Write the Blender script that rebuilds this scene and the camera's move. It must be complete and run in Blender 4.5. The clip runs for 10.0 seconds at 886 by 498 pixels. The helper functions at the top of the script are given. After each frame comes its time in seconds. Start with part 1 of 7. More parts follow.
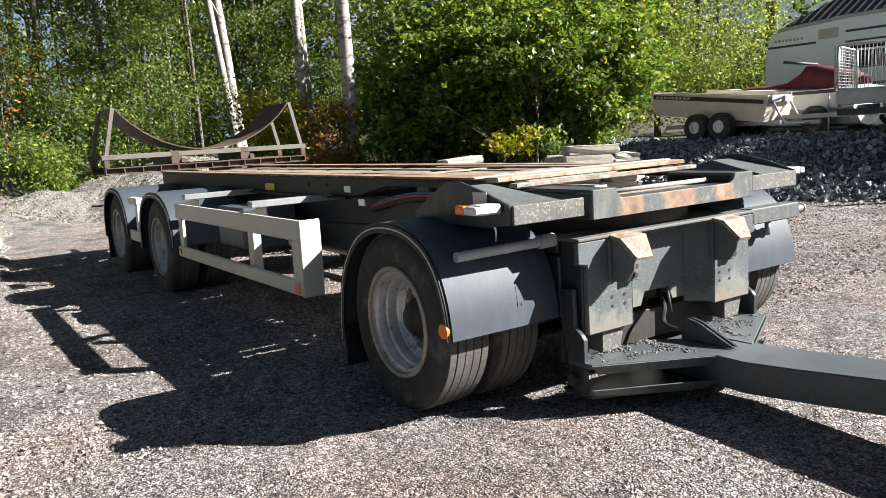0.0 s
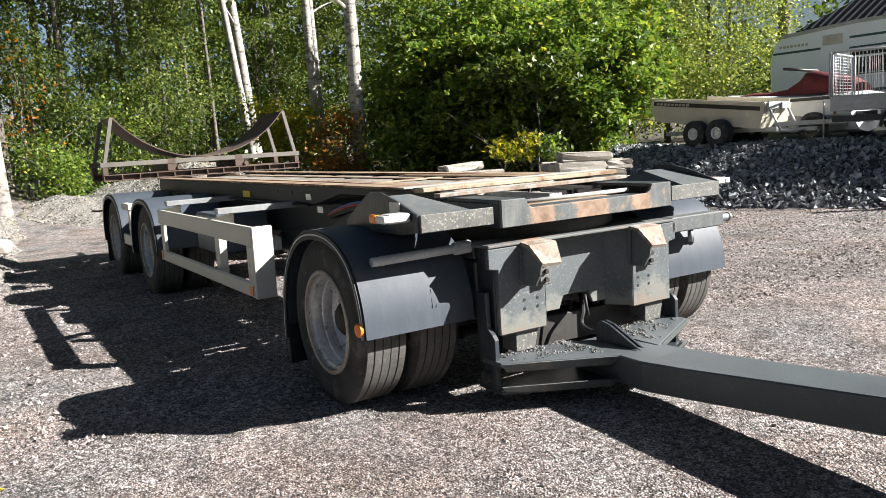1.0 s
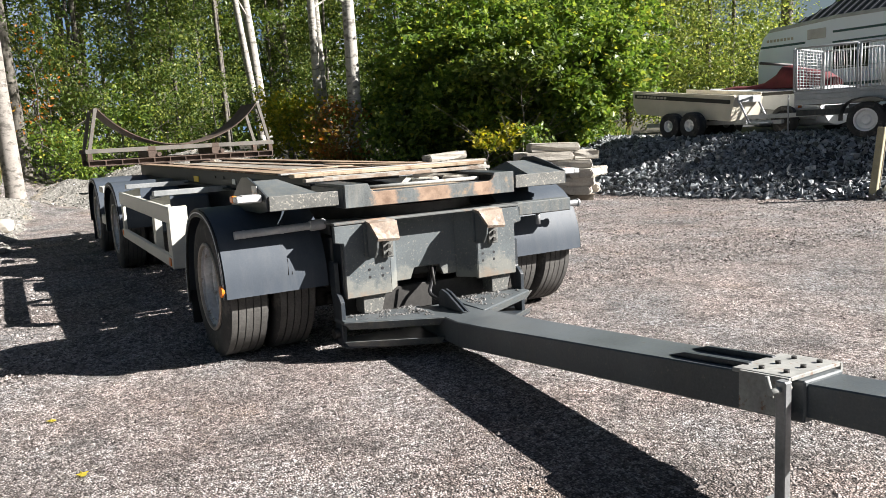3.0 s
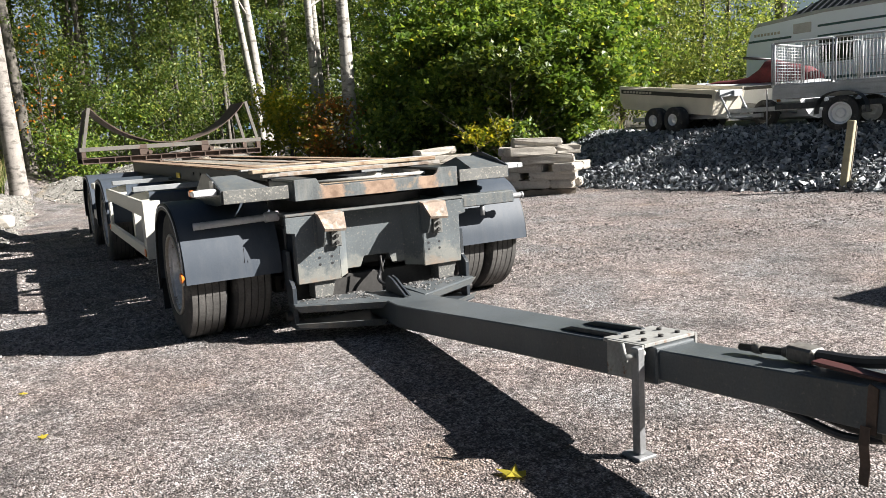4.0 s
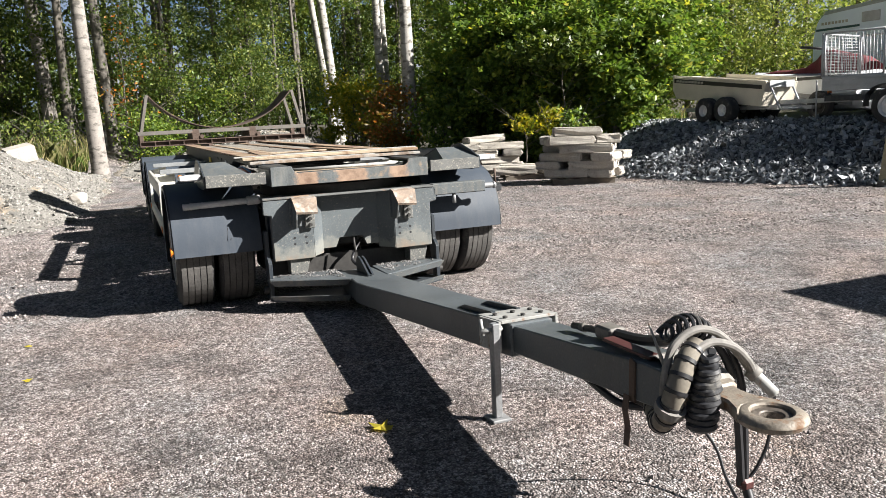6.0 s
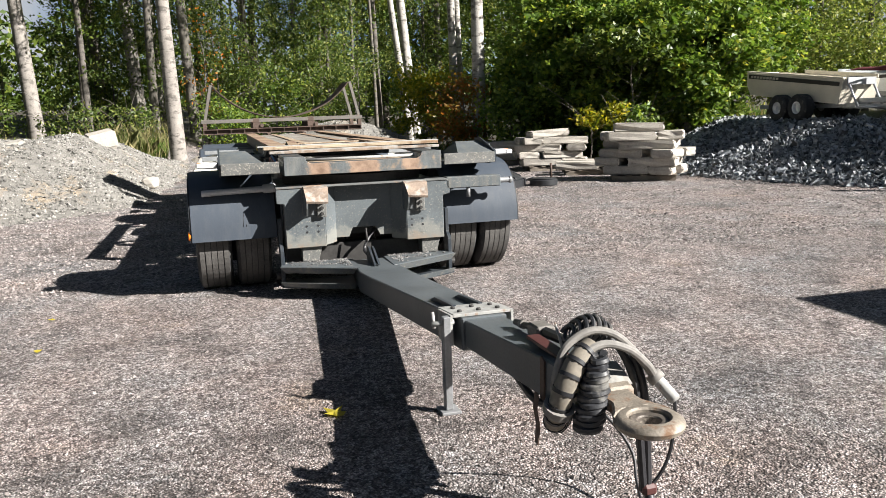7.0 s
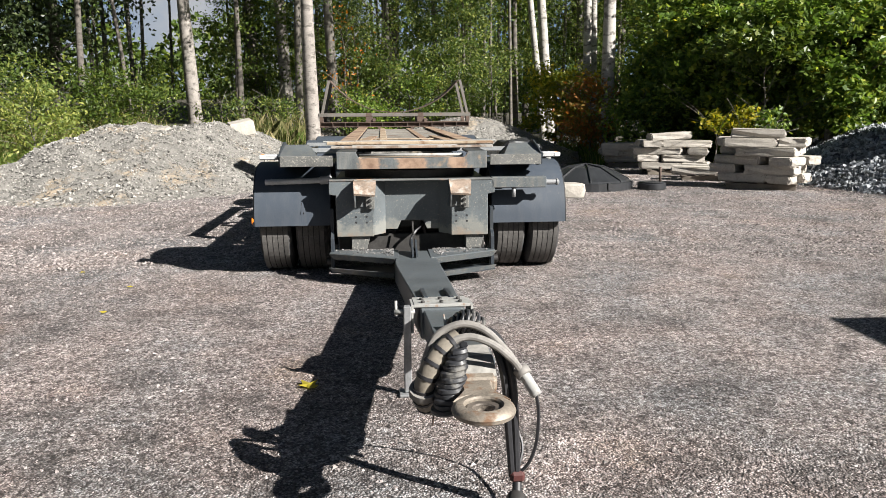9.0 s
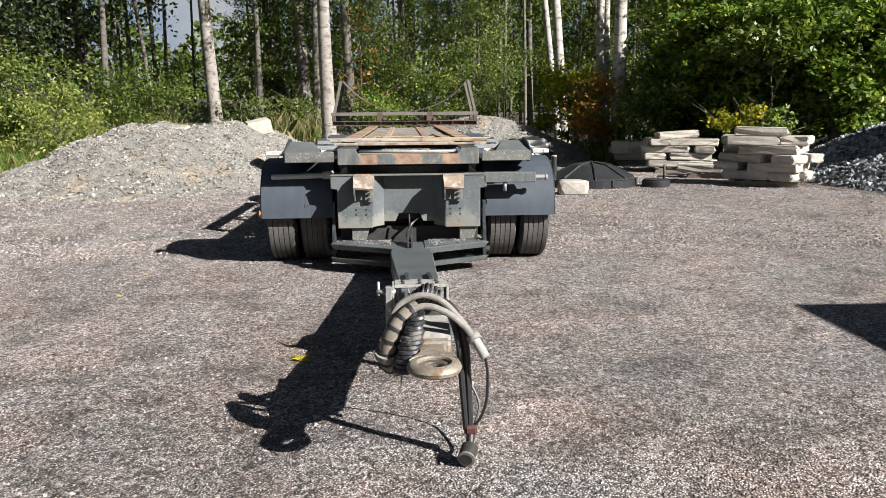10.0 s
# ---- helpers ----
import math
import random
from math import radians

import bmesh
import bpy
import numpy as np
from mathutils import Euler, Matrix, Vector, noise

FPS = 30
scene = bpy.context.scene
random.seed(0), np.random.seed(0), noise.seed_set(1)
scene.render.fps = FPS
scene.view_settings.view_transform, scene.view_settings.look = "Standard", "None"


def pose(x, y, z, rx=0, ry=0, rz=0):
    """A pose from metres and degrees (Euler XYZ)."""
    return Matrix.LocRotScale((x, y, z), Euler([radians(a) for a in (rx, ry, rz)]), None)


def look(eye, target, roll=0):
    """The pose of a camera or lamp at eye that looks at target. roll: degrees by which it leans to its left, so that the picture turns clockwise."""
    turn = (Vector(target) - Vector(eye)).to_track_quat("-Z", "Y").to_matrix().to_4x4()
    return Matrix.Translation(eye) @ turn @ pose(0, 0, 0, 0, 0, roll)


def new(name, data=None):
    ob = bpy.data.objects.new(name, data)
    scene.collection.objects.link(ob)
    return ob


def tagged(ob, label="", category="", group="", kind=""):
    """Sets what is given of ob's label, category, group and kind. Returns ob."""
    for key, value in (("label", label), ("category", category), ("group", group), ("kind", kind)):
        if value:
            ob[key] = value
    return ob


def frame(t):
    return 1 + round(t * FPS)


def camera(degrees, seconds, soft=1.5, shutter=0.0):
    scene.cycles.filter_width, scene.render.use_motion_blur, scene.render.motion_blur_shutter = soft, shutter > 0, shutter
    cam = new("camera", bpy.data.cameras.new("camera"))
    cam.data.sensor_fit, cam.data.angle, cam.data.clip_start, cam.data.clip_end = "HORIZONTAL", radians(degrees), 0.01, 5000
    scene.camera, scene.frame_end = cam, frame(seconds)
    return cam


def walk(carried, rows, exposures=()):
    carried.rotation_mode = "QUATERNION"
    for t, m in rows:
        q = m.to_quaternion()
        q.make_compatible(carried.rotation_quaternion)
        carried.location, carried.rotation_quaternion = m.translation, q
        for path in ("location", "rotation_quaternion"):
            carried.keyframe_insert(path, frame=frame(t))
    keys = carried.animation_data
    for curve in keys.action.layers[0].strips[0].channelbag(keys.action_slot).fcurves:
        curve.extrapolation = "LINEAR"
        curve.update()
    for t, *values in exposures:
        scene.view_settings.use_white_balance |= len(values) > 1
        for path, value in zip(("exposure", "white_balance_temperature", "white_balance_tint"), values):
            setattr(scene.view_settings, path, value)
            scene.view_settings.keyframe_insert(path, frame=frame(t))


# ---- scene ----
cam = camera(59.1, 10.0, soft=0.85)
METRES, EYE, TILT, LEAN, TURN = 5.366, 1.320, 0.0, 0.0, -33.0
OX, OY = -3.035, -2.751
ROWS = [
    (0.0, 0.0, 0.0, 0.0, -0.49, -8.31, 3.37),
    (0.5, 0.046, -0.0257, 0.0011, 0.6, -8.04, 3.43),
    (1.0, 0.097, -0.0497, 0.0032, 1.49, -7.9, 3.41),
    (1.5, 0.1432, -0.0798, 0.0007, 2.4, -7.98, 3.28),
    (2.0, 0.1917, -0.1107, 0.004, 3.16, -8.16, 3.02),
    (2.5, 0.2459, -0.1411, 0.0004, 3.68, -8.39, 2.9),
    (4.0, 0.3808, -0.2432, -0.0014, 4.79, -8.92, 3.41),
    (4.5, 0.4232, -0.2688, 0.0013, 5.47, -9.05, 3.61),
    (5.0, 0.4646, -0.296, 0.0053, 6.78, -9.23, 3.58),
    (5.5, 0.5049, -0.3037, 0.004, 8.76, -9.45, 3.24),
    (7.0, 0.6563, -0.285, 0.0004, 17.85, -9.97, 1.93),
    (7.5, 0.7048, -0.2666, -0.0012, 21.51, -9.92, 1.46),
    (8.0, 0.7432, -0.2585, 0.0012, 24.87, -9.89, 0.89),
    (8.5, 0.7874, -0.2578, 0.0012, 27.53, -9.94, 0.51),
    (9.0, 0.8199, -0.2664, 0.0054, 29.27, -10.05, 0.38),
    (9.5, 0.8627, -0.2882, 0.004, 30.24, -10.1, 0.41),
    (10.0, 0.8919, -0.309, 0.0051, 30.83, -10.1, 0.46),
]
walk(cam, [(t, pose(OX, OY, EYE, TILT, LEAN, TURN) @ pose(METRES * x, METRES * y, METRES * z, 90 + pitch, roll, yaw)) for t, x, y, z, yaw, pitch, roll in ROWS],
     exposures=((0.0, 1.78), (2.5, 1.72), (5.5, 1.6), (7.5, 1.5), (10.0, 1.33)))

# ---- world, sun ----
SUN_TO = Vector((0.76, -0.56, 0.575)).normalized()
world = bpy.data.worlds.new("sky_world")
scene.world = world
world.use_nodes = True
wn = world.node_tree.nodes
sky = wn.new("ShaderNodeTexSky")
sky.sky_type, sky.sun_disc = "NISHITA", False
sky.sun_elevation = math.asin(SUN_TO.z)
sky.sun_rotation = math.atan2(SUN_TO.x, SUN_TO.y)
wn["Background"].inputs["Strength"].default_value = 0.0168
world.node_tree.links.new(sky.outputs[0], wn["Background"].inputs[0])
sun_data = bpy.data.lights.new("sun", "SUN")
sun_data.energy, sun_data.angle, sun_data.color = 5.1, radians(0.5), (1.0, 0.963, 0.915)
sun = new("sun", sun_data)
sun.matrix_world = look(SUN_TO * 50, (0, 0, 0))


# ---- materials ----
def mat(name, base, rough=0.6, metal=0.0, dark=0.75, light=1.15, scale=4.0, fine=60.0, bump=0.1,
        spots=None, spot_amount=0.0, spot_scale=6.0, island=0.0, per_object=0.0, dist=0.004, spec=0.5, streak=None, streak_amount=0.0):
    """Base colour with variation at two scales, an optional layer of spots (dirt, rust, wear), and fine relief."""
    m = bpy.data.materials.new(name)
    m.use_nodes = True
    nt = m.node_tree
    n, l = nt.nodes, nt.links
    p = n["Principled BSDF"]
    p.inputs["Roughness"].default_value = rough
    p.inputs["Metallic"].default_value = metal
    p.inputs["Specular IOR Level"].default_value = spec
    co = n.new("ShaderNodeTexCoord")
    big = n.new("ShaderNodeTexNoise")
    big.inputs["Scale"].default_value = scale
    big.inputs["Detail"].default_value = 6
    small = n.new("ShaderNodeTexNoise")
    small.inputs["Scale"].default_value = fine
    small.inputs["Detail"].default_value = 4
    l.new(co.outputs["Object"], big.inputs[0])
    l.new(co.outputs["Object"], small.inputs[0])
    ramp = n.new("ShaderNodeValToRGB")
    ramp.color_ramp.elements[0].position, ramp.color_ramp.elements[1].position = 0.3, 0.7
    ramp.color_ramp.elements[0].color = (*[c * dark for c in base], 1)
    ramp.color_ramp.elements[1].color = (*[min(1, c * light) for c in base], 1)
    mixf = n.new("ShaderNodeMix")
    mixf.inputs[0].default_value = 0.4
    l.new(big.outputs[0], mixf.inputs[2])
    l.new(small.outputs[0], mixf.inputs[3])
    l.new(mixf.outputs[0], ramp.inputs[0])
    col = ramp.outputs[0]
    rgh = None
    if spots:
        sp = n.new("ShaderNodeTexNoise")
        sp.inputs["Scale"].default_value = spot_scale
        sp.inputs["Detail"].default_value = 8
        sp.inputs["Roughness"].default_value = 0.65
        l.new(co.outputs["Object"], sp.inputs[0])
        sr = n.new("ShaderNodeMapRange")
        sr.inputs["From Min"].default_value = 0.68 - 0.4 * spot_amount
        sr.inputs["From Max"].default_value = 0.78 - 0.4 * spot_amount
        l.new(sp.outputs[0], sr.inputs[0])
        mx = n.new("ShaderNodeMix")
        mx.data_type = "RGBA"
        l.new(sr.outputs[0], mx.inputs[0])
        l.new(col, mx.inputs[6])
        mx.inputs[7].default_value = (*spots, 1)
        col = mx.outputs[2]
        rr = n.new("ShaderNodeMapRange")
        rr.inputs["To Min"].default_value, rr.inputs["To Max"].default_value = rough, min(1, rough + 0.3)
        l.new(sr.outputs[0], rr.inputs[0])
        l.new(rr.outputs[0], p.inputs["Roughness"])
    if streak:
        mp = n.new("ShaderNodeMapping")
        mp.inputs["Scale"].default_value = (14, 14, 2.2)
        l.new(co.outputs["Object"], mp.inputs[0])
        sk = n.new("ShaderNodeTexNoise")
        sk.inputs["Scale"].default_value, sk.inputs["Detail"].default_value, sk.inputs["Roughness"].default_value = 1.3, 9, 0.72
        l.new(mp.outputs[0], sk.inputs[0])
        kr = n.new("ShaderNodeMapRange")
        kr.inputs["From Min"].default_value, kr.inputs["From Max"].default_value = 0.46, 0.72
        kr.inputs["To Max"].default_value = streak_amount
        l.new(sk.outputs[0], kr.inputs[0])
        km = n.new("ShaderNodeMix")
        km.data_type = "RGBA"
        l.new(kr.outputs[0], km.inputs[0])
        l.new(col, km.inputs[6])
        km.inputs[7].default_value = (*streak, 1)
        col = km.outputs[2]
    if island or per_object:
        src = n.new("ShaderNodeNewGeometry").outputs["Random Per Island"] if island else n.new("ShaderNodeObjectInfo").outputs["Random"]
        hs = n.new("ShaderNodeHueSaturation")
        mr = n.new("ShaderNodeMapRange")
        a = island or per_object
        mr.inputs["To Min"].default_value, mr.inputs["To Max"].default_value = 1 - a, 1 + a
        l.new(src, mr.inputs[0])
        l.new(mr.outputs[0], hs.inputs["Value"])
        l.new(col, hs.inputs["Color"])
        col = hs.outputs[0]
    l.new(col, p.inputs["Base Color"])
    if bump:
        bp = n.new("ShaderNodeBump")
        bp.inputs["Strength"].default_value = bump
        bp.inputs["Distance"].default_value = dist
        l.new(small.outputs[0], bp.inputs["Height"])
        l.new(bp.outputs[0], p.inputs["Normal"])
    return m


def leaf_mat(name, stops, rough=0.42, glow=0.46):
    """Leaves: a colour per leaf from the stops, with light passing through."""
    m = bpy.data.materials.new(name)
    m.use_nodes = True
    nt = m.node_tree
    n, l = nt.nodes, nt.links
    p = n["Principled BSDF"]
    p.inputs["Roughness"].default_value = rough
    p.inputs["Specular IOR Level"].default_value = 0.35
    geo = n.new("ShaderNodeNewGeometry")
    ramp = n.new("ShaderNodeValToRGB")
    cr = ramp.color_ramp
    for i, (pos, c) in enumerate(stops):
        e = cr.elements[i] if i < 2 else cr.elements.new(pos)
        e.position, e.color = pos, (*c, 1)
    l.new(geo.outputs["Random Per Island"], ramp.inputs[0])
    l.new(ramp.outputs[0], p.inputs["Base Color"])
    tr = n.new("ShaderNodeBsdfTranslucent")
    hs = n.new("ShaderNodeHueSaturation")
    hs.inputs["Value"].default_value = 1.5
    hs.inputs["Saturation"].default_value = 1.1
    l.new(ramp.outputs[0], hs.inputs["Color"])
    l.new(hs.outputs[0], tr.inputs[0])
    mx = n.new("ShaderNodeMixShader")
    mx.inputs[0].default_value = glow
    l.new(p.outputs[0], mx.inputs[1])
    l.new(tr.outputs[0], mx.inputs[2])
    l.new(mx.outputs[0], n["Material Output"].inputs[0])
    return m


def gravel_mat():
    """Packed reddish-grey gravel: small stones of many tones with darker gaps, larger stones among them, worn and damp
    patches.
    """
    m = bpy.data.materials.new("packed_gravel")
    m.use_nodes = True
    nt = m.node_tree
    n, l = nt.nodes, nt.links
    p = n["Principled BSDF"]
    p.inputs["Roughness"].default_value = 0.85
    co = n.new("ShaderNodeTexCoord").outputs["Object"]

    def cells(scale):
        v = n.new("ShaderNodeTexVoronoi")
        v.inputs["Scale"].default_value = scale
        l.new(co, v.inputs["Vector"])
        c = n.new("ShaderNodeSeparateColor")
        l.new(v.outputs["Color"], c.inputs[0])
        return v, c

    def noise(scale, detail, rough):
        x = n.new("ShaderNodeTexNoise")
        x.inputs["Scale"].default_value, x.inputs["Detail"].default_value, x.inputs["Roughness"].default_value = scale, detail, rough
        l.new(co, x.inputs["Vector"])
        return x.outputs[0]

    def remap(src, a, b, c, d):
        r = n.new("ShaderNodeMapRange")
        for k, v in (("From Min", a), ("From Max", b), ("To Min", c), ("To Max", d)):
            r.inputs[k].default_value = v
        l.new(src, r.inputs[0])
        return r.outputs[0]

    def times(a, b):
        x = n.new("ShaderNodeMix")
        x.data_type, x.blend_type = "RGBA", "MULTIPLY"
        x.inputs[0].default_value = 1
        l.new(a, x.inputs[6])
        l.new(b, x.inputs[7])
        return x.outputs[2]

    fine, fine_c = cells(108)
    coarse, coarse_c = cells(46)
    pick = remap(coarse_c.outputs[0], 0.70, 0.72, 0, 1)
    tone = n.new("ShaderNodeMix")
    l.new(pick, tone.inputs[0])
    l.new(fine_c.outputs[1], tone.inputs[2])
    l.new(coarse_c.outputs[1], tone.inputs[3])
    drift = n.new("ShaderNodeMath")
    drift.operation = "ADD"
    l.new(tone.outputs[0], drift.inputs[0])
    l.new(remap(noise(30, 5, 0.75), 0.36, 0.64, -0.34, 0.34), drift.inputs[1])
    ramp = n.new("ShaderNodeValToRGB")
    cr = ramp.color_ramp
    stops = ((0.02, (0.085, 0.069, 0.063)), (0.30, (0.185, 0.154, 0.142)), (0.55, (0.325, 0.284, 0.266)), (0.80, (0.44, 0.398, 0.38)), (1.0, (0.575, 0.535, 0.52)))
    for i, (pos, c) in enumerate(stops):
        e = cr.elements[i] if i < 2 else cr.elements.new(pos)
        e.position, e.color = pos, (*c, 1)
    l.new(drift.outputs[0], ramp.inputs[0])
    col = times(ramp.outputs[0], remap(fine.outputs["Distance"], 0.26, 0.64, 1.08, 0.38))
    col = times(col, remap(noise(8, 5, 0.7), 0.36, 0.66, 0.72, 1.24))
    col = times(col, remap(noise(0.55, 8, 0.55), 0.36, 0.62, 0.80, 1.20))
    col = times(col, remap(noise(2.3, 4, 0.6), 0.50, 0.64, 1.06, 0.56))
    col = times(col, remap(noise(1.3, 6, 0.6), 0.54, 0.68, 0.97, 1.22))
    tint = n.new("ShaderNodeValToRGB")
    hues = ((0.30, (1.10, 0.96, 0.80)), (0.40, (1.05, 0.975, 0.945)), (0.52, (0.995, 0.995, 0.995)), (0.64, (0.91, 0.985, 1.03)))
    for i, (pos, c) in enumerate(hues):
        e = tint.color_ramp.elements[i] if i < 2 else tint.color_ramp.elements.new(pos)
        e.position, e.color = pos, (*c, 1)
    l.new(noise(0.9, 9, 0.6), tint.inputs[0])
    l.new(times(col, tint.outputs[0]), p.inputs["Base Color"])
    bp = n.new("ShaderNodeBump")
    bp.inputs["Strength"].default_value, bp.inputs["Distance"].default_value = 0.9, 0.012
    bp.invert = True
    l.new(fine.outputs["Distance"], bp.inputs["Height"])
    l.new(bp.outputs[0], p.inputs["Normal"])
    return m


def beam_mat():
    """The front cross beam: scuffed dark paint with three patches rubbed down to rust."""
    m = mat("worn_beam_with_rust", (0.095, 0.105, 0.108), 0.55, spec=0.35, dark=0.6, light=1.5, scale=5, fine=110, bump=0.12, spots=(0.24, 0.18, 0.125), spot_amount=0.25, spot_scale=9, streak=(0.24, 0.225, 0.195), streak_amount=0.5)
    nt = m.node_tree
    n, l = nt.nodes, nt.links
    p = n["Principled BSDF"]
    col = p.inputs["Base Color"].links[0].from_socket
    co = n.new("ShaderNodeTexCoord").outputs["Object"]
    sep = n.new("ShaderNodeSeparateXYZ")
    l.new(co, sep.inputs[0])
    rag = n.new("ShaderNodeTexNoise")
    rag.inputs["Scale"].default_value, rag.inputs["Detail"].default_value, rag.inputs["Roughness"].default_value = 13, 8, 0.7
    l.new(co, rag.inputs["Vector"])

    def calc(op, a, b):
        x = n.new("ShaderNodeMath")
        x.operation = op
        for k, v in enumerate((a, b)):
            if isinstance(v, (int, float)):
                x.inputs[k].default_value = v
            else:
                l.new(v, x.inputs[k])
        return x.outputs[0]

    edge = calc("MULTIPLY", calc("SUBTRACT", rag.outputs[0], 0.5), 0.22)
    total = None
    for cx, w in ((-0.33, 0.075), (0.0, 0.11), (0.36, 0.07)):
        d = calc("SUBTRACT", w, calc("ABSOLUTE", calc("SUBTRACT", sep.outputs[0], cx), 0))
        total = d if total is None else calc("MAXIMUM", total, d)
    mr = n.new("ShaderNodeMapRange")
    mr.inputs["From Min"].default_value, mr.inputs["From Max"].default_value = -0.012, 0.02
    mr.inputs["To Max"].default_value = 0.9
    l.new(calc("ADD", total, edge), mr.inputs[0])
    mx = n.new("ShaderNodeMix")
    mx.data_type = "RGBA"
    l.new(mr.outputs[0], mx.inputs[0])
    l.new(col, mx.inputs[6])
    rust = n.new("ShaderNodeValToRGB")
    rust.color_ramp.elements[0].position, rust.color_ramp.elements[1].position = 0.35, 0.65
    rust.color_ramp.elements[0].color, rust.color_ramp.elements[1].color = (0.16, 0.098, 0.064, 1), (0.34, 0.235, 0.165, 1)
    l.new(rag.outputs[0], rust.inputs[0])
    l.new(rust.outputs[0], mx.inputs[7])
    l.new(mx.outputs[2], p.inputs["Base Color"])
    return m


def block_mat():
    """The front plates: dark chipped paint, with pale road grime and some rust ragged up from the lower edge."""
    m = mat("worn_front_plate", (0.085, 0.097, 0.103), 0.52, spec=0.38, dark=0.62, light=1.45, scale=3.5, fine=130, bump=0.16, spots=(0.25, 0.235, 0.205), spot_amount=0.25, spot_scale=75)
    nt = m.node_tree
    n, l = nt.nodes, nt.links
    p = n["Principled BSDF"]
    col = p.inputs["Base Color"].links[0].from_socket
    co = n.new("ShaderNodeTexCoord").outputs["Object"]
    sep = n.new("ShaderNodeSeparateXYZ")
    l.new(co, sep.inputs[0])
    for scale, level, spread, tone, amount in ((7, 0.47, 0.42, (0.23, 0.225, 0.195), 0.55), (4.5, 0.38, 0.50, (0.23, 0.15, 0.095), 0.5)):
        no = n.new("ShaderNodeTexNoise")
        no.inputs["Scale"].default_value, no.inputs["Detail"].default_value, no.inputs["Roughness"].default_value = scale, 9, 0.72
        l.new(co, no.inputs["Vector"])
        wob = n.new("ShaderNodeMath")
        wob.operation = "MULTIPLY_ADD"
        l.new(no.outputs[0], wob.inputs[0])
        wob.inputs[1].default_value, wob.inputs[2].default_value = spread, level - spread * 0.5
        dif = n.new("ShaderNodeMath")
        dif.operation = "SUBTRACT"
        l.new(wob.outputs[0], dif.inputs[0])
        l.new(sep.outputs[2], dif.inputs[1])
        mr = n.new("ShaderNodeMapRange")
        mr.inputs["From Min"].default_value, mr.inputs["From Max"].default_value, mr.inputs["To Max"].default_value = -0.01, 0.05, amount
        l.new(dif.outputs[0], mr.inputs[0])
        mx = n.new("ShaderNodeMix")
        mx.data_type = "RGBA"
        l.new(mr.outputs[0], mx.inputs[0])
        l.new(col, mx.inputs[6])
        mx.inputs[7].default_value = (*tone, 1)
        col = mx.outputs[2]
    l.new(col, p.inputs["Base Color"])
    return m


def bark_mat(name, base, mark, scale=1.0):
    """Pale bark with dark horizontal marks and a darker foot."""
    m = mat(name, base, 0.85, dark=0.6, light=1.15, scale=5, fine=40, bump=0.5, dist=0.01)
    nt = m.node_tree
    n, l = nt.nodes, nt.links
    p = n["Principled BSDF"]
    old = p.inputs["Base Color"].links[0].from_socket
    co = n.new("ShaderNodeTexCoord")
    mp = n.new("ShaderNodeMapping")
    mp.inputs["Scale"].default_value = (3.2 * scale, 3.2 * scale, 6.5 * scale)
    no = n.new("ShaderNodeTexNoise")
    no.inputs["Scale"].default_value, no.inputs["Detail"].default_value, no.inputs["Roughness"].default_value = 1.5, 8, 0.65
    l.new(co.outputs["Object"], mp.inputs[0])
    l.new(mp.outputs[0], no.inputs[0])
    mr = n.new("ShaderNodeMapRange")
    mr.inputs["From Min"].default_value, mr.inputs["From Max"].default_value = 0.51, 0.60
    mr.inputs["To Max"].default_value = 0.8
    l.new(no.outputs[0], mr.inputs[0])
    mx = n.new("ShaderNodeMix")
    mx.data_type = "RGBA"
    l.new(mr.outputs[0], mx.inputs[0])
    l.new(old, mx.inputs[6])
    mx.inputs[7].default_value = (*mark, 1)
    l.new(mx.outputs[2], p.inputs["Base Color"])
    return m


M_GRAVEL = gravel_mat()
M_PEBBLE = mat("loose_pebbles", (0.265, 0.235, 0.222), 0.85, dark=0.7, light=1.2, scale=9, island=0.66, bump=0.2)
M_HEAP = mat("crushed_stone_heap", (0.17, 0.162, 0.147), 0.9, dark=0.6, light=1.3, scale=3, fine=55, bump=0.8, dist=0.03, spots=(0.27, 0.22, 0.16), spot_amount=0.35, spot_scale=1.2)
M_HEAPROCK = mat("heap_stones", (0.225, 0.216, 0.197), 0.88, dark=0.65, light=1.25, scale=6, island=0.66, bump=0.3)
# bed colour darkened to hold the shade in the gaps between rocks
M_BANK = mat("rock_bed_gap_shade", (0.03, 0.032, 0.035), 0.8, dark=0.6, light=1.4, scale=4, fine=25, bump=0.8, dist=0.03)
M_ROCK = mat("dark_crushed_rock", (0.19, 0.203, 0.214), 0.5, dark=0.4, light=1.8, scale=8, fine=40, island=0.88, bump=0.3)
M_SOIL = mat("forest_soil", (0.05, 0.045, 0.03), 0.95, dark=0.5, light=1.6, scale=2, fine=20, bump=0.6, dist=0.03)
M_STEEL = mat("dark_painted_steel", (0.024, 0.030, 0.037), 0.38, spec=0.35, dark=0.7, light=1.5, scale=3, fine=90, bump=0.06, spots=(0.10, 0.10, 0.095), spot_amount=0.17, spot_scale=45, streak=(0.12, 0.115, 0.105), streak_amount=0.4)
M_WORN = mat("worn_dark_steel", (0.082, 0.094, 0.100), 0.52, spec=0.38, dark=0.62, light=1.45, scale=3.5, fine=130, bump=0.14, spots=(0.25, 0.235, 0.205), spot_amount=0.24, spot_scale=75, streak=(0.23, 0.20, 0.155), streak_amount=0.42)
M_RUST = mat("rusty_worn_steel", (0.205, 0.155, 0.118), 0.75, dark=0.5, light=1.5, scale=9, fine=80, bump=0.2, spots=(0.29, 0.275, 0.25), spot_amount=0.5, spot_scale=11)
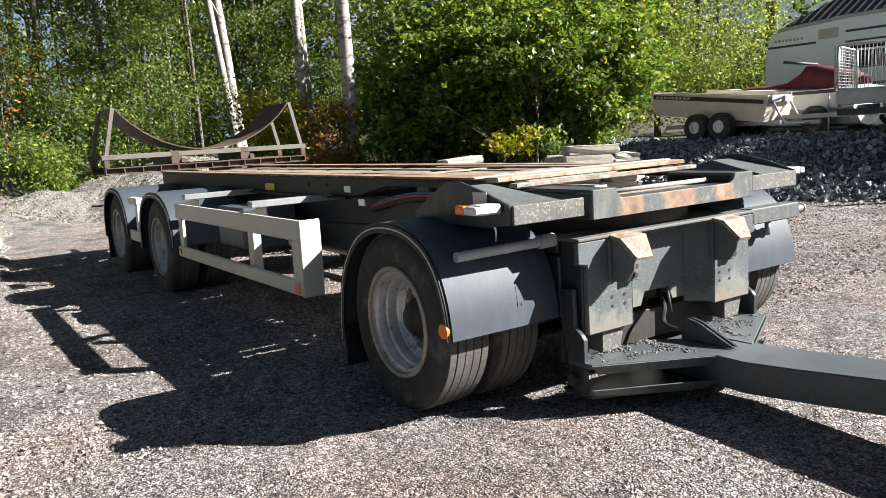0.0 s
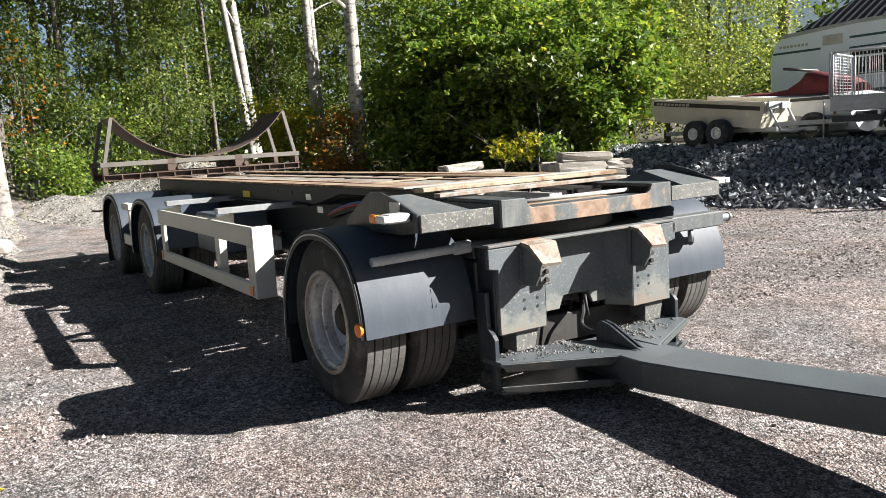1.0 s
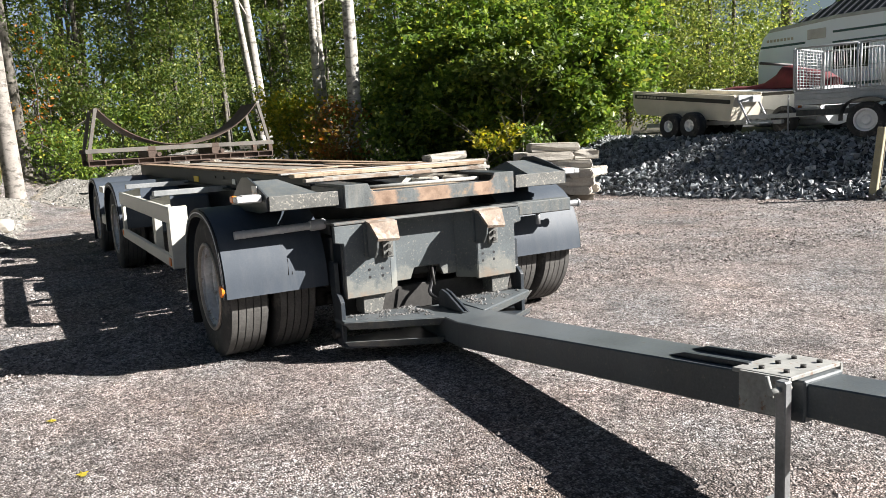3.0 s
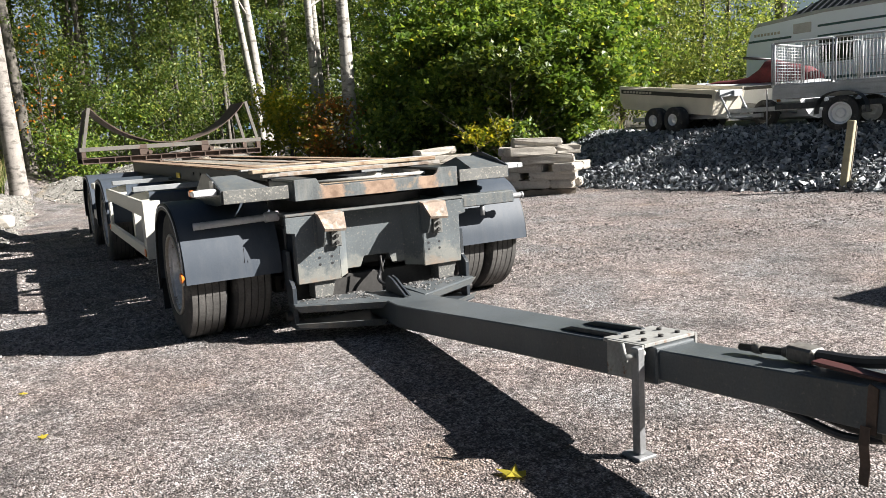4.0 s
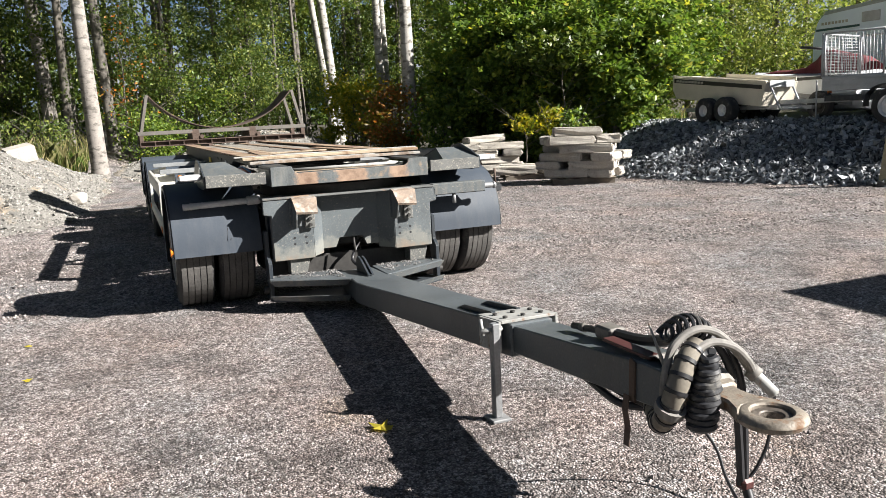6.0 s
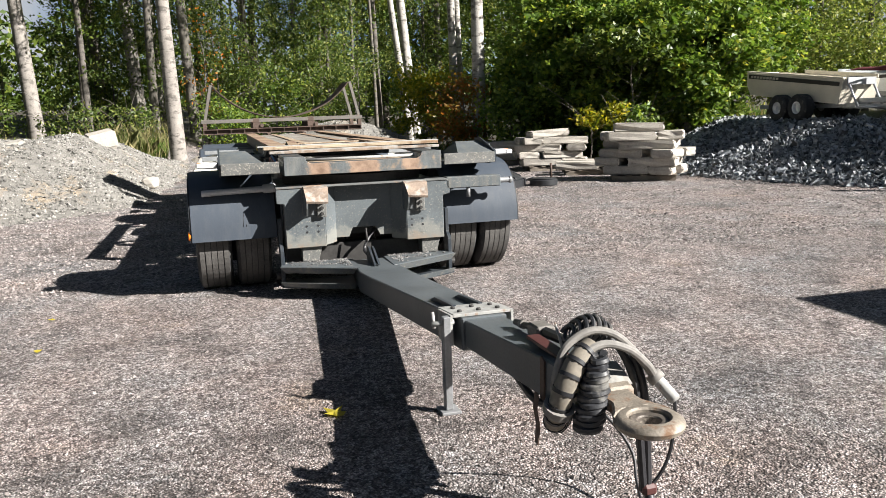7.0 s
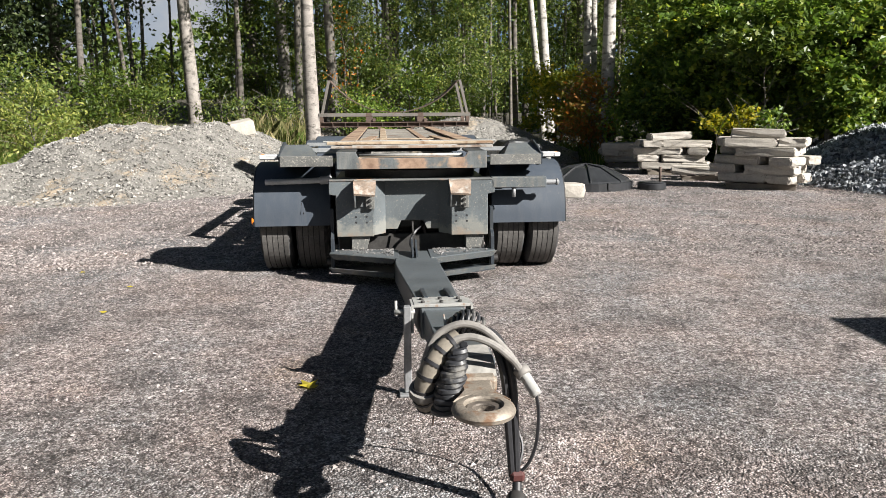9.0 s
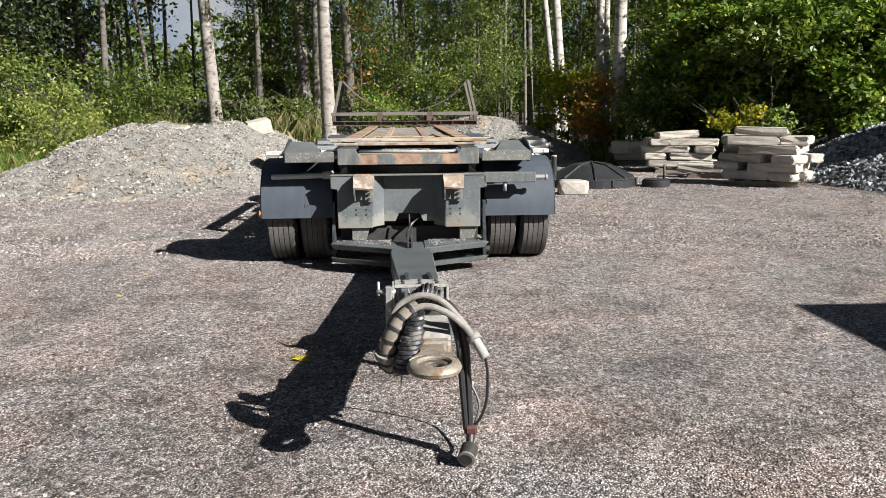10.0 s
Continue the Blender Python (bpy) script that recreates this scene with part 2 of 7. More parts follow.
M_TAN = mat("bare_rail_top", (0.33, 0.262, 0.185), 0.7, dark=0.65, light=1.3, scale=3, fine=70, bump=0.12, spots=(0.19, 0.12, 0.075), spot_amount=0.45, spot_scale=7)
M_RAIL = mat("rusty_rail_top", (0.27, 0.195, 0.13), 0.75, dark=0.6, light=1.4, scale=3, fine=70, bump=0.15, spots=(0.15, 0.085, 0.055), spot_amount=0.48, spot_scale=5)
M_BROWN = mat("brown_rusted_steel", (0.075, 0.05, 0.038), 0.75, dark=0.6, light=1.5, scale=6, fine=70, bump=0.2, spots=(0.2, 0.13, 0.1), spot_amount=0.2, spot_scale=12)
M_GUARD = mat("mudguard_plastic", (0.047, 0.058, 0.074), 0.55, dark=0.85, light=1.2, spec=0.3, scale=3, fine=150, bump=0.05, spots=(0.09, 0.095, 0.1), spot_amount=0.12, spot_scale=20, streak=(0.10, 0.105, 0.11), streak_amount=0.3)
M_TRIM = mat("black_rubber_trim", (0.012, 0.013, 0.015), 0.6, bump=0.05)
M_TYRE = mat("tyre_rubber", (0.026, 0.026, 0.027), 0.82, dark=0.75, light=1.6, scale=6, fine=80, bump=0.15, spots=(0.1, 0.095, 0.088), spot_amount=0.34, spot_scale=9)
M_TREAD = mat("dusty_tread_rubber", (0.085, 0.081, 0.076), 0.88, dark=0.6, light=1.5, scale=7, fine=90, bump=0.3)
M_FLANGE = mat("dusty_rim_flange", (0.36, 0.325, 0.28), 0.6, 0.2, dark=0.6, light=1.3, scale=9, bump=0.1)
M_RIM = mat("dusty_rim_steel", (0.68, 0.69, 0.70), 0.34, 0.4, dark=0.6, light=1.2, scale=5, fine=50, bump=0.05, spots=(0.26, 0.225, 0.185), spot_amount=0.28, spot_scale=14)
M_DISC = mat("dirty_wheel_disc", (0.17, 0.16, 0.15), 0.5, 0.5, dark=0.5, light=1.4, scale=10, bump=0.15)
M_HUB = mat("dark_hub", (0.04, 0.038, 0.036), 0.6, 0.3, dark=0.6, light=1.4, scale=12, bump=0.1)
M_CREAM = mat("cream_white_paint", (0.52, 0.51, 0.455), 0.45, dark=0.86, light=1.06, scale=2, fine=80, bump=0.04, spots=(0.36, 0.33, 0.27), spot_amount=0.12, spot_scale=12)
M_ORANGE = mat("orange_reflector", (0.75, 0.20, 0.02), 0.3, dark=0.85, bump=0)
M_PALERIM = mat("pale_wheel_rim", (0.72, 0.73, 0.74), 0.4, 0.1, dark=0.8, light=1.1, scale=9, bump=0.05)
M_WHITE = mat("white_lens", (0.56, 0.57, 0.56), 0.25, dark=0.85, bump=0)
M_YELLOW = mat("yellow_sign", (0.65, 0.45, 0.03), 0.5, bump=0)
M_GALV = mat("galvanised_steel", (0.42, 0.435, 0.45), 0.42, 0.25, dark=0.75, light=1.15, scale=6, fine=50, bump=0.05)
M_PIPE = mat("grey_pipe", (0.38, 0.385, 0.39), 0.5, 0.0, dark=0.75, light=1.3, scale=8, bump=0.06)
M_ROD = mat("grey_steel_rod", (0.25, 0.255, 0.26), 0.45, 0.3, dark=0.7, light=1.3, scale=8, bump=0.06)
M_PINTRIM = mat("white_pinstripe", (0.5, 0.52, 0.55), 0.5, bump=0)
M_BEAM = beam_mat()
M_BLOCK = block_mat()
M_STEPGRAVEL = mat("mixed_step_gravel", (0.165, 0.16, 0.155), 0.85, dark=0.6, light=1.3, scale=9, island=0.8, bump=0.2)
M_BAR = mat("dusty_drawbar_paint", (0.070, 0.081, 0.088), 0.42, spec=0.4, dark=0.7, light=1.45, scale=2.5, fine=110, bump=0.08, spots=(0.15, 0.15, 0.14), spot_amount=0.2, spot_scale=40, streak=(0.11, 0.108, 0.10), streak_amount=0.35)
M_FLANGE_TOP = mat("flange_with_rust", (0.115, 0.12, 0.118), 0.6, spec=0.35, dark=0.65, light=1.4, scale=5, fine=110, bump=0.12, spots=(0.29, 0.19, 0.125), spot_amount=0.28, spot_scale=4)
M_STRUT = mat("weathered_grey_steel", (0.125, 0.114, 0.10), 0.65, dark=0.65, light=1.3, scale=6, fine=70, bump=0.12, spots=(0.15, 0.09, 0.065), spot_amount=0.3, spot_scale=10)
M_DARKSTEEL = mat("dark_frame_paint", (0.015, 0.018, 0.022), 0.5, spec=0.18, dark=0.7, light=1.5, scale=2, fine=90, bump=0.05, spots=(0.07, 0.068, 0.062), spot_amount=0.14, spot_scale=30)
M_LIP = mat("speckled_worn_lip", (0.115, 0.116, 0.110), 0.6, spec=0.35, dark=0.6, light=1.4, scale=6, fine=120, bump=0.15, spots=(0.32, 0.30, 0.26), spot_amount=0.32, spot_scale=70)
M_ARM = mat("dull_grey_arm_paint", (0.23, 0.24, 0.245), 0.5, dark=0.7, light=1.2, scale=6, fine=60, bump=0.06, spots=(0.17, 0.14, 0.11), spot_amount=0.22, spot_scale=9)
M_DECK = mat("dusty_deck_plate", (0.21, 0.195, 0.17), 0.75, dark=0.6, light=1.35, scale=3, fine=70, bump=0.12, spots=(0.12, 0.085, 0.06), spot_amount=0.4, spot_scale=5)
M_CLOTH = mat("grimy_pale_cloth", (0.25, 0.24, 0.22), 0.8, dark=0.55, light=1.35, scale=18, bump=0.3)
M_GREASE = mat("greasy_grey", (0.12, 0.112, 0.10), 0.5, dark=0.5, light=1.6, scale=15, bump=0.2)
M_TAPE = mat("dusty_cable_tape", (0.185, 0.163, 0.13), 0.75, dark=0.6, light=1.3, scale=14, bump=0.15)
M_CLAMP = mat("pale_clamp_plate", (0.29, 0.29, 0.275), 0.65, dark=0.65, light=1.3, scale=9, bump=0.15, spots=(0.2, 0.12, 0.08), spot_amount=0.25, spot_scale=20)
M_RING = mat("worn_iron_eye", (0.225, 0.195, 0.158), 0.6, 0.2, dark=0.5, light=1.35, scale=14, fine=110, bump=0.4, spots=(0.155, 0.092, 0.055), spot_amount=0.42, spot_scale=11)
M_BUSH = mat("dark_worn_bush", (0.115, 0.098, 0.082), 0.5, 0.3, dark=0.5, light=1.5, scale=20, fine=120, bump=0.3, spots=(0.24, 0.21, 0.17), spot_amount=0.3, spot_scale=30)
M_COIL = mat("dusty_black_coil", (0.024, 0.025, 0.028), 0.45, dark=0.6, light=1.6, scale=12, fine=90, bump=0.1, spots=(0.12, 0.115, 0.105), spot_amount=0.34, spot_scale=16)
M_HOSE = mat("dusty_grey_hose", (0.19, 0.18, 0.165), 0.75, dark=0.6, light=1.3, scale=14, bump=0.15)
M_BLACK = mat("black_cable", (0.016, 0.016, 0.018), 0.5, dark=0.7, light=1.6, scale=10, bump=0.05)
M_RED = mat("red_plastic", (0.06, 0.019, 0.017), 0.5, dark=0.7, light=1.3, bump=0.05)
M_BLUE = mat("blue_hose", (0.07, 0.22, 0.48), 0.45, bump=0)
M_AIRRED = mat("red_hose", (0.36, 0.06, 0.05), 0.45, bump=0)
M_LID = mat("black_lid_plastic", (0.018, 0.019, 0.021), 0.4, dark=0.7, light=1.7, scale=5, bump=0.06)
M_SLAB = mat("weathered_stone_slab", (0.40, 0.37, 0.325), 0.85, dark=0.72, light=1.2, scale=5, fine=35, bump=0.5, dist=0.012, per_object=0.14, spots=(0.26, 0.235, 0.20), spot_amount=0.22, spot_scale=7)
M_PALLET = mat("grey_pallet_wood", (0.17, 0.145, 0.115), 0.85, dark=0.6, light=1.3, scale=8, bump=0.3)
M_POST = mat("old_yellowed_wood", (0.36, 0.325, 0.21), 0.8, dark=0.7, light=1.2, scale=9, bump=0.25, spots=(0.3, 0.3, 0.26), spot_amount=0.3, spot_scale=8)
M_TUB = mat("aluminium_tub", (0.60, 0.555, 0.46), 0.5, 0.0, dark=0.85, light=1.1, scale=4, bump=0.04)
M_STRIPE = mat("dark_stripe", (0.02, 0.018, 0.018), 0.5, bump=0)
M_BARS = mat("pale_lettering_bars", (0.45, 0.42, 0.36), 0.6, bump=0)
M_CARAVAN = mat("caravan_bluish_white", (0.79, 0.86, 0.92), 0.4, dark=0.94, light=1.03, scale=2, bump=0.02)
M_TEAL = mat("teal_stripe", (0.03, 0.09, 0.10), 0.4, bump=0)
M_GLASS = mat("dark_window", (0.015, 0.018, 0.02), 0.08, dark=0.8, bump=0)
M_COVER = mat("dark_red_cover", (0.12, 0.014, 0.02), 0.75, dark=0.6, light=1.4, scale=6, bump=0.3, dist=0.02)
M_HULL = mat("white_hull", (0.62, 0.64, 0.66), 0.3, dark=0.9, bump=0)
M_ROOF = mat("dark_roof_sheet", (0.035, 0.039, 0.046), 0.95, spec=0.05, dark=0.8, light=1.2, scale=2, bump=0.05)
M_WALL = mat("pale_wood_wall", (0.5, 0.5, 0.47), 0.8, bump=0.1)
M_BARK = bark_mat("pale_aspen_bark", (0.40, 0.38, 0.345), (0.085, 0.075, 0.065))
M_MIDBARK = bark_mat("greyish_aspen_bark", (0.27, 0.245, 0.22), (0.075, 0.067, 0.058))
M_GREYBARK = bark_mat("grey_bark", (0.15, 0.135, 0.115), (0.05, 0.045, 0.04))
M_DARKBARK = bark_mat("dark_bark", (0.13, 0.115, 0.10), (0.04, 0.035, 0.03))
L_MAPLE = leaf_mat("maple_leaves", ((0, (0.058, 0.102, 0.02)), (0.5, (0.115, 0.182, 0.034)), (0.95, (0.25, 0.305, 0.058)), (1, (0.42, 0.38, 0.06))), rough=0.44, glow=0.42)
L_BIRCH = leaf_mat("birch_leaves", ((0, (0.042, 0.072, 0.018)), (0.6, (0.108, 0.155, 0.036)), (1, (0.28, 0.30, 0.08))))
# leaf colours darkened to carry the deep shade on the far-left trees
L_SPRUCE = leaf_mat("shade_dark_conifer_leaves", ((0, (0.016, 0.026, 0.010)), (0.7, (0.032, 0.048, 0.016)), (1, (0.06, 0.075, 0.024))), glow=0.12)
L_DARK = leaf_mat("dark_wood_leaves", ((0, (0.04, 0.065, 0.012)), (0.7, (0.07, 0.11, 0.018)), (1, (0.14, 0.16, 0.025))), glow=0.3)
L_PALE = leaf_mat("willow_leaves", ((0, (0.09, 0.13, 0.03)), (0.6, (0.19, 0.235, 0.055)), (1, (0.38, 0.38, 0.11))))
L_YELLOW = leaf_mat("yellow_leaves", ((0, (0.10, 0.15, 0.02)), (0.55, (0.26, 0.26, 0.03)), (1, (0.46, 0.37, 0.05))))
L_RED = leaf_mat("reddish_leaves", ((0, (0.09, 0.11, 0.02)), (0.5, (0.20, 0.12, 0.03)), (1, (0.34, 0.13, 0.04))))
L_ORANGE = leaf_mat("orange_leaves", ((0, (0.12, 0.12, 0.02)), (0.5, (0.34, 0.14, 0.02)), (1, (0.45, 0.13, 0.025))))
L_GRASS = leaf_mat("grass_blades", ((0, (0.055, 0.10, 0.018)), (0.6, (0.11, 0.17, 0.03)), (0.85, (0.22, 0.22, 0.07)), (1, (0.38, 0.31, 0.16))), rough=0.6)
L_STRAW = leaf_mat("dry_grass", ((0, (0.085, 0.115, 0.033)), (0.5, (0.185, 0.175, 0.07)), (1, (0.37, 0.32, 0.17))), rough=0.7)


# ---- mesh helpers ----
def mesh_object(name, bm, material, parent=None, label=""):
    me = bpy.data.meshes.new(name)
    bm.normal_update()
    for e in bm.edges:
        if len(e.link_faces) == 2 and e.calc_face_angle(0) > 0.6:
            e.smooth = False
    bm.to_mesh(me)
    bm.free()
    for mm in (material if isinstance(material, (list, tuple)) else (material,)):
        me.materials.append(mm)
    ob = new(name, me)
    if parent:
        ob.parent = parent
    if label:
        ob["label"] = label
    return ob


def part(name, bm, material, parent, label=""):
    return mesh_object(name, bm, material, parent, label)


def thing(name, m, label, category, group="", kind=""):
    ob = new(name)
    ob.empty_display_size = 0.1
    ob.matrix_world = m
    return tagged(ob, label, category, group, kind)


def bevel(bm, w, seg=1, angle=0.5):
    edges = [e for e in bm.edges if len(e.link_faces) == 2 and e.calc_face_angle(0) > angle]
    if edges and w > 0:
        bmesh.ops.bevel(bm, geom=edges, offset=w, segments=seg, affect="EDGES", clamp_overlap=True)
    return bm


def box(x0, x1, y0, y1, z0, z1, w=0.004, bm=None):
    own = bm is None
    b = bmesh.new()
    bmesh.ops.create_cube(b, size=1, matrix=Matrix.LocRotScale(((x0 + x1) / 2, (y0 + y1) / 2, (z0 + z1) / 2), None, (abs(x1 - x0), abs(y1 - y0), abs(z1 - z0))))
    bevel(b, w)
    return b if own else join(bm, b)


def join(bm, other):
    me = bpy.data.meshes.new("tmp")
    other.to_mesh(me)
    other.free()
    bm.from_mesh(me)
    bpy.data.meshes.remove(me)
    return bm


def prism(pts, axis, a, b, w=0.003, bm=None):
    """A polygon in the plane across an axis ('x': pts are (y, z); 'y': (x, z); 'z': (x, y)), drawn out from a to b."""
    own = bm is None
    g = bmesh.new()
    put = {"x": lambda p, q: (q, p[0], p[1]), "y": lambda p, q: (p[0], q, p[1]), "z": lambda p, q: (p[0], p[1], q)}[axis]
    lo = [g.verts.new(put(p, a)) for p in pts]
    hi = [g.verts.new(put(p, b)) for p in pts]
    g.faces.new(lo)
    g.faces.new(hi)
    for i in range(len(pts)):
        j = (i + 1) % len(pts)
        g.faces.new((lo[i], lo[j], hi[j], hi[i]))
    bmesh.ops.recalc_face_normals(g, faces=g.faces)
    bevel(g, w)
    return g if own else join(bm, g)


def sheet(pts, axis, a, b, thick, bm=None):
    """An open line of points, thickened and drawn out along an axis from a to b: bent plate."""
    n = len(pts)
    off = []
    for i in range(n):
        p, q = pts[max(0, i - 1)], pts[min(n - 1, i + 1)]
        d = Vector((q[0] - p[0], q[1] - p[1])).normalized()
        off.append((pts[i][0] - d.y * thick, pts[i][1] + d.x * thick))
    return prism(list(pts) + off[::-1], axis, a, b, 0, bm)


def rod(p, q, r, seg=12, r2=None, bm=None, w=0.0):
    own = bm is None
    g = bmesh.new()
    p, q = Vector(p), Vector(q)
    m = Matrix.Translation((p + q) / 2) @ (q - p).to_track_quat("Z", "Y").to_matrix().to_4x4()
    bmesh.ops.create_cone(g, cap_ends=True, segments=seg, radius1=r, radius2=r if r2 is None else r2, depth=(q - p).length, matrix=m)
    if w:
        bevel(g, w, 1, 1.0)
    for f in g.faces:
        f.smooth = len(f.verts) == 4
    return g if own else join(bm, g)


def lathe(profile, axis_at, seg=40, bm=None, smooth=True):
    """A profile of (x, r) turned about the x axis through axis_at (y, z)."""
    own = bm is None
    g = bmesh.new()
    rings = []
    for x, r in profile:
        rings.append([g.verts.new((x, axis_at[0] + r * math.cos(2 * math.pi * i / seg), axis_at[1] + r * math.sin(2 * math.pi * i / seg))) for i in range(seg)])
    for a, b in zip(rings, rings[1:]):
        for i in range(seg):
            f = g.faces.new((a[i], a[(i + 1) % seg], b[(i + 1) % seg], b[i]))
            f.smooth = smooth
    bmesh.ops.recalc_face_normals(g, faces=g.faces)
    return g if own else join(bm, g)


def smooth_path(pts, steps=8):
    """Points on a smooth line through pts."""
    v = [Vector(p) for p in pts]
    v = [v[0] * 2 - v[1]] + v + [v[-1] * 2 - v[-2]]
    out = []
    for i in range(1, len(v) - 2):
        a, b, c, d = v[i - 1:i + 3]
        for k in range(steps):
            t = k / steps
            out.append(0.5 * ((2 * b) + (c - a) * t + (2 * a - 5 * b + 4 * c - d) * t * t + (3 * b - a - 3 * c + d) * t ** 3))
    return out + [v[-2]]


def tube(pts, r, seg=8, bm=None, taper=None):
    """A round tube along a line of points."""
    own = bm is None
    g = bmesh.new()
    pts = [Vector(p) for p in pts]
    rings = []
    side = None
    for i, p in enumerate(pts):
        d = (pts[min(i + 1, len(pts) - 1)] - pts[max(i - 1, 0)]).normalized()
        if side is None:
            side = d.orthogonal().normalized()
        side = (side - d * side.dot(d)).normalized()
        up = d.cross(side)
        rr = r if taper is None else r + (taper - r) * i / (len(pts) - 1)
        rings.append([g.verts.new(p + rr * (math.cos(2 * math.pi * k / seg) * side + math.sin(2 * math.pi * k / seg) * up)) for k in range(seg)])
    for a, b in zip(rings, rings[1:]):
        for k in range(seg):
            g.faces.new((a[k], a[(k + 1) % seg], b[(k + 1) % seg], b[k])).smooth = True
    g.faces.new(rings[0][::-1])
    g.faces.new(rings[-1])
    return g if own else join(bm, g)


def raw_mesh(name, verts, faces_flat, sizes, material):
    """A mesh from arrays: vertices, the corners of all faces in turn, and the corners per face."""
    me = bpy.data.meshes.new(name)
    me.vertices.add(len(verts))
    me.vertices.foreach_set("co", np.asarray(verts, np.float32).ravel())
    me.loops.add(len(faces_flat))
    me.loops.foreach_set("vertex_index", np.asarray(faces_flat, np.int32))
    sizes = np.asarray(sizes, np.int32)
    me.polygons.add(len(sizes))
    me.polygons.foreach_set("loop_start", np.concatenate(([0], np.cumsum(sizes)[:-1])).astype(np.int32))
    me.materials.append(material)
    me.polygons.foreach_set("use_smooth", np.zeros(len(sizes), bool))
    me.update(calc_edges=True)
    me.validate()
    return me


# ---- ground ----
FOOT_Y = (-40, -8, 0.5, 1.9, 2.6, 4.3, 5.7, 6.9, 8.5, 11, 16, 60)
FOOT_X = (16, 11.5, 9.4, 8.85, 8.6, 7.85, 7.5, 7.25, 7.3, 8.4, 10, 14)
HEAPS = ((2.1, 15.8, 1.2, 0.42), (0.6, 16.4, 0.85, 0.4), (-0.9, 16.0, 0.62, 0.35))
CREST_X = (-8.2, -7.5, -6.9, -6.1, -5.4, -4.4, -3.7, -2)
CREST_Z = (-0.6, -0.15, 0.25, 0.82, 1.1, 0.98, 1.22, 1.25)


def sstep(t):
    t = np.clip(t, 0, 1)
    return t * t * (3 - 2 * t)


def wave(x, y, f, s):
    return np.sin(x * f + s + 1.7 * np.sin(y * f * 0.7 + s * 2)) * np.sin(y * f * 1.1 - s + 1.3 * np.sin(x * f * 0.6))


def bank_height(x, y):
    d = x - np.interp(y, FOOT_Y, FOOT_X)
    lift = np.clip((d + 0.1) / 2.2, 0, 1)
    return 0.9 * (0.75 * lift + 0.25 * sstep(lift)) + 0.03 * sstep(d / 1.5) * wave(x, y, 2.1, 0.4)


def heap_height(x, y):
    h = np.full(np.shape(x), -1.0)
    for hx, hy, top, slope in HEAPS:
        d = np.sqrt((x - hx) ** 2 + (y - hy) ** 2 + 0.25)
        h = np.maximum(h, top - slope * (d - 0.5))
    # the long heap beside the yard, between its front foot, its end and its crest
    front = (y - 5.45 - 0.9 * np.maximum(0, x + 4.2)) * 0.36
    end = (np.interp(y, (5, 7.5, 11, 13, 17), (-2.9, -2.45, -2.2, -1.9, -0.9)) - x) * 0.62
    back = 0.35 + (14.5 - y) * 0.3
    crest = np.interp(x, CREST_X, CREST_Z)
    long = -0.09 * np.log(sum(np.exp(-np.clip(v, -3, 6) / 0.09) for v in (front, end, back, crest)))
    h = np.maximum(h, long)
    return np.where(h > -0.15, h + 0.06 * wave(x, y, 1.9, 1.0) + 0.03 * wave(x, y, 5.3, 2.0), h)


def base_height(x, y):
    """The yard is flat; the ground climbs behind it and on the rock bank beside it."""
    rise = 0.95 * sstep((y - 12.0) / 7) * sstep((1.0 - x) / 4)
    left = 0.5 * sstep((-6.5 - x) / 3) * sstep((y - 6) / 4)
    far = 1.2 * sstep((np.hypot(x, y) - 22) / 25)
    return np.maximum(np.maximum(rise, left), bank_height(x, y)) + far


def ground_height(x, y):
    return np.maximum(base_height(x, y), heap_height(x, y))


def grid_lines(lo, hi, fine_lo, fine_hi, fine, coarse):
    a = np.arange(fine_lo, fine_hi + 1e-6, fine)
    left = [fine_lo]
    while left[-1] > lo:
        left.append(left[-1] - max(fine, (fine_lo - left[-1]) * coarse))
    right = [fine_hi]
    while right[-1] < hi:
        right.append(right[-1] + max(fine, (right[-1] - fine_hi) * coarse))
    return np.array(sorted(set(left[1:])) + list(a) + right[1:])


def build_ground():
    gx = grid_lines(-900, 900, -10, 14, 0.16, 0.25)
    gy = grid_lines(-900, 900, -8, 16, 0.16, 0.25)
    xx, yy = np.meshgrid(gx, gy)
    zz = base_height(xx, yy)
    nx, ny = len(gx), len(gy)
    verts = np.stack([xx.ravel(), yy.ravel(), zz.ravel()], 1)
    i, j = np.meshgrid(np.arange(nx - 1), np.arange(ny - 1))
    a = (j * nx + i).ravel()
    faces = np.stack([a, a + 1, a + nx + 1, a + nx], 1)
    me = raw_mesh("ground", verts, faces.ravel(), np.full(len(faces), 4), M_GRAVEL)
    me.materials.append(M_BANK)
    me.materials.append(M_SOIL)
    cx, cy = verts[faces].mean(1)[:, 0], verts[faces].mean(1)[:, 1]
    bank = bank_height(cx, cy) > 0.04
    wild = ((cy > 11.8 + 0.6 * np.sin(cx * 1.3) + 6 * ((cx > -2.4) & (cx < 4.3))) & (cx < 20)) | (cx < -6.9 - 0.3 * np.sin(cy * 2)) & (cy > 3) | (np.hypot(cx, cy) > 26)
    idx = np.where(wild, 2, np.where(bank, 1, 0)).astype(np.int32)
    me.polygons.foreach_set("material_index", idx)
    me.polygons.foreach_set("use_smooth", np.ones(len(faces), bool))
    tagged(new("ground", me), "flat yard of packed reddish-grey gravel with damp stains", "ground", kind="structure")


build_ground()

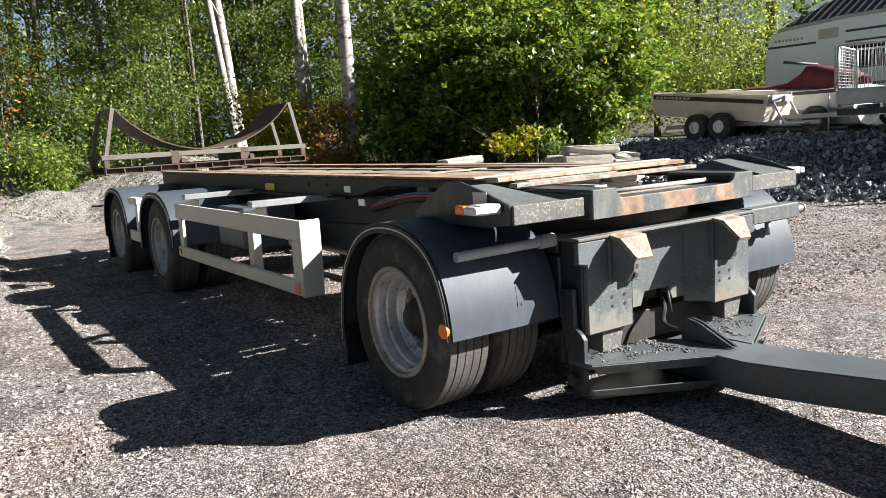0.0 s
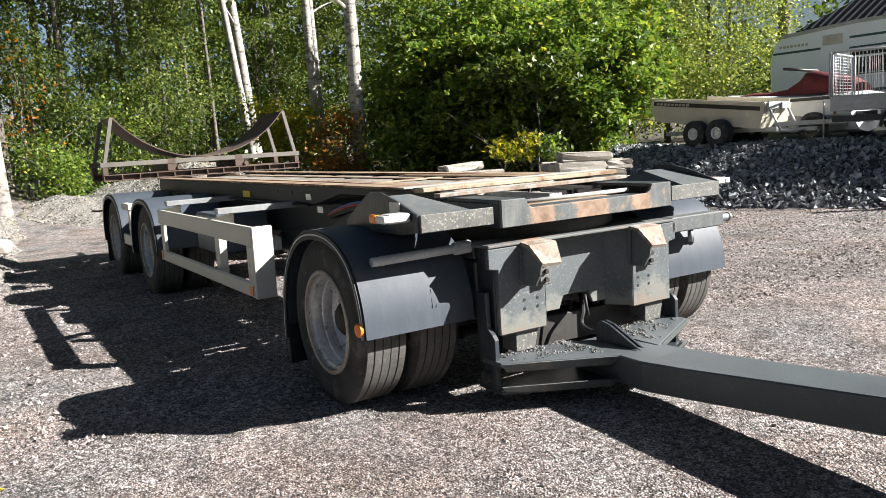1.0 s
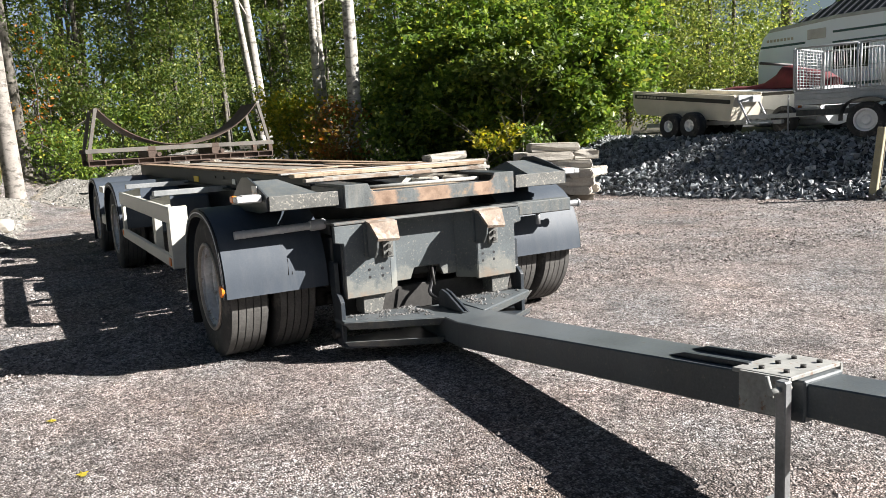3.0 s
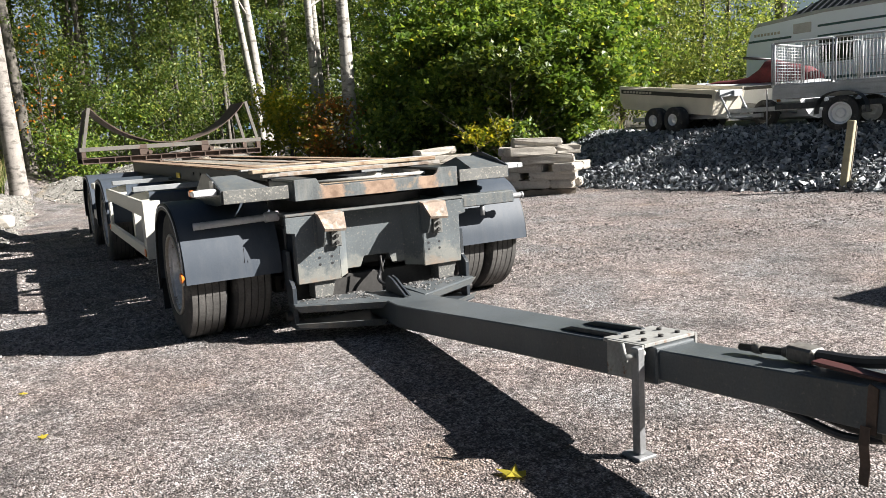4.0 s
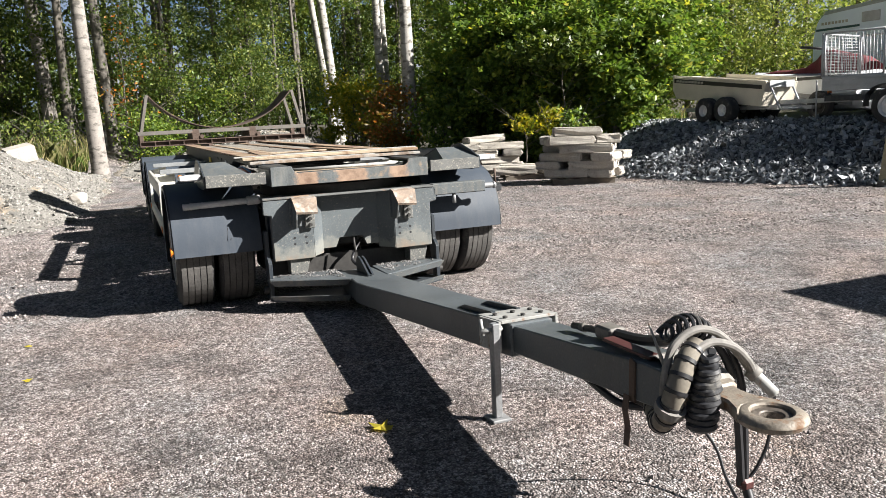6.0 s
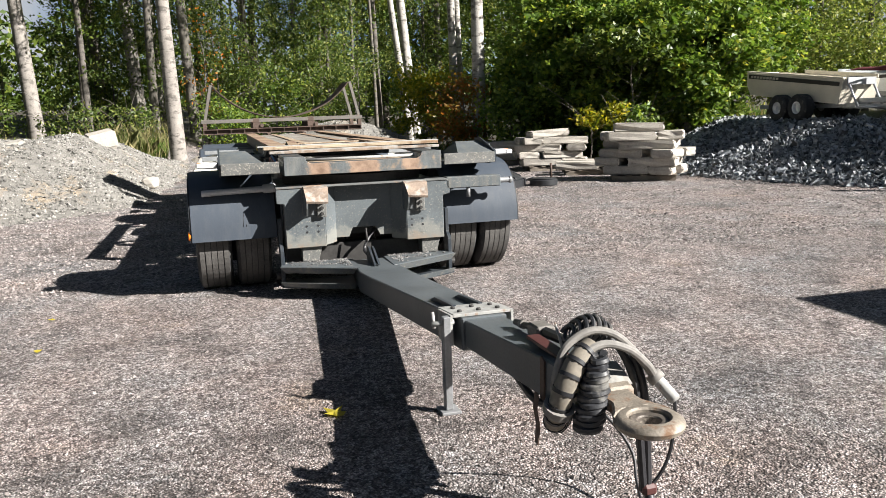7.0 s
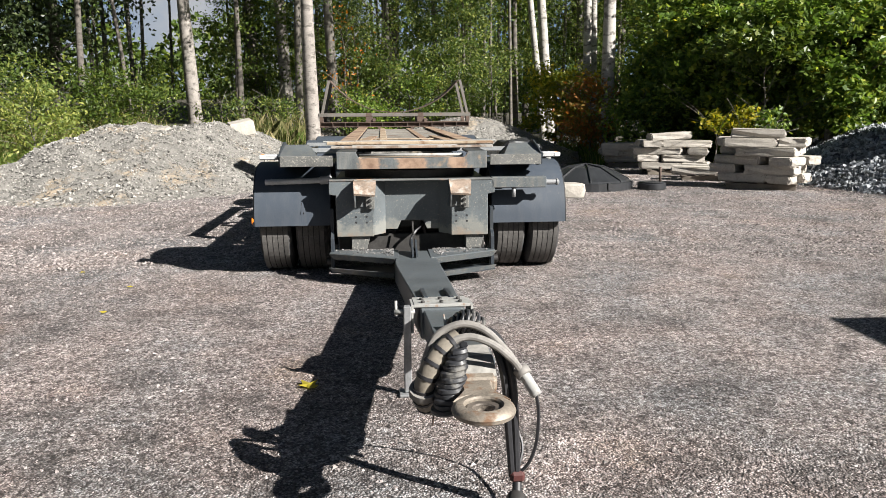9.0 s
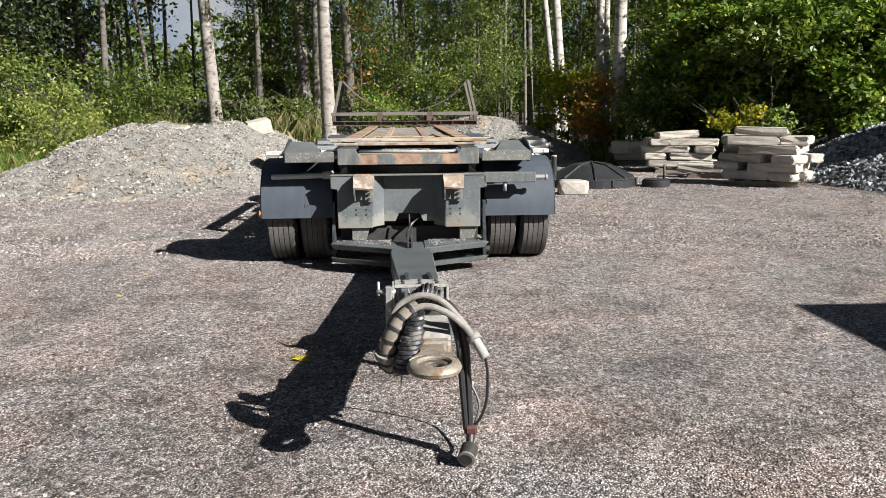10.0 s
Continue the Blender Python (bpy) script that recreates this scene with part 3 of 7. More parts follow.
ROCKS = []
for s in range(6):
    g = bmesh.new()
    rr = random.Random(s)
    for k in range(7):
        a = 2 * math.pi * (k + rr.uniform(-0.25, 0.25)) / 5
        zz = (0, 0, 0, 0, 0, 0.95, -0.95)[k]
        rad = rr.uniform(0.8, 1.1) if k < 5 else 0.15
        g.verts.new((rad * math.cos(a), rad * math.sin(a), zz + rr.uniform(-0.25, 0.25)))
    bmesh.ops.convex_hull(g, input=g.verts)
    g.verts.index_update()
    ROCKS.append((np.array([v.co[:] for v in g.verts]), np.array([[v.index for v in f.verts] for f in g.faces])))
    g.free()
CHIPS = []
for s in range(5):
    rr = random.Random(70 + s)
    turns = [2 * math.pi * (k + rr.uniform(-0.2, 0.2)) / 3 for k in range(3)]
    pts = [(rr.uniform(0.8, 1.15) * math.cos(a), rr.uniform(0.8, 1.15) * math.sin(a), rr.uniform(-0.2, 0.2)) for a in turns] + [(0.1, 0, rr.uniform(0.6, 0.9)), (0, 0.1, -0.7)]
    CHIPS.append((np.array(pts), np.array([f for k in range(3) for f in ((k, (k + 1) % 3, 3), ((k + 1) % 3, k, 4))])))
SHARDS = []
for s in range(6):
    g = bmesh.new()
    rr = random.Random(40 + s)
    for k in range(8):
        g.verts.new((rr.uniform(-1.1, 1.1), rr.choice((-0.75, 0.75)) * rr.uniform(0.5, 1), rr.uniform(-0.45, 0.45)))
    hull = bmesh.ops.convex_hull(g, input=g.verts)
    bmesh.ops.delete(g, geom=[v for v in g.verts if not v.link_faces], context="VERTS")
    g.verts.index_update()
    SHARDS.append((np.array([v.co[:] for v in g.verts]), np.array([[v.index for v in f.verts] for f in g.faces])))
    g.free()


def scatter(name, shapes, xyz, size, material, flat=0.7, seed=0):
    """One mesh of many stones: shapes turned at random and set at the given places."""
    rng = np.random.default_rng(seed)
    V, F, base = [], [], 0
    which = rng.integers(0, len(shapes), len(xyz))
    for k, (sv, sf) in enumerate(shapes):
        sel = which == k
        n = int(sel.sum())
        if not n:
            continue
        q = rng.normal(size=(n, 4))
        q /= np.linalg.norm(q, axis=1, keepdims=True)
        w, x, y, z = q.T
        R = np.stack([np.stack([1 - 2 * (y * y + z * z), 2 * (x * y - w * z), 2 * (x * z + w * y)], -1),
                      np.stack([2 * (x * y + w * z), 1 - 2 * (x * x + z * z), 2 * (y * z - w * x)], -1),
                      np.stack([2 * (x * z - w * y), 2 * (y * z + w * x), 1 - 2 * (x * x + y * y)], -1)], 1)
        pv = np.einsum("nij,vj->nvi", R, sv) * size[sel][:, None, None]
        pv[:, :, 2] *= flat
        pv += xyz[sel][:, None, :]
        V.append(pv.reshape(-1, 3))
        F.append((sf[None] + (np.arange(n) * len(sv))[:, None, None] + base).reshape(-1, 3))
        base += n * len(sv)
    F = np.concatenate(F)
    return new(name, raw_mesh(name, np.concatenate(V), F.ravel(), np.full(len(F), 3), material))


def scatter_ground():
    rng = np.random.default_rng(5)
    # loose stones on the yard, thickest where the walk passes
    n = 42000
    m = 60000
    x = np.concatenate([rng.uniform(-5.5, 5.5, n), rng.uniform(-7, 8.8, m)])
    y = np.concatenate([rng.uniform(-6.2, 1.5, n), rng.uniform(-1, 9, m)])
    z = ground_height(x, y)
    keep = z < 0.05
    x, y, z = x[keep], y[keep], z[keep]
    size = rng.lognormal(math.log(0.0074), 0.32, len(x)).clip(0.003, 0.018) * np.where(y < 0.5, 1, 1.7)
    tagged(scatter("loose_gravel", CHIPS, np.stack([x, y, z + size * 0.15], 1), size, M_PEBBLE, 0.75, 1),
           "loose reddish-grey pebbles lying on the yard", "gravel", kind="stuff")
    # broken rock on the bank
    n = 33000
    y = rng.uniform(-1, 11.5, n)
    d = rng.beta(1.2, 1.5, n) * 3.6 - 0.12
    x = np.interp(y, FOOT_Y, FOOT_X) + d
    size = rng.lognormal(math.log(0.034), 0.42, n).clip(0.014, 0.09)
    z = bank_height(x, y) + size * rng.uniform(0, 0.5, n)
    tagged(scatter("crushed_rock_bank", SHARDS, np.stack([x, y, z], 1), size, M_ROCK, 1.0, 2),
           "bank of dark blue-grey crushed rock", "rock bank", kind="stuff")


def build_heap(name, x0, x1, y0, y1, count, label, seed, smin=0.012, smax=0.05):
    gx, gy = np.arange(x0, x1, 0.09), np.arange(y0, y1, 0.09)
    xx, yy = np.meshgrid(gx, gy)
    rng = np.random.default_rng(seed)
    zz = heap_height(xx, yy) + rng.normal(0, 0.012, xx.shape)
    zz = np.where(zz > base_height(xx, yy) - 0.02, zz, base_height(xx, yy) - 0.25)
    nx = len(gx)
    a = (np.arange(len(gy) - 1)[:, None] * nx + np.arange(nx - 1)).ravel()
    faces = np.stack([a, a + 1, a + nx + 1, a + nx], 1)
    verts = np.stack([xx.ravel(), yy.ravel(), zz.ravel()], 1)
    faces = faces[(zz.ravel()[faces] > base_height(xx, yy).ravel()[faces] - 0.1).any(1)]
    me = raw_mesh(name, verts, faces.ravel(), np.full(len(faces), 4), M_HEAP)
    ob = tagged(new(name, me), label, "gravel heap", kind="stuff")
    x, y = rng.uniform(x0, x1, count), rng.uniform(y0, y1, count)
    h = heap_height(x, y)
    keep = h > base_height(x, y) - 0.03
    x, y, h = x[keep], y[keep], h[keep]
    size = rng.lognormal(math.log(0.0175), 0.42, len(x)).clip(smin, smax * 1.8)
    st = scatter("stones", CHIPS, np.stack([x, y, h + size * 0.2], 1), size, M_HEAPROCK, 0.8, seed + 1)
    st["kind"] = "stuff"
    st.parent = ob


scatter_ground()
build_heap("gravel_heap", -9.9, -0.8, 5.0, 14.6, 70000, "long heap of pale grey crushed gravel beside the yard", 11)
build_heap("gravel_heap", -2.9, 5.0, 12.8, 19.0, 16000, "low heap of pale gravel behind the trailer", 12)


# ---- plants ----
def leaves(name, centres, material, size, seed, shape="kite", up=0.4):
    """One crown: a leaf at each centre, turned at random, tipped towards the sky."""
    rng = np.random.default_rng(seed)
    n = len(centres)
    if shape == "maple":
        sv = np.array([(0, -0.5, 0), (0.5, -0.1, 0.08), (0.2, 0.12, 0), (0, 0.6, 0.05), (-0.2, 0.12, 0), (-0.5, -0.1, 0.08)])
    elif shape == "blade":
        sv = np.array([(-0.03, 0, 0), (0.03, 0, 0), (0.02, 0.6, 0.05), (0, 1.0, 0.2), (-0.02, 0.6, 0.05)])
    else:
        sv = np.array([(0, -0.5, 0), (0.3, -0.05, 0.07), (0, 0.55, 0), (-0.3, -0.05, 0.07)])
    nrm = rng.normal(size=(n, 3))
    nrm[:, 2] += up * 2
    nrm /= np.linalg.norm(nrm, axis=1, keepdims=True)
    tan = np.cross(nrm, rng.normal(size=(n, 3)))
    tan /= np.linalg.norm(tan, axis=1, keepdims=True)
    bit = np.cross(nrm, tan)
    s = size * rng.uniform(0.6, 1.3, n)[:, None, None]
    V = (sv[None, :, 0:1] * tan[:, None] + sv[None, :, 1:2] * bit[:, None] + sv[None, :, 2:3] * nrm[:, None]) * s + centres[:, None]
    k = len(sv)
    F = np.arange(n * k)
    return raw_mesh(name, V.reshape(-1, 3), F, np.full(n, k), material)


def blades(name, feet, material, height, seed, width=0.012):
    rng = np.random.default_rng(seed)
    n = len(feet)
    ang = rng.uniform(0, 2 * math.pi, n)
    h = height * rng.uniform(0.4, 1.2, n)
    lean = rng.normal(0, 0.35, (n, 2)) * h[:, None]
    side = np.stack([np.cos(ang), np.sin(ang), np.zeros(n)], 1) * width
    mid = feet + np.stack([lean[:, 0] * 0.3, lean[:, 1] * 0.3, h * 0.6], 1)
    tip = feet + np.stack([lean[:, 0], lean[:, 1], h], 1)
    V = np.stack([feet - side, feet + side, mid + side * 0.7, tip, mid - side * 0.7], 1)
    return raw_mesh(name, V.reshape(-1, 3), np.arange(n * 5), np.full(n, 5), material)


def clump_points(rng, n, centre, radii, clumps, spread, hollow=0.45):
    """Leaf places gathered in clumps inside an ellipsoid, thicker towards its skin."""
    d = rng.normal(size=(clumps, 3))
    d /= np.linalg.norm(d, axis=1, keepdims=True)
    r = (hollow + (1 - hollow) * rng.random(clumps) ** 0.6)[:, None]
    c = d * r * np.array(radii) + np.array(centre)
    w = rng.uniform(0.5, 1.5, clumps)
    pick = rng.choice(clumps, n, p=w / w.sum())
    return c[pick] + rng.normal(size=(n, 3)) * spread * w[pick][:, None] * np.array((1, 1, 0.6))


def trunk_mesh(rng, height, r, lean, limbs=6, limb_from=0.45, wob=0.12):
    g = bmesh.new()
    pts = []
    for i in range(10):
        t = i / 9
        pts.append(Vector((lean[0] * t * height + wob * math.sin(3.1 * t + rng.uniform(0, 1)) * t, lean[1] * t * height + wob * math.cos(2.3 * t + rng.uniform(0, 1)) * t, height * t)))
    line = smooth_path(pts, 3)
    tube(line, r * 1.05, 12, g, r * 0.35)
    tube([(0, 0, -0.3), (0, 0, 0.02), tuple(line[1] * 0.9)], r * 1.25, 12, g, r * 1.0)
    for k in range(limbs):
        t = limb_from + (1 - limb_from) * (k + rng.random()) / limbs
        p = line[min(len(line) - 1, int(t * len(line)))]
        a = rng.uniform(0, 2 * math.pi)
        ln = rng.uniform(0.6, 1.5) * (1.2 - 0.5 * t)
        d = Vector((math.cos(a), math.sin(a), rng.uniform(0.3, 0.9))) * ln
        tube(smooth_path([p, p + d * 0.5 + Vector((0, 0, 0.05)), p + d], 3), r * 0.28 * (1.2 - t * 0.6), 6, g, 0.006)
    return g


def tree(name, x, y, height, r, label, leaf, n, leaf_size, crown, bark, seed, lean=(0, 0), clumps=60, spread=0.28, shape="kite", limb_from=0.4, category="tree", group="woodland trees", limbs=8):
    """crown: centre height, radii across and up."""
    rng = random.Random(seed)
    nrg = np.random.default_rng(seed)
    t = thing(name, pose(x, y, float(ground_height(np.array(x), np.array(y)))), label, category, group)
    part("trunk", trunk_mesh(rng, height, r, lean, limbs, limb_from), bark, t)
    if n:
        cz, rx, rz = crown
        c = (lean[0] * cz, lean[1] * cz, cz)
        pts = clump_points(nrg, n, c, (rx, rx, rz), clumps, spread)
        pts = pts[pts[:, 2] > 0.08]
        if shape == "maple":
            f = 0.6 + 0.4 * sstep(pts[:, 2] / (cz * 0.9))
            pts[:, 0], pts[:, 1] = pts[:, 0] * f, pts[:, 1] * f
        ob = new("crown", leaves("crown", pts, leaf, leaf_size, seed + 1, shape, 0.7 if shape == "maple" else 0.4))
        ob.parent = t
    return t


def plant_all():
    # trees that stand out singly
    tree("aspen_tree", 5.5, 14.0, 11, 0.19, "tall aspen with a pale marked trunk behind red undergrowth", L_BIRCH, 5000, 0.10, (9.2, 2.0, 2.4), M_BARK, 1, (-0.015, 0.0))
    tree("aspen_tree", 5.75, 17.2, 12, 0.14, "slim pale aspen behind the undergrowth", L_BIRCH, 5000, 0.10, (9.5, 2.0, 2.6), M_BARK, 2, (-0.02, 0.0))
    tree("aspen_tree", 6.05, 17.5, 12, 0.12, "slim pale aspen behind the undergrowth", L_BIRCH, 4000, 0.10, (9.5, 2.0, 2.6), M_BARK, 3, (-0.03, 0.0))
    tree("birch_tree", 5.6, 21.8, 13, 0.19, "leaning birch with a whitish trunk", L_BIRCH, 5000, 0.11, (10, 2.2, 2.8), M_BARK, 4, (-0.09, 0.0))
    tree("birch_tree", 5.2, 20.9, 13, 0.13, "leaning birch with a whitish trunk", L_BIRCH, 5000, 0.11, (10, 2.2, 2.8), M_BARK, 5, (-0.12, 0.0))
    tree("aspen_tree", -2.18, 14.7, 11, 0.195, "large aspen with pale bark at the gravel heap", L_BIRCH, 7000, 0.10, (8.6, 2.2, 2.6), M_MIDBARK, 6, (-0.03, 0.02))
    tree("aspen_tree", -3.52, 20.2, 12, 0.21, "pale aspen at the wood's edge", L_BIRCH, 5000, 0.10, (8.8, 2.0, 2.4), M_MIDBARK, 7, (-0.05, 0.0))
    tree("aspen_tree", -6.2, 18.8, 12, 0.21, "leaning grey aspen above the gravel heap", L_BIRCH, 5000, 0.10, (8.4, 2.2, 2.4), M_MIDBARK, 8, (-0.06, 0.0))
    tree("young_tree", -4.9, 19.5, 9, 0.10, "thin bare-stemmed tree at the wood's edge", L_BIRCH, 4000, 0.10, (7.0, 1.6, 2.4), M_DARKBARK, 9, (-0.02, 0))
    tree("young_tree", -8.0, 18.5, 8, 0.07, "thin leaning tree at the wood's edge", L_BIRCH, 3000, 0.10, (6.4, 1.5, 2.0), M_DARKBARK, 10, (-0.12, 0))
    # the big maple thicket
    for k, (x, y, h, rx, n) in enumerate(((7.4, 13.8, 4.2, 1.5, 13000), (8.2, 11.9, 4.0, 1.8, 18000), (9.5, 10.5, 3.7, 1.6, 17000), (9.9, 12.8, 4.8, 2.2, 15000), (11.7, 12.4, 4.5, 2.0, 12000), (8.9, 14.8, 6.0, 2.5, 14000), (12.6, 14.2, 4.8, 2.2, 9000))):
        tree("maple_tree", x, y, h * 0.8, 0.09, "dense leafy green maple with broad lobed leaves", L_MAPLE, n, 0.135, (h * 0.52, rx, h * 0.50), M_DARKBARK, 20 + k, clumps=170, spread=0.2, shape="maple", limb_from=0.15, group="maple thicket", limbs=14)
    # paler trees behind the small trailers
    for k, (x, y, h, rx) in enumerate(((14.2, 13.7, 5.6, 1.8), (15.9, 13.9, 6.4, 2.1), (17.3, 13.5, 6.8, 2.3), (19.5, 14.5, 7.4, 2.4))):
        tree("willow_tree", x, y, h * 0.85, 0.10, "pale green leafy willow behind the parked trailers", L_PALE, 12000, 0.10, (h * 0.52, rx, h * 0.5), M_DARKBARK, 40 + k, clumps=220, spread=0.28, limb_from=0.15, group="pale trees")
    # small dark-leaved tree, added only to shade the back stone stack
    tree("maple_tree", 7.65, 9.9, 2.5, 0.03, "young maple added to shade the stone stacks", L_DARK, 2600, 0.125, (2.6, 1.0, 0.4), M_DARKBARK, 33, clumps=60, spread=0.2, shape="maple", limb_from=0.6, group="maple thicket")
    # undergrowth at the wood's edge
    k = 0
    for x, y, h, rx, leaf, sz, n, label in (
            (4.75, 17.0, 2.7, 0.85, L_YELLOW, 0.13, 3500, "young maple with yellowing leaves"), (5.0, 13.9, 2.2, 0.65, L_RED, 0.11, 2300, "bush with reddish autumn leaves"),
            (5.9, 12.9, 1.9, 0.7, L_MAPLE, 0.13, 2500, "bush with reddish autumn leaves"), (3.0, 18.6, 3.6, 1.5, L_BIRCH, 0.085, 2500, "green leafy bush at the wood's edge"),
            (1.6, 18.9, 4.0, 1.5, L_DARK, 0.085, 2500, "green leafy bush at the wood's edge"), (0.1, 18.4, 4.4, 1.6, L_BIRCH, 0.085, 3000, "green leafy bush at the wood's edge"),
            (-1.2, 18.5, 4.6, 1.6, L_DARK, 0.085, 2600, "green leafy bush at the wood's edge"), (0.4, 17.7, 2.6, 0.9, L_MAPLE, 0.11, 1300, "small bright green maple bush"),
            (-1.5, 19.8, 4.8, 1.3, L_BIRCH, 0.085, 3600, "green leafy bush at the wood's edge"), (-4.4, 21.0, 4.5, 1.8, L_DARK, 0.11, 6000, "dark green bush in the wood"),
            (-10.0, 13.5, 2.6, 1.7, L_BIRCH, 0.11, 7000, "green bush beside the gravel heap"), (-11.2, 11.0, 2.2, 1.6, L_MAPLE, 0.11, 6000, "bright green bush beside the gravel heap"),
            (-8.2, 16.6, 2.0, 1.2, L_DARK, 0.10, 4000, "low dark bush under the trees"), (-1.5, 17.2, 4.4, 0.6, L_ORANGE, 0.09, 230, "thin sapling with orange leaves")):
        k += 1
        tree("bush", x, y, h * 0.7, 0.03, label, leaf, n, sz, (h * 0.5, rx, h * 0.48), M_DARKBARK, 60 + k, clumps=max(26, n // 95), spread=0.2, limb_from=0.1, category="bush", group="undergrowth")
    for j, (x, y, leaf, label) in enumerate(((6.62, 9.75, L_YELLOW, "low yellow-green maple shoot by the slabs"), (7.15, 9.6, L_YELLOW, "low yellow-green maple shoot by the slabs"), (7.62, 9.4, L_MAPLE, "low green maple shoot by the slabs"))):
        tree("bush", x, y, 1.0, 0.02, label, leaf, 330, 0.10, (1.1, 0.25, 0.24), M_DARKBARK, 90 + j, clumps=22, spread=0.1, limb_from=0.5, category="bush", group="undergrowth")
    # brush between the heap and the wood
    for j, (x, y, h, rx, leaf) in enumerate(((-5.2, 17.6, 1.1, 0.9, L_BIRCH), (-7.4, 17.3, 1.3, 1.0, L_DARK), (-6.9, 21.3, 2.4, 1.5, L_DARK), (-5.0, 23.0, 3.2, 1.6, L_BIRCH), (-8.8, 20.6, 2.6, 1.6, L_BIRCH), (-3.6, 17.4, 1.0, 0.8, L_BIRCH), (-9.3, 15.6, 1.4, 1.2, L_DARK), (-0.95, 16.8, 1.5, 0.6, L_MAPLE), (-7.6, 10.6, 1.4, 0.8, L_PALE), (-8.3, 12.2, 1.8, 1.0, L_PALE))):
        tree("bush", x, y, h * 0.8, 0.02, "tangled green brush at the wood's edge", leaf, 850 if h < 1.45 else 2400, 0.09, (h * 0.5, rx, h * 0.48), M_DARKBARK, 600 + j, clumps=30, spread=0.2, limb_from=0.1, category="bush", group="undergrowth")
    tree("aspen_tree", -2.95, 21.0, 12, 0.11, "thin pale aspen beside a larger one", L_BIRCH, 3000, 0.10, (9.0, 1.7, 2.4), M_MIDBARK, 610, (-0.03, 0.0))
    tree("woodland_tree", -4.75, 21.4, 12, 0.17, "grey slender tree in the dense green wood", L_BIRCH, 3500, 0.12, (8.6, 1.8, 2.6), M_GREYBARK, 611, (-0.04, 0.0), limb_from=0.3)
    for j, (x, y) in enumerate(((9.6, 27.0), (7.8, 28.2), (11.6, 26.6), (13.8, 25.4), (5.8, 28.5))):
        tree("woodland_tree", x, y, 12.5, 0.16, "slender tree in the dense green wood", L_DARK, 5000, 0.2, (6.2, 2.3, 5.2), M_DARKBARK, 620 + j, clumps=90, spread=0.34, limb_from=0.3)
    # the wood behind: stems and crowns
    rng = random.Random(77)
    k = 0
    for row, (y0, step) in enumerate(((19, 1.7), (23, 2.2), (28, 2.8))):
        x = -24.0 - row * 3
        while x < 16 + row * 5:
            x += step * rng.uniform(0.6, 1.4)
            y = y0 + rng.uniform(-1.2, 1.6) + (max(0, -x - 7) * -0.35)
            pale = rng.random() < 0.35
            h = rng.uniform(10, 14) + row
            low = rng.random() < 0.5
            open_sky = -0.37 < x / (y + 6.75) < -0.22 or (row > 0 and -0.5 < x / (y + 6.75) < -0.22 and rng.random() < 0.7)
            if (2.0 < x < 8.2 and y < 22.5) or (x > 7.8 and row < 2) or (row == 0 and x < -10.6) or open_sky:
                continue
            k += 1
            # rear rows take the dark leaf mix in place of canopy shade
            tree("woodland_tree", x, y, h, rng.uniform(0.09, 0.17), "slender tree in the dense green wood", rng.choice((L_DARK, L_BIRCH, L_BIRCH)) if row == 0 else L_DARK, (7000, 3200, 2300)[row], (0.10, 0.16, 0.21)[row], (h * 0.52 if low else h * 0.66, rng.uniform(1.6, 2.3), h * 0.46 if low else h * 0.33), M_GREYBARK if pale else M_DARKBARK, 100 + k,
                 (rng.uniform(-0.05, 0.03), 0), clumps=60, spread=0.3, limb_from=0.3)
    for j, (x, y, h, rx) in enumerate(((-0.4, 20.5, 8, 1.9), (2.2, 21.5, 8.5, 2.0), (-2.6, 21, 8.5, 2.0), (-4.8, 21.5, 8, 1.8), (3.4, 24.0, 9, 2.0), (6.6, 24.6, 9, 1.9), (8.6, 24, 9.5, 2.2), (2.2, 19.6, 6, 1.3), (10.6, 22.0, 8.5, 2.2), (13.2, 21.0, 9, 2.3))):
        tree("leafy_tree", x, y, h, 0.08, "young leafy tree in bright sun at the wood's edge", L_BIRCH, 9500, 0.095, (h * 0.5, rx, h * 0.45), M_DARKBARK, 400 + j, clumps=85, spread=0.24, limb_from=0.2)
    for j in range(26):
        x, y = rng.uniform(-12, 5), rng.uniform(20.5, 27)
        tree("pole_tree", x, y, 13, rng.uniform(0.045, 0.08), "thin straight tree stem in the wood", L_BIRCH, 1200, 0.16, (10, 1.5, 2.5), M_GREYBARK if rng.random() < 0.5 else M_DARKBARK, 500 + j, (rng.uniform(-0.06, 0.03), 0), clumps=30, spread=0.4, limb_from=0.35)
    # a tall tree beside the house
    tree("aspen_tree", 20.2, 12.9, 12, 0.22, "tall grey aspen beside the house", L_PALE, 4000, 0.14, (8.5, 2.0, 2.6), M_GREYBARK, 349)
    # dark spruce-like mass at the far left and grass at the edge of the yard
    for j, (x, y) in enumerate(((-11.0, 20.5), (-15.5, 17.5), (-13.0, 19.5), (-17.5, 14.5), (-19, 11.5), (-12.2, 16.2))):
        tree("dark_tree", x, y, 12, 0.2, "large dark tree, deep shade put into its leaf colour", L_SPRUCE, 11000, 0.16, (5.6, 2.6, 5.4), M_DARKBARK, 300 + j, clumps=160, spread=0.4, limb_from=0.15)
    g = np.random.default_rng(9)

    def grass(name, x0, x1, y0, y1, n, h, material, label, seed, test):
        x, y = g.uniform(x0, x1, n), g.uniform(y0, y1, n)
        hh = ground_height(x, y)
        ok = test(x, y) & (heap_height(x, y) < base_height(x, y) + 0.02)
        ft = np.stack([x, y, hh - 0.01], 1)[ok]
        tagged(new(name, blades(name, ft, material, h, seed)), label, "grass", kind="stuff")

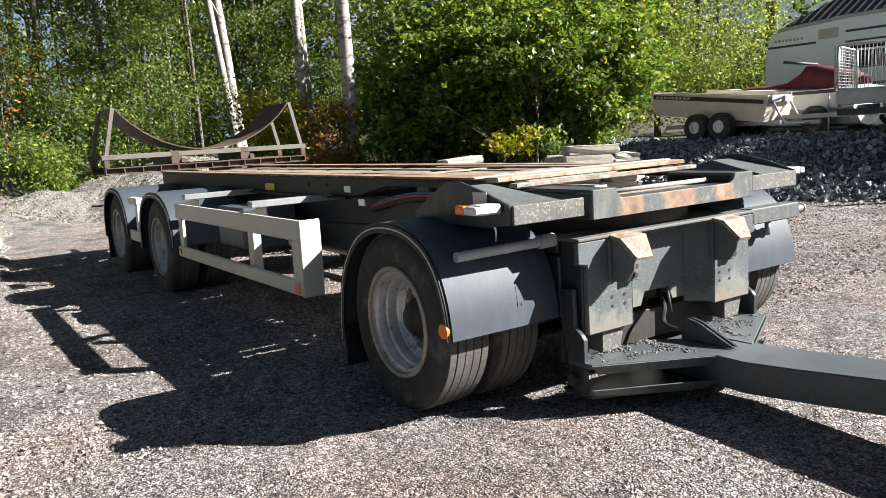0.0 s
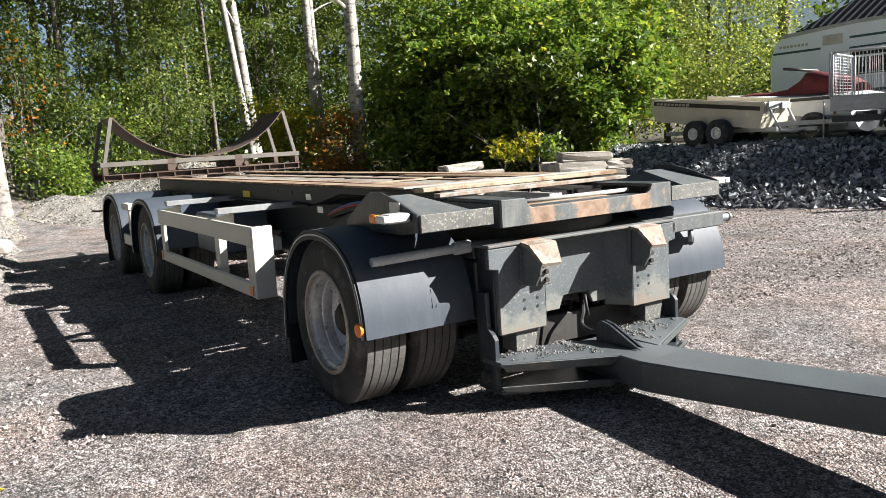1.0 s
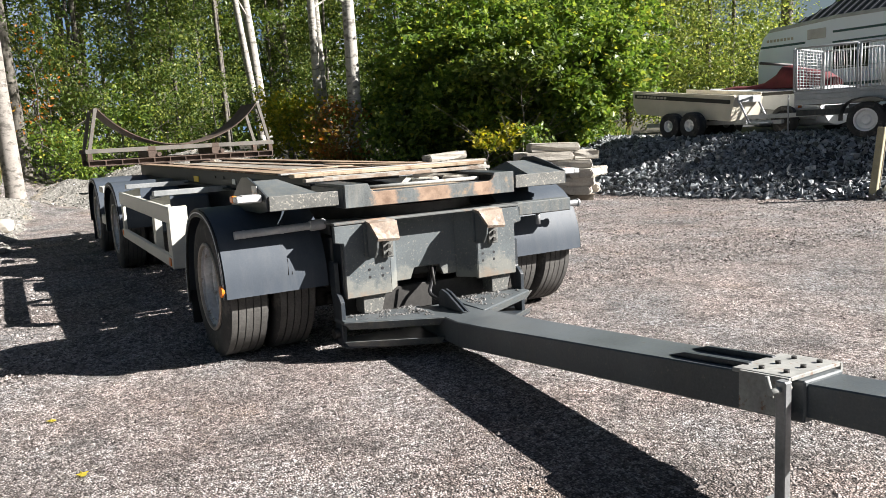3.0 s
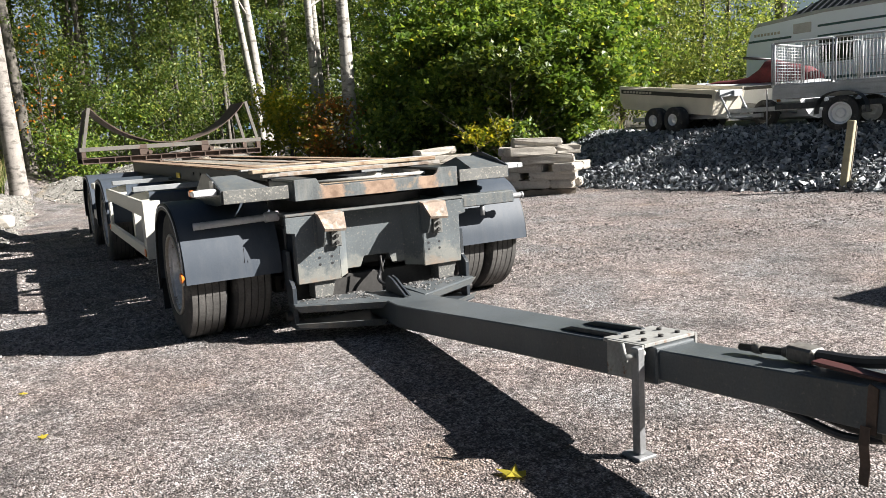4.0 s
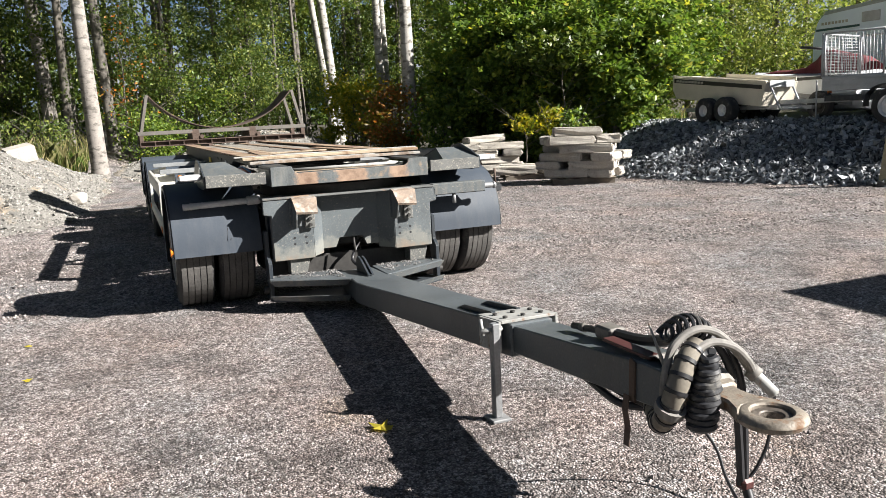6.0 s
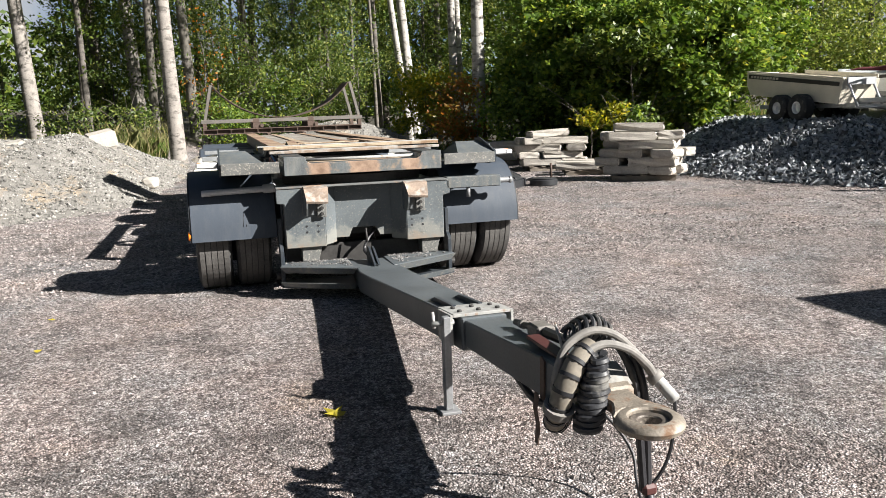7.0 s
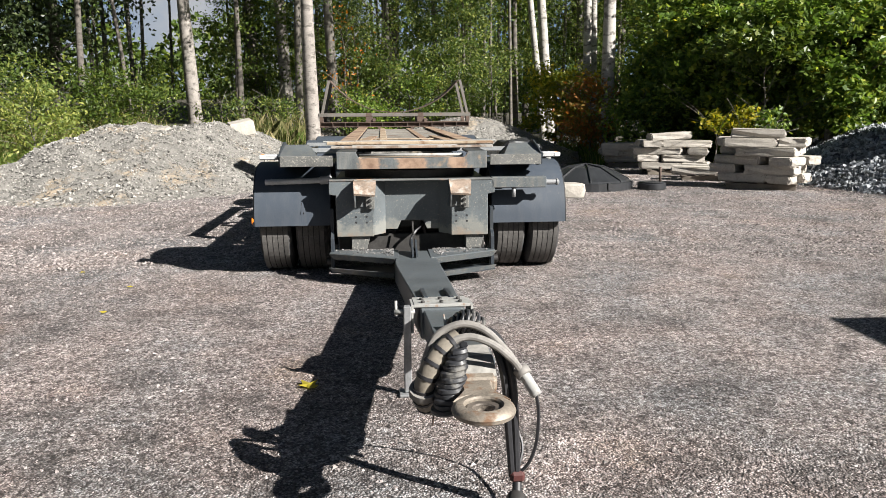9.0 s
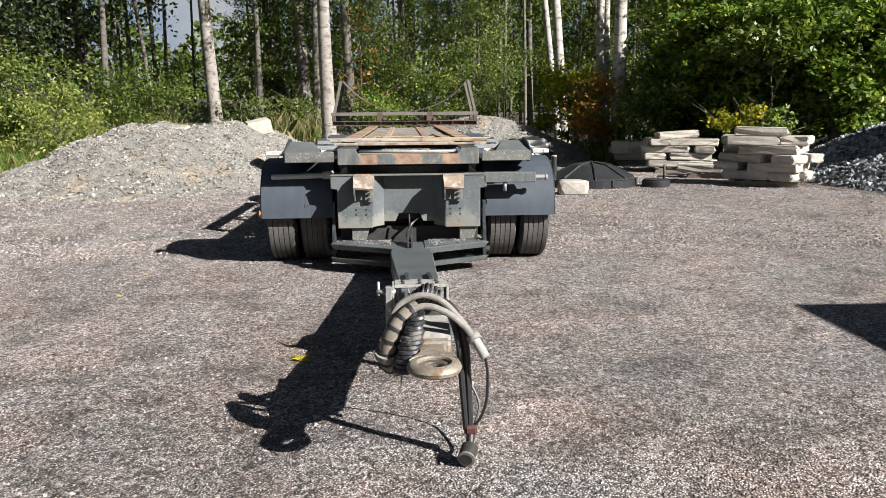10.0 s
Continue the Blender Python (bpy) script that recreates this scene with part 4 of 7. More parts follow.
    grass("grass", -13, 1.0, 6, 17, 52000, 0.28, L_GRASS, "rough green grass behind the gravel heap", 1, lambda x, y: ((y > 10.8 + 0.5 * np.sin(x * 2)) & (x < -2.5)) | (x < -6.9))
    grass("dry_grass", -11, 0.5, 12, 17.5, 7000, 0.62, L_STRAW, "tall dry straw-coloured grass under the trees", 2, lambda x, y: (x < -2.4) & ((np.sin(x * 1.3) + np.sin(y * 1.7 + x)) > -0.2))
    grass("undergrowth_grass", 1.0, 13, 11.9, 18, 16000, 0.4, L_GRASS, "grass and weeds under the trees", 3, lambda x, y: (y > 12.2) & (x > 4.8))

    # the far wood closes the view all round
    r = np.random.default_rng(4)
    n = 76000
    a = r.uniform(0, 2 * math.pi, n)
    rad = 40 + r.uniform(0, 9, n)
    x, y = rad * np.sin(a), rad * np.cos(a) + 4
    z = ground_height(x, y) + r.beta(0.75, 1.2, n) * (5.6 + 1.5 * np.sin(a * 23) + 1.0 * np.sin(a * 57))
    tagged(new("far_wood", leaves("far_wood", np.stack([x, y, z], 1), L_DARK, 0.52, 6)), "dense dark green wood round the yard", "wood", kind="stuff")


plant_all()


# ---- the lorry trailer ----
WHEEL_R = 0.435
TYRE = [(-0.085, 0.262), (-0.118, 0.275), (-0.132, 0.33), (-0.13, 0.375), (-0.122, 0.41), (-0.108, 0.428)]
TREAD = []
for gx in (-0.066, -0.022, 0.022, 0.066):
    TREAD += [(gx - 0.007, WHEEL_R), (gx - 0.005, WHEEL_R - 0.013), (gx + 0.005, WHEEL_R - 0.013), (gx + 0.007, WHEEL_R)]
TYRE_FULL = TYRE + [(-0.1, 0.434)] + TREAD + [(0.1, 0.434)] + [(-x, r) for x, r in TYRE[::-1]] + [(-0.085, 0.262)]


def truck_wheel(parent, x, y, side, outer):
    """A steel truck wheel; side -1 has its outer face towards -x."""
    w = new("wheel")
    w.parent = parent
    w.matrix_local = pose(x, y, WHEEL_R)
    part("tyre", lathe(TYRE_FULL, (0, 0), 56), M_TYRE, w)
    for gx in (-0.088, -0.044, 0.0, 0.044, 0.088):
        hw = 0.0192 if abs(gx) < 0.08 else 0.017
        part("tread", lathe([(gx - hw, WHEEL_R - 0.004), (gx - hw, WHEEL_R + 0.003), (gx + hw, WHEEL_R + 0.003), (gx + hw, WHEEL_R - 0.004)], (0, 0), 56, smooth=False), M_TREAD, w)
    s = side
    if outer:
        prof = [(s * 0.118, 0.254), (s * 0.104, 0.252), (s * 0.098, 0.244), (s * 0.096, 0.236), (s * 0.088, 0.232), (s * 0.05, 0.229), (s * 0.044, 0.221), (s * 0.03, 0.217), (s * -0.005, 0.214), (s * -0.012, 0.206), (s * -0.02, 0.203), (s * -0.03, 0.195), (s * -0.04, 0.185)]
        part("rim_flange", lathe([(s * 0.108, 0.272), (s * 0.127, 0.276), (s * 0.133, 0.268), (s * 0.131, 0.254), (s * 0.116, 0.249)], (0, 0), 48), M_FLANGE, w, "dusty rim edge")
        part("disc", lathe([(s * -0.038, 0.19), (s * -0.046, 0.175), (s * -0.03, 0.135), (s * -0.03, 0.1)], (0, 0), 40), M_DISC, w, "dark wheel disc")
        part("rim", lathe(prof, (0, 0), 48), M_RIM, w, "dusty silver steel rim with a deep dish")
        hub = lathe([(s * -0.045, 0.105), (s * 0.0, 0.1), (s * 0.03, 0.085), (s * 0.05, 0.06), (s * 0.055, 0.0001)], (0, 0), 20)
        hb = part("hub", hub, M_HUB, w, "dark oily hub")
        for k in range(10):
            a = k * math.pi / 5
            part("wheel_nut", rod((s * -0.035, 0.128 * math.cos(a), 0.128 * math.sin(a)), (s * -0.004, 0.128 * math.cos(a), 0.128 * math.sin(a)), 0.014, 6), M_CLAMP if k % 3 else M_HUB, hb)
    else:
        part("rim", lathe([(-0.11, 0.265), (-0.1, 0.24), (0, 0.22), (0.1, 0.24), (0.11, 0.265)], (0, 0), 24), M_HUB, w)


def arch(cy, cz, a, b, e, t0, t1, n=22):
    """Points of a mudguard's line from t0 to t1 degrees (0: front foot, 180: rear foot)."""
    out = []
    for i in range(n + 1):
        t = radians(t0 + (t1 - t0) * i / n)
        c, s = math.cos(t), math.sin(t)
        out.append((cy - a * math.copysign(abs(c) ** (2 / e), c), cz + b * math.copysign(abs(s) ** (2 / e), s)))
    return out


def smooth_line(pts):
    return [(p.x, p.y) for p in smooth_path([(a, b, 0) for a, b in pts], 3)]


def mudguard(parent, side, line, x_in, x_out, flap=True):
    """line: points (y, z) from front to rear."""
    lo, hi = sorted((side * x_in, side * x_out))
    g = sheet(line, "x", lo, hi, 0.008)
    for f in g.faces:
        f.smooth = abs(f.normal.x) < 0.5
    mg = part("mudguard", g, M_GUARD, parent)
    # rolled outer lip
    cy = sum(p[0] for p in line) / len(line)
    cz = 0.42
    inner = [(p[0] + (cy - p[0]) * 0.075, p[1] + (cz - p[1]) * 0.085) for p in line]
    lip = prism(list(line) + inner[::-1], "x", side * (x_out - 0.002), side * (x_out + 0.012), 0)
    part("trim", lip, M_TRIM, mg, "black rubber edge")
    mid = [(p[0] + (cy - p[0]) * 0.022, p[1] + (cz - p[1]) * 0.028) for p in line]
    mid2 = [(p[0] + (cy - p[0]) * 0.034, p[1] + (cz - p[1]) * 0.042) for p in line]
    part("pinstripe", prism(mid + mid2[::-1], "x", side * (x_out + 0.010), side * (x_out + 0.0145), 0), M_PINTRIM, mg, "thin pale line")
    if flap:
        y, z = line[-1]
        part("mud_flap", box(lo + 0.01, hi - 0.01, y - 0.012, y + 0.004, 0.1, z + 0.08), M_TRIM, mg, "black rubber flap")
    return mg


def side_guard(t, s):
    """Cream-white side guard with two rails, an end panel and arms to the chassis."""
    X = 1.27
    sg = part("side_guard", box(*sorted((s * X, s * (X - 0.035))), 1.56, 4.15, 0.745, 0.87, 0.006), M_CREAM, t, "cream-white painted guard rail")
    part("rail", box(*sorted((s * X, s * (X - 0.035))), 1.56, 4.15, 0.415, 0.505, 0.006), M_CREAM, sg)
    part("end_panel", box(*sorted((s * (X + 0.001), s * (X - 0.135))), 1.53, 1.558, 0.412, 0.873, 0.005), M_CREAM, sg)
    for y0, y1 in ((1.56, 1.67), (3.98, 4.08)):
        part("upright", box(*sorted((s * (X - 0.002), s * (X - 0.03))), y0, y1, 0.507, 0.743, 0.003), M_CREAM, sg)
    part("upright", box(*sorted((s * (X - 0.04), s * (X - 0.1))), 2.42, 2.52, 0.42, 0.743, 0.004), M_CREAM, sg)
    for y in (2.44, 4.02):
        part("arm", box(*sorted((s * (X - 0.06), s * 0.48)), y, y + 0.08, 0.90, 0.945, 0.004), M_ARM, sg, "grey arm")
        part("arm_bracket", prism([(s * (X - 0.04), 0.872), (s * (X - 0.2), 0.9), (s * (X - 0.2), 0.8), (s * (X - 0.04), 0.74)], "y", y + 0.082, y + 0.09, 0), M_CREAM, sg)
    part("reflector", box(*sorted((s * (X + 0.001), s * (X + 0.008))), 1.58, 1.65, 0.43, 0.49, 0.002), M_ORANGE, sg, "orange reflector")
    part("reflector", box(*sorted((s * (X + 0.001), s * (X + 0.008))), 4.06, 4.11, 0.44, 0.49, 0.002), M_ORANGE, sg, "orange reflector")


def hook(t, x):
    """A stop hook: a flat top, a bent and slightly twisted tongue, a deep gusset and a bolted block."""
    g = bmesh.new()
    top = [(-0.085, -0.15, 0.815), (0.085, -0.15, 0.815), (0.088, -0.22, 0.806), (-0.088, -0.225, 0.804), (-0.082, -0.318, 0.722), (0.08, -0.268, 0.706)]
    up = [g.verts.new((x + a, b, c)) for a, b, c in top]
    low = [g.verts.new((x + a, b + 0.012, c - 0.016)) for a, b, c in top]
    for f in ((0, 1, 2, 3), (3, 2, 5, 4)):
        g.faces.new([up[k] for k in f])
        g.faces.new([low[k] for k in f[::-1]])
    ring = (0, 1, 2, 5, 4, 3)
    for a, b in zip(ring, ring[1:] + ring[:1]):
        g.faces.new((up[a], up[b], low[b], low[a]))
    bmesh.ops.recalc_face_normals(g, faces=g.faces)
    h = part("stop_hook", g, M_RUST, t, "bent stop plate with worn rusty top")
    part("back_plate", box(x - 0.10, x + 0.078, -0.165, -0.151, 0.60, 0.797, 0.003), M_WORN, h)
    part("gusset", prism([(-0.166, 0.79), (-0.215, 0.785), (-0.306, 0.72), (-0.295, 0.665), (-0.255, 0.605), (-0.166, 0.595)], "x", x - 0.083, x - 0.071, 0.001), M_WORN, h)
    part("gusset", prism([(-0.166, 0.79), (-0.215, 0.785), (-0.26, 0.72), (-0.166, 0.69)], "x", x + 0.066, x + 0.078, 0.001), M_WORN, h)
    part("bolt_block", box(x + 0.004, x + 0.074, -0.186, -0.1655, 0.585, 0.688, 0.004), M_LIP, h, "pale bolted block")
    for z in (0.612, 0.655):
        part("bolt", rod((x + 0.04, -0.202, z), (x + 0.04, -0.1855, z), 0.013, 6), M_HUB, h)


def hole_dots(t, x0, z0):
    for i in range(2):
        for j in range(2):
            part("bolt_hole", rod((x0 + i * 0.085, -0.1515, z0 + j * 0.045), (x0 + i * 0.085, -0.140, z0 + j * 0.045), 0.009, 8), M_BLACK, t)


def build_trailer():
    t = thing("lorry_trailer", pose(0.03, 0, 0, 0, 0, 0.7), "dark grey three-axle lorry trailer with a bare rusty frame and drawbar", "trailer")
    for side in (-1, 1):
        for y in (0.505, 4.87, 6.62):
            truck_wheel(t, side * 1.125, y, side, True)
            truck_wheel(t, side * 0.83, y, side, False)
        mudguard(t, side, smooth_line([(0.0, 0.435), (0.012, 0.55), (0.045, 0.66), (0.10, 0.762), (0.19, 0.843), (0.33, 0.90), (0.50, 0.917), (0.68, 0.894), (0.83, 0.82), (0.955, 0.685), (1.022, 0.52), (1.05, 0.36), (1.055, 0.25)]), 0.66, 1.27)
        for y in (4.87, 6.62):
            mudguard(t, side, arch(y, 0.42, 0.60, 0.52, 2.5, 4, 184), 0.62, 1.27, y > 6)
        side_guard(t, side)
        if side < 0:
            part("marker", rod((side * 1.272, 0.035, 0.48), (side * 1.296, 0.035, 0.48), 0.034, 16, w=0.004), M_ORANGE, t, "round orange reflector")
        part("bogie_panel", box(*sorted((side * 1.27, side * 1.2)), 5.56, 5.92, 0.80, 0.87, 0.006), M_CREAM, t, "small cream panel between the wheels")
        part("bogie_panel", box(*sorted((side * 1.27, side * 1.24)), 5.53, 5.96, 0.42, 0.53, 0.006), M_CREAM, t, "small cream panel between the wheels")
        part("bogie_post", box(*sorted((side * 1.235, side * 1.2)), 5.7, 5.78, 0.45, 0.8, 0.003), M_CREAM, t)
    for y in (0.505, 4.87, 6.62):
        part("axle", rod((-0.95, y, WHEEL_R), (0.95, y, WHEEL_R), 0.07, 14), M_HUB, t)
        part("axle_seat", box(-0.55, 0.55, y - 0.12, y + 0.12, WHEEL_R - 0.1, WHEEL_R + 0.1, 0.02), M_HUB, t)
    # the turning front part
    for s in (-1, 1):
        x0, x1 = sorted((s * 0.61, s * 0.31))
        out = s * 0.66
        shape = [(s * 0.31, 0.36), (s * 0.605, 0.36), (s * 0.605, 0.69), (out, 0.70), (out, 0.80), (s * 0.31, 0.80)]
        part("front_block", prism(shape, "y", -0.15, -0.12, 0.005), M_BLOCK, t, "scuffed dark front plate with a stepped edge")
        part("block_core", box(x0, x1, -0.119, 0.02, 0.37, 0.80, 0.006), M_STEEL, t)
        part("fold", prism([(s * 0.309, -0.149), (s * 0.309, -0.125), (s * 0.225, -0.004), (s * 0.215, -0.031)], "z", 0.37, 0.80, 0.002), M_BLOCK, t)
        part("block_bracket", prism([(x0 + 0.12, 0.36), (x1 - 0.03, 0.36), (x1 - 0.06, 0.25), (x0 + 0.12, 0.25)], "y", -0.12, 0.0, 0.003), M_LIP, t)
        hook(t, s * 0.375)
        hole_dots(t, s * 0.40 - 0.05, 0.475)
        part("turn_beam", box(*sorted((s * 0.62, s * 0.5)), 0.02, 1.0, 0.42, 0.72, 0.008), M_STEEL, t)
        part("drawbar_arm", prism([(-0.165, 0.085), (-0.085, 0.085), (-0.06, 0.22), (-0.02, 0.40), (-0.02, 0.58), (-0.10, 0.58), (-0.105, 0.40), (-0.145, 0.372), (-0.165, 0.35)], "x", s * 0.642 - 0.014, s * 0.642 + 0.014, 0.003), M_STEEL, t)
        part("drawbar_pin", rod((s * 0.63, -0.11, 0.16), (s * 0.69, -0.11, 0.16), 0.03, 12), M_HUB, t)
    mid = [(-0.31, 0.40), (-0.12, 0.40), (-0.09, 0.47), (0.09, 0.47), (0.12, 0.40), (0.31, 0.40), (0.31, 0.80), (-0.31, 0.80)]
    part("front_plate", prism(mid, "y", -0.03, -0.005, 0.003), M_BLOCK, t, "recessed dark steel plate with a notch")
    part("top_flange", box(-0.66, 0.64, -0.155, 0.06, 0.802, 0.818, 0.004), M_FLANGE_TOP, t, "flange with rust stains")
    part("front_beam", box(0.635, 1.08, -0.15, -0.06, 0.735, 0.822, 0.006), M_WORN, t, "scuffed side beam")
    part("beam_rod", rod((1.075, -0.105, 0.775), (1.19, -0.105, 0.775), 0.022, 14, w=0.006), M_ROD, t, "grey round rod end")
    part("rod_collar", rod((1.165, -0.105, 0.775), (1.182, -0.105, 0.775), 0.028, 14, w=0.003), M_ROD, t)
    part("beam_bolt", rod((0.82, -0.12, 0.66), (0.82, -0.12, 0.735), 0.016, 8), M_ROD, t)
    pipe = part("side_pipe", rod((-1.18, 0.07, 0.785), (-0.72, 0.03, 0.80), 0.023, 14), M_PIPE, t, "grey pipe across the mudguard")
    part("pipe_end", rod((-0.74, 0.032, 0.799), (-0.645, 0.022, 0.805), 0.033, 14, w=0.006), M_PIPE, pipe)
    for k in (0.12, 0.6):
        p = Vector((-1.18, 0.07, 0.785)).lerp(Vector((-0.72, 0.03, 0.80)), k)
        part("pipe_clip", rod(p - Vector((0.008, 0, 0)), p + Vector((0.008, 0, 0)), 0.025, 14), M_PIPE, pipe)
    for dx in (0.0, 0.022):
        part("scratch", rod((-0.90 + dx, 0.0, 0.53), (-0.892 + dx, 0.022, 0.62 - dx), 0.0025, 5), M_BLACK, t, "dark scratch")
    # turntable
    ring = bmesh.new()
    rod((0, 0.48, 0.80), (0, 0.48, 0.88), 0.56, 40, bm=ring)
    part("turntable", ring, M_HUB, t, "dark greasy turning ring")
    part("turntable_plate", box(-0.62, 0.62, 0.03, 1.0, 0.73, 0.80, 0.005), M_STEEL, t)
    # steps beside the drawbar
    for s in (-1, 1):
        poly = [(s * 0.66, -0.215), (s * 0.66, -0.06), (s * 0.12, -0.12), (s * 0.12, -0.505), (s * 0.2, -0.46)]
        st = part("step", prism(poly, "z", 0.222, 0.245, 0.003), M_BAR, t, "dark step plate strewn with gravel")
        d = Vector((-s * 0.515, -0.275, 0)).normalized()
        nn = Vector((d.y, -d.x, 0)) * (1 if s > 0 else -1)
        a, b = Vector((s * 0.665, -0.222, 0)), Vector((s * 0.15, -0.497, 0))
        for z0, z1, o0, o1 in ((0.198, 0.243, 0.026, 0.0), (0.086, 0.128, 0.03, 0.004)):
            g = bmesh.new()
            q = [g.verts.new(v) for e, trim in ((a, 0.03), (b, -0.03)) for v in (e + nn * o0 + d * trim + Vector((0, 0, z0)), e + nn * o1 + Vector((0, 0, z1)), e + nn * (o1 - 0.012) + Vector((0, 0, z1)), e + nn * (o0 - 0.012) + d * trim + Vector((0, 0, z0 - 0.002)))]
            for k in range(4):
                g.faces.new((q[k], q[(k + 1) % 4], q[4 + (k + 1) % 4], q[4 + k]))
            g.faces.new(q[:4])
            g.faces.new(q[4:])
            bmesh.ops.recalc_face_normals(g, faces=g.faces)
            part("step_lip", g, M_WORN, st, "bent down scuffed lip")
        part("lower_plate", prism([(s * 0.66, -0.215), (s * 0.66, -0.02), (s * 0.1, -0.05), (s * 0.1, -0.49)], "z", 0.085, 0.1, 0.002), M_STEEL, st)
        rng = np.random.default_rng(30 + s)
        u, v = rng.beta(0.8, 1.6, 620), 1 - rng.beta(0.9, 1.9, 620)
        px = s * (0.16 + 0.46 * u)
        front = -0.455 + 0.23 * u
        py = front + (-0.09 - front) * v
        size = rng.uniform(0.002, 0.0085, 620) * np.where(np.sin(px * 31 + 1) + np.sin(py * 43) + 0.6 * np.sin(px * 71 - py * 57) > -0.15, 1, 0.3)
        gr = scatter("step_gravel", ROCKS, np.stack([px, py, 0.245 + size * 0.4], 1), size, M_STEPGRAVEL, 0.8, 33 + s)
        gr.parent, gr["kind"], gr["label"] = st, "stuff", "loose gravel lying on the step"
    for dx in (-0.022, 0.008):
        part("hinge_lug", prism([(-0.2, 0.24), (-0.205, 0.325), (-0.24, 0.352), (-0.30, 0.34), (-0.5, 0.25)], "x", dx, dx + 0.016, 0.002), M_STEEL, t)
    part("chain_hook", rod((-0.0, -0.12, 0.36), (0.0, -0.1, 0.47), 0.008, 6), M_HUB, t)
    # drawbar
    db = part("drawbar", bmesh.new(), M_BAR, t, "long dark tapered steel drawbar")
    g = bmesh.new()
    secs = [(-0.10, 0.12, 0.10, 0.235), (-0.62, 0.165, 0.10, 0.245), (-0.85, 0.16, 0.12, 0.262), (-2.75, 0.105, 0.285, 0.432)]
    rings = []
    for y, hw, z0, z1 in secs:
        rings.append([g.verts.new(p) for p in ((-hw, y, z0), (hw, y, z0), (hw, y, z1), (-hw, y, z1))])
    for a, b in zip(rings, rings[1:]):
        for i in range(4):
            g.faces.new((a[i], a[(i + 1) % 4], b[(i + 1) % 4], b[i]))
    g.faces.new(rings[0][::-1])
    g.faces.new(rings[-1])
    bmesh.ops.recalc_face_normals(g, faces=g.faces)
    bevel(g, 0.006, 1, 0.4)
    g.to_mesh(db.data)
    g.free()

    def on(y):
        return 0.262 + (-0.85 - y) * 0.0895

    for x in (-0.075, 0.055):
        part("rib", prism([(-2.12, on(-2.12) + 0.001), (-2.2, on(-2.2) + 0.022), (-2.5, on(-2.5) + 0.022), (-2.52, on(-2.52) + 0.001)], "x", x, x + 0.022, 0.002), M_STEEL, db)
    clamp = part("clamp_plate", prism([(-2.48, on(-2.48) + 0.001), (-2.48, on(-2.48) + 0.016), (-2.72, on(-2.72) + 0.016), (-2.72, on(-2.72) + 0.001)], "x", -0.135, 0.135, 0.002), M_CLAMP, db, "pale worn clamp plate with bolts")
    part("clamp_side", prism([(-2.52, 0.285), (-2.52, on(-2.52) + 0.014), (-2.72, on(-2.72) + 0.014), (-2.72, 0.305)], "x", -0.148, -0.136, 0.001), M_CLAMP, db)
    part("clamp_side", prism([(-2.52, 0.285), (-2.52, on(-2.52) + 0.014), (-2.72, on(-2.72) + 0.014), (-2.72, 0.305)], "x", 0.136, 0.148, 0.001), M_CLAMP, db)
    for bx in (-0.09, 0.0, 0.09):
        for by in (-2.57, -2.67):
            part("bolt", rod((bx, by, on(by) + 0.014), (bx, by, on(by) + 0.026), 0.011, 6), M_HUB, db)
    noseb = part("drawbar_nose", prism([(-2.74, 0.30), (-2.74, 0.42), (-3.62, 0.505), (-3.75, 0.505), (-3.75, 0.375)], "x", -0.09, 0.09, 0.005), M_BAR, t, "dark inner drawbar tube")
    noseb.matrix_local = db.matrix_local = pose(0, -0.03, 0, 0, 0, 0.8)
    part("coupler_block", box(0.0, 0.075, -3.33, -3.23, 0.478, 0.53, 0.008), M_GREASE, noseb, "greasy dark brake coupler")
    part("coupler_hose", tube(smooth_path([(0.035, -3.33, 0.51), (0.03, -3.48, 0.525), (0.01, -3.62, 0.56), (-0.03, -3.74, 0.60)], 5), 0.02, 8), M_BLACK, noseb)
    part("coupler_pipe", rod((0.04, -3.46, 0.52), (0.04, -3.02, 0.47), 0.0135, 10), M_BLACK, noseb)
    for y in (-3.08, -3.2, -3.38):
        part("pipe_union", rod((0.04, y, 0.4768 - (y + 3.08) * 0.1136), (0.04, y - 0.03, 0.4802 - (y + 3.08) * 0.1136), 0.019, 6), M_GREASE, noseb)
    part("red_lever", box(-0.06, -0.01, -3.64, -3.37, 0.508, 0.52, 0.002), M_RED, noseb, "red painted lever")
    part("head", prism([(-3.7, 0.40), (-3.7, 0.515), (-3.84, 0.505), (-3.90, 0.487), (-3.90, 0.44), (-3.84, 0.41)], "x", -0.075, 0.075, 0.012), M_RING, noseb, "worn coupling head")
    eye = bmesh.new()
    seg = 36
    cy = -4.10

    def ring(g, prof):
        rings = []
        for i in range(seg):
            a = 2 * math.pi * i / seg
            rings.append([g.verts.new((r * math.cos(a), cy + r * math.sin(a), 0.463 + z)) for r, z in prof])
        for i in range(seg):
            a, b = rings[i], rings[(i + 1) % seg]
            for k in range(len(prof)):
                g.faces.new((a[k], b[k], b[(k + 1) % len(prof)], a[(k + 1) % len(prof)])).smooth = True
        bmesh.ops.recalc_face_normals(g, faces=g.faces)
        return g

    ring(eye, [(0.057, -0.02), (0.057, 0.013), (0.062, 0.0185), (0.080, 0.019), (0.093, 0.011), (0.098, 0.0), (0.093, -0.013), (0.08, -0.021)])
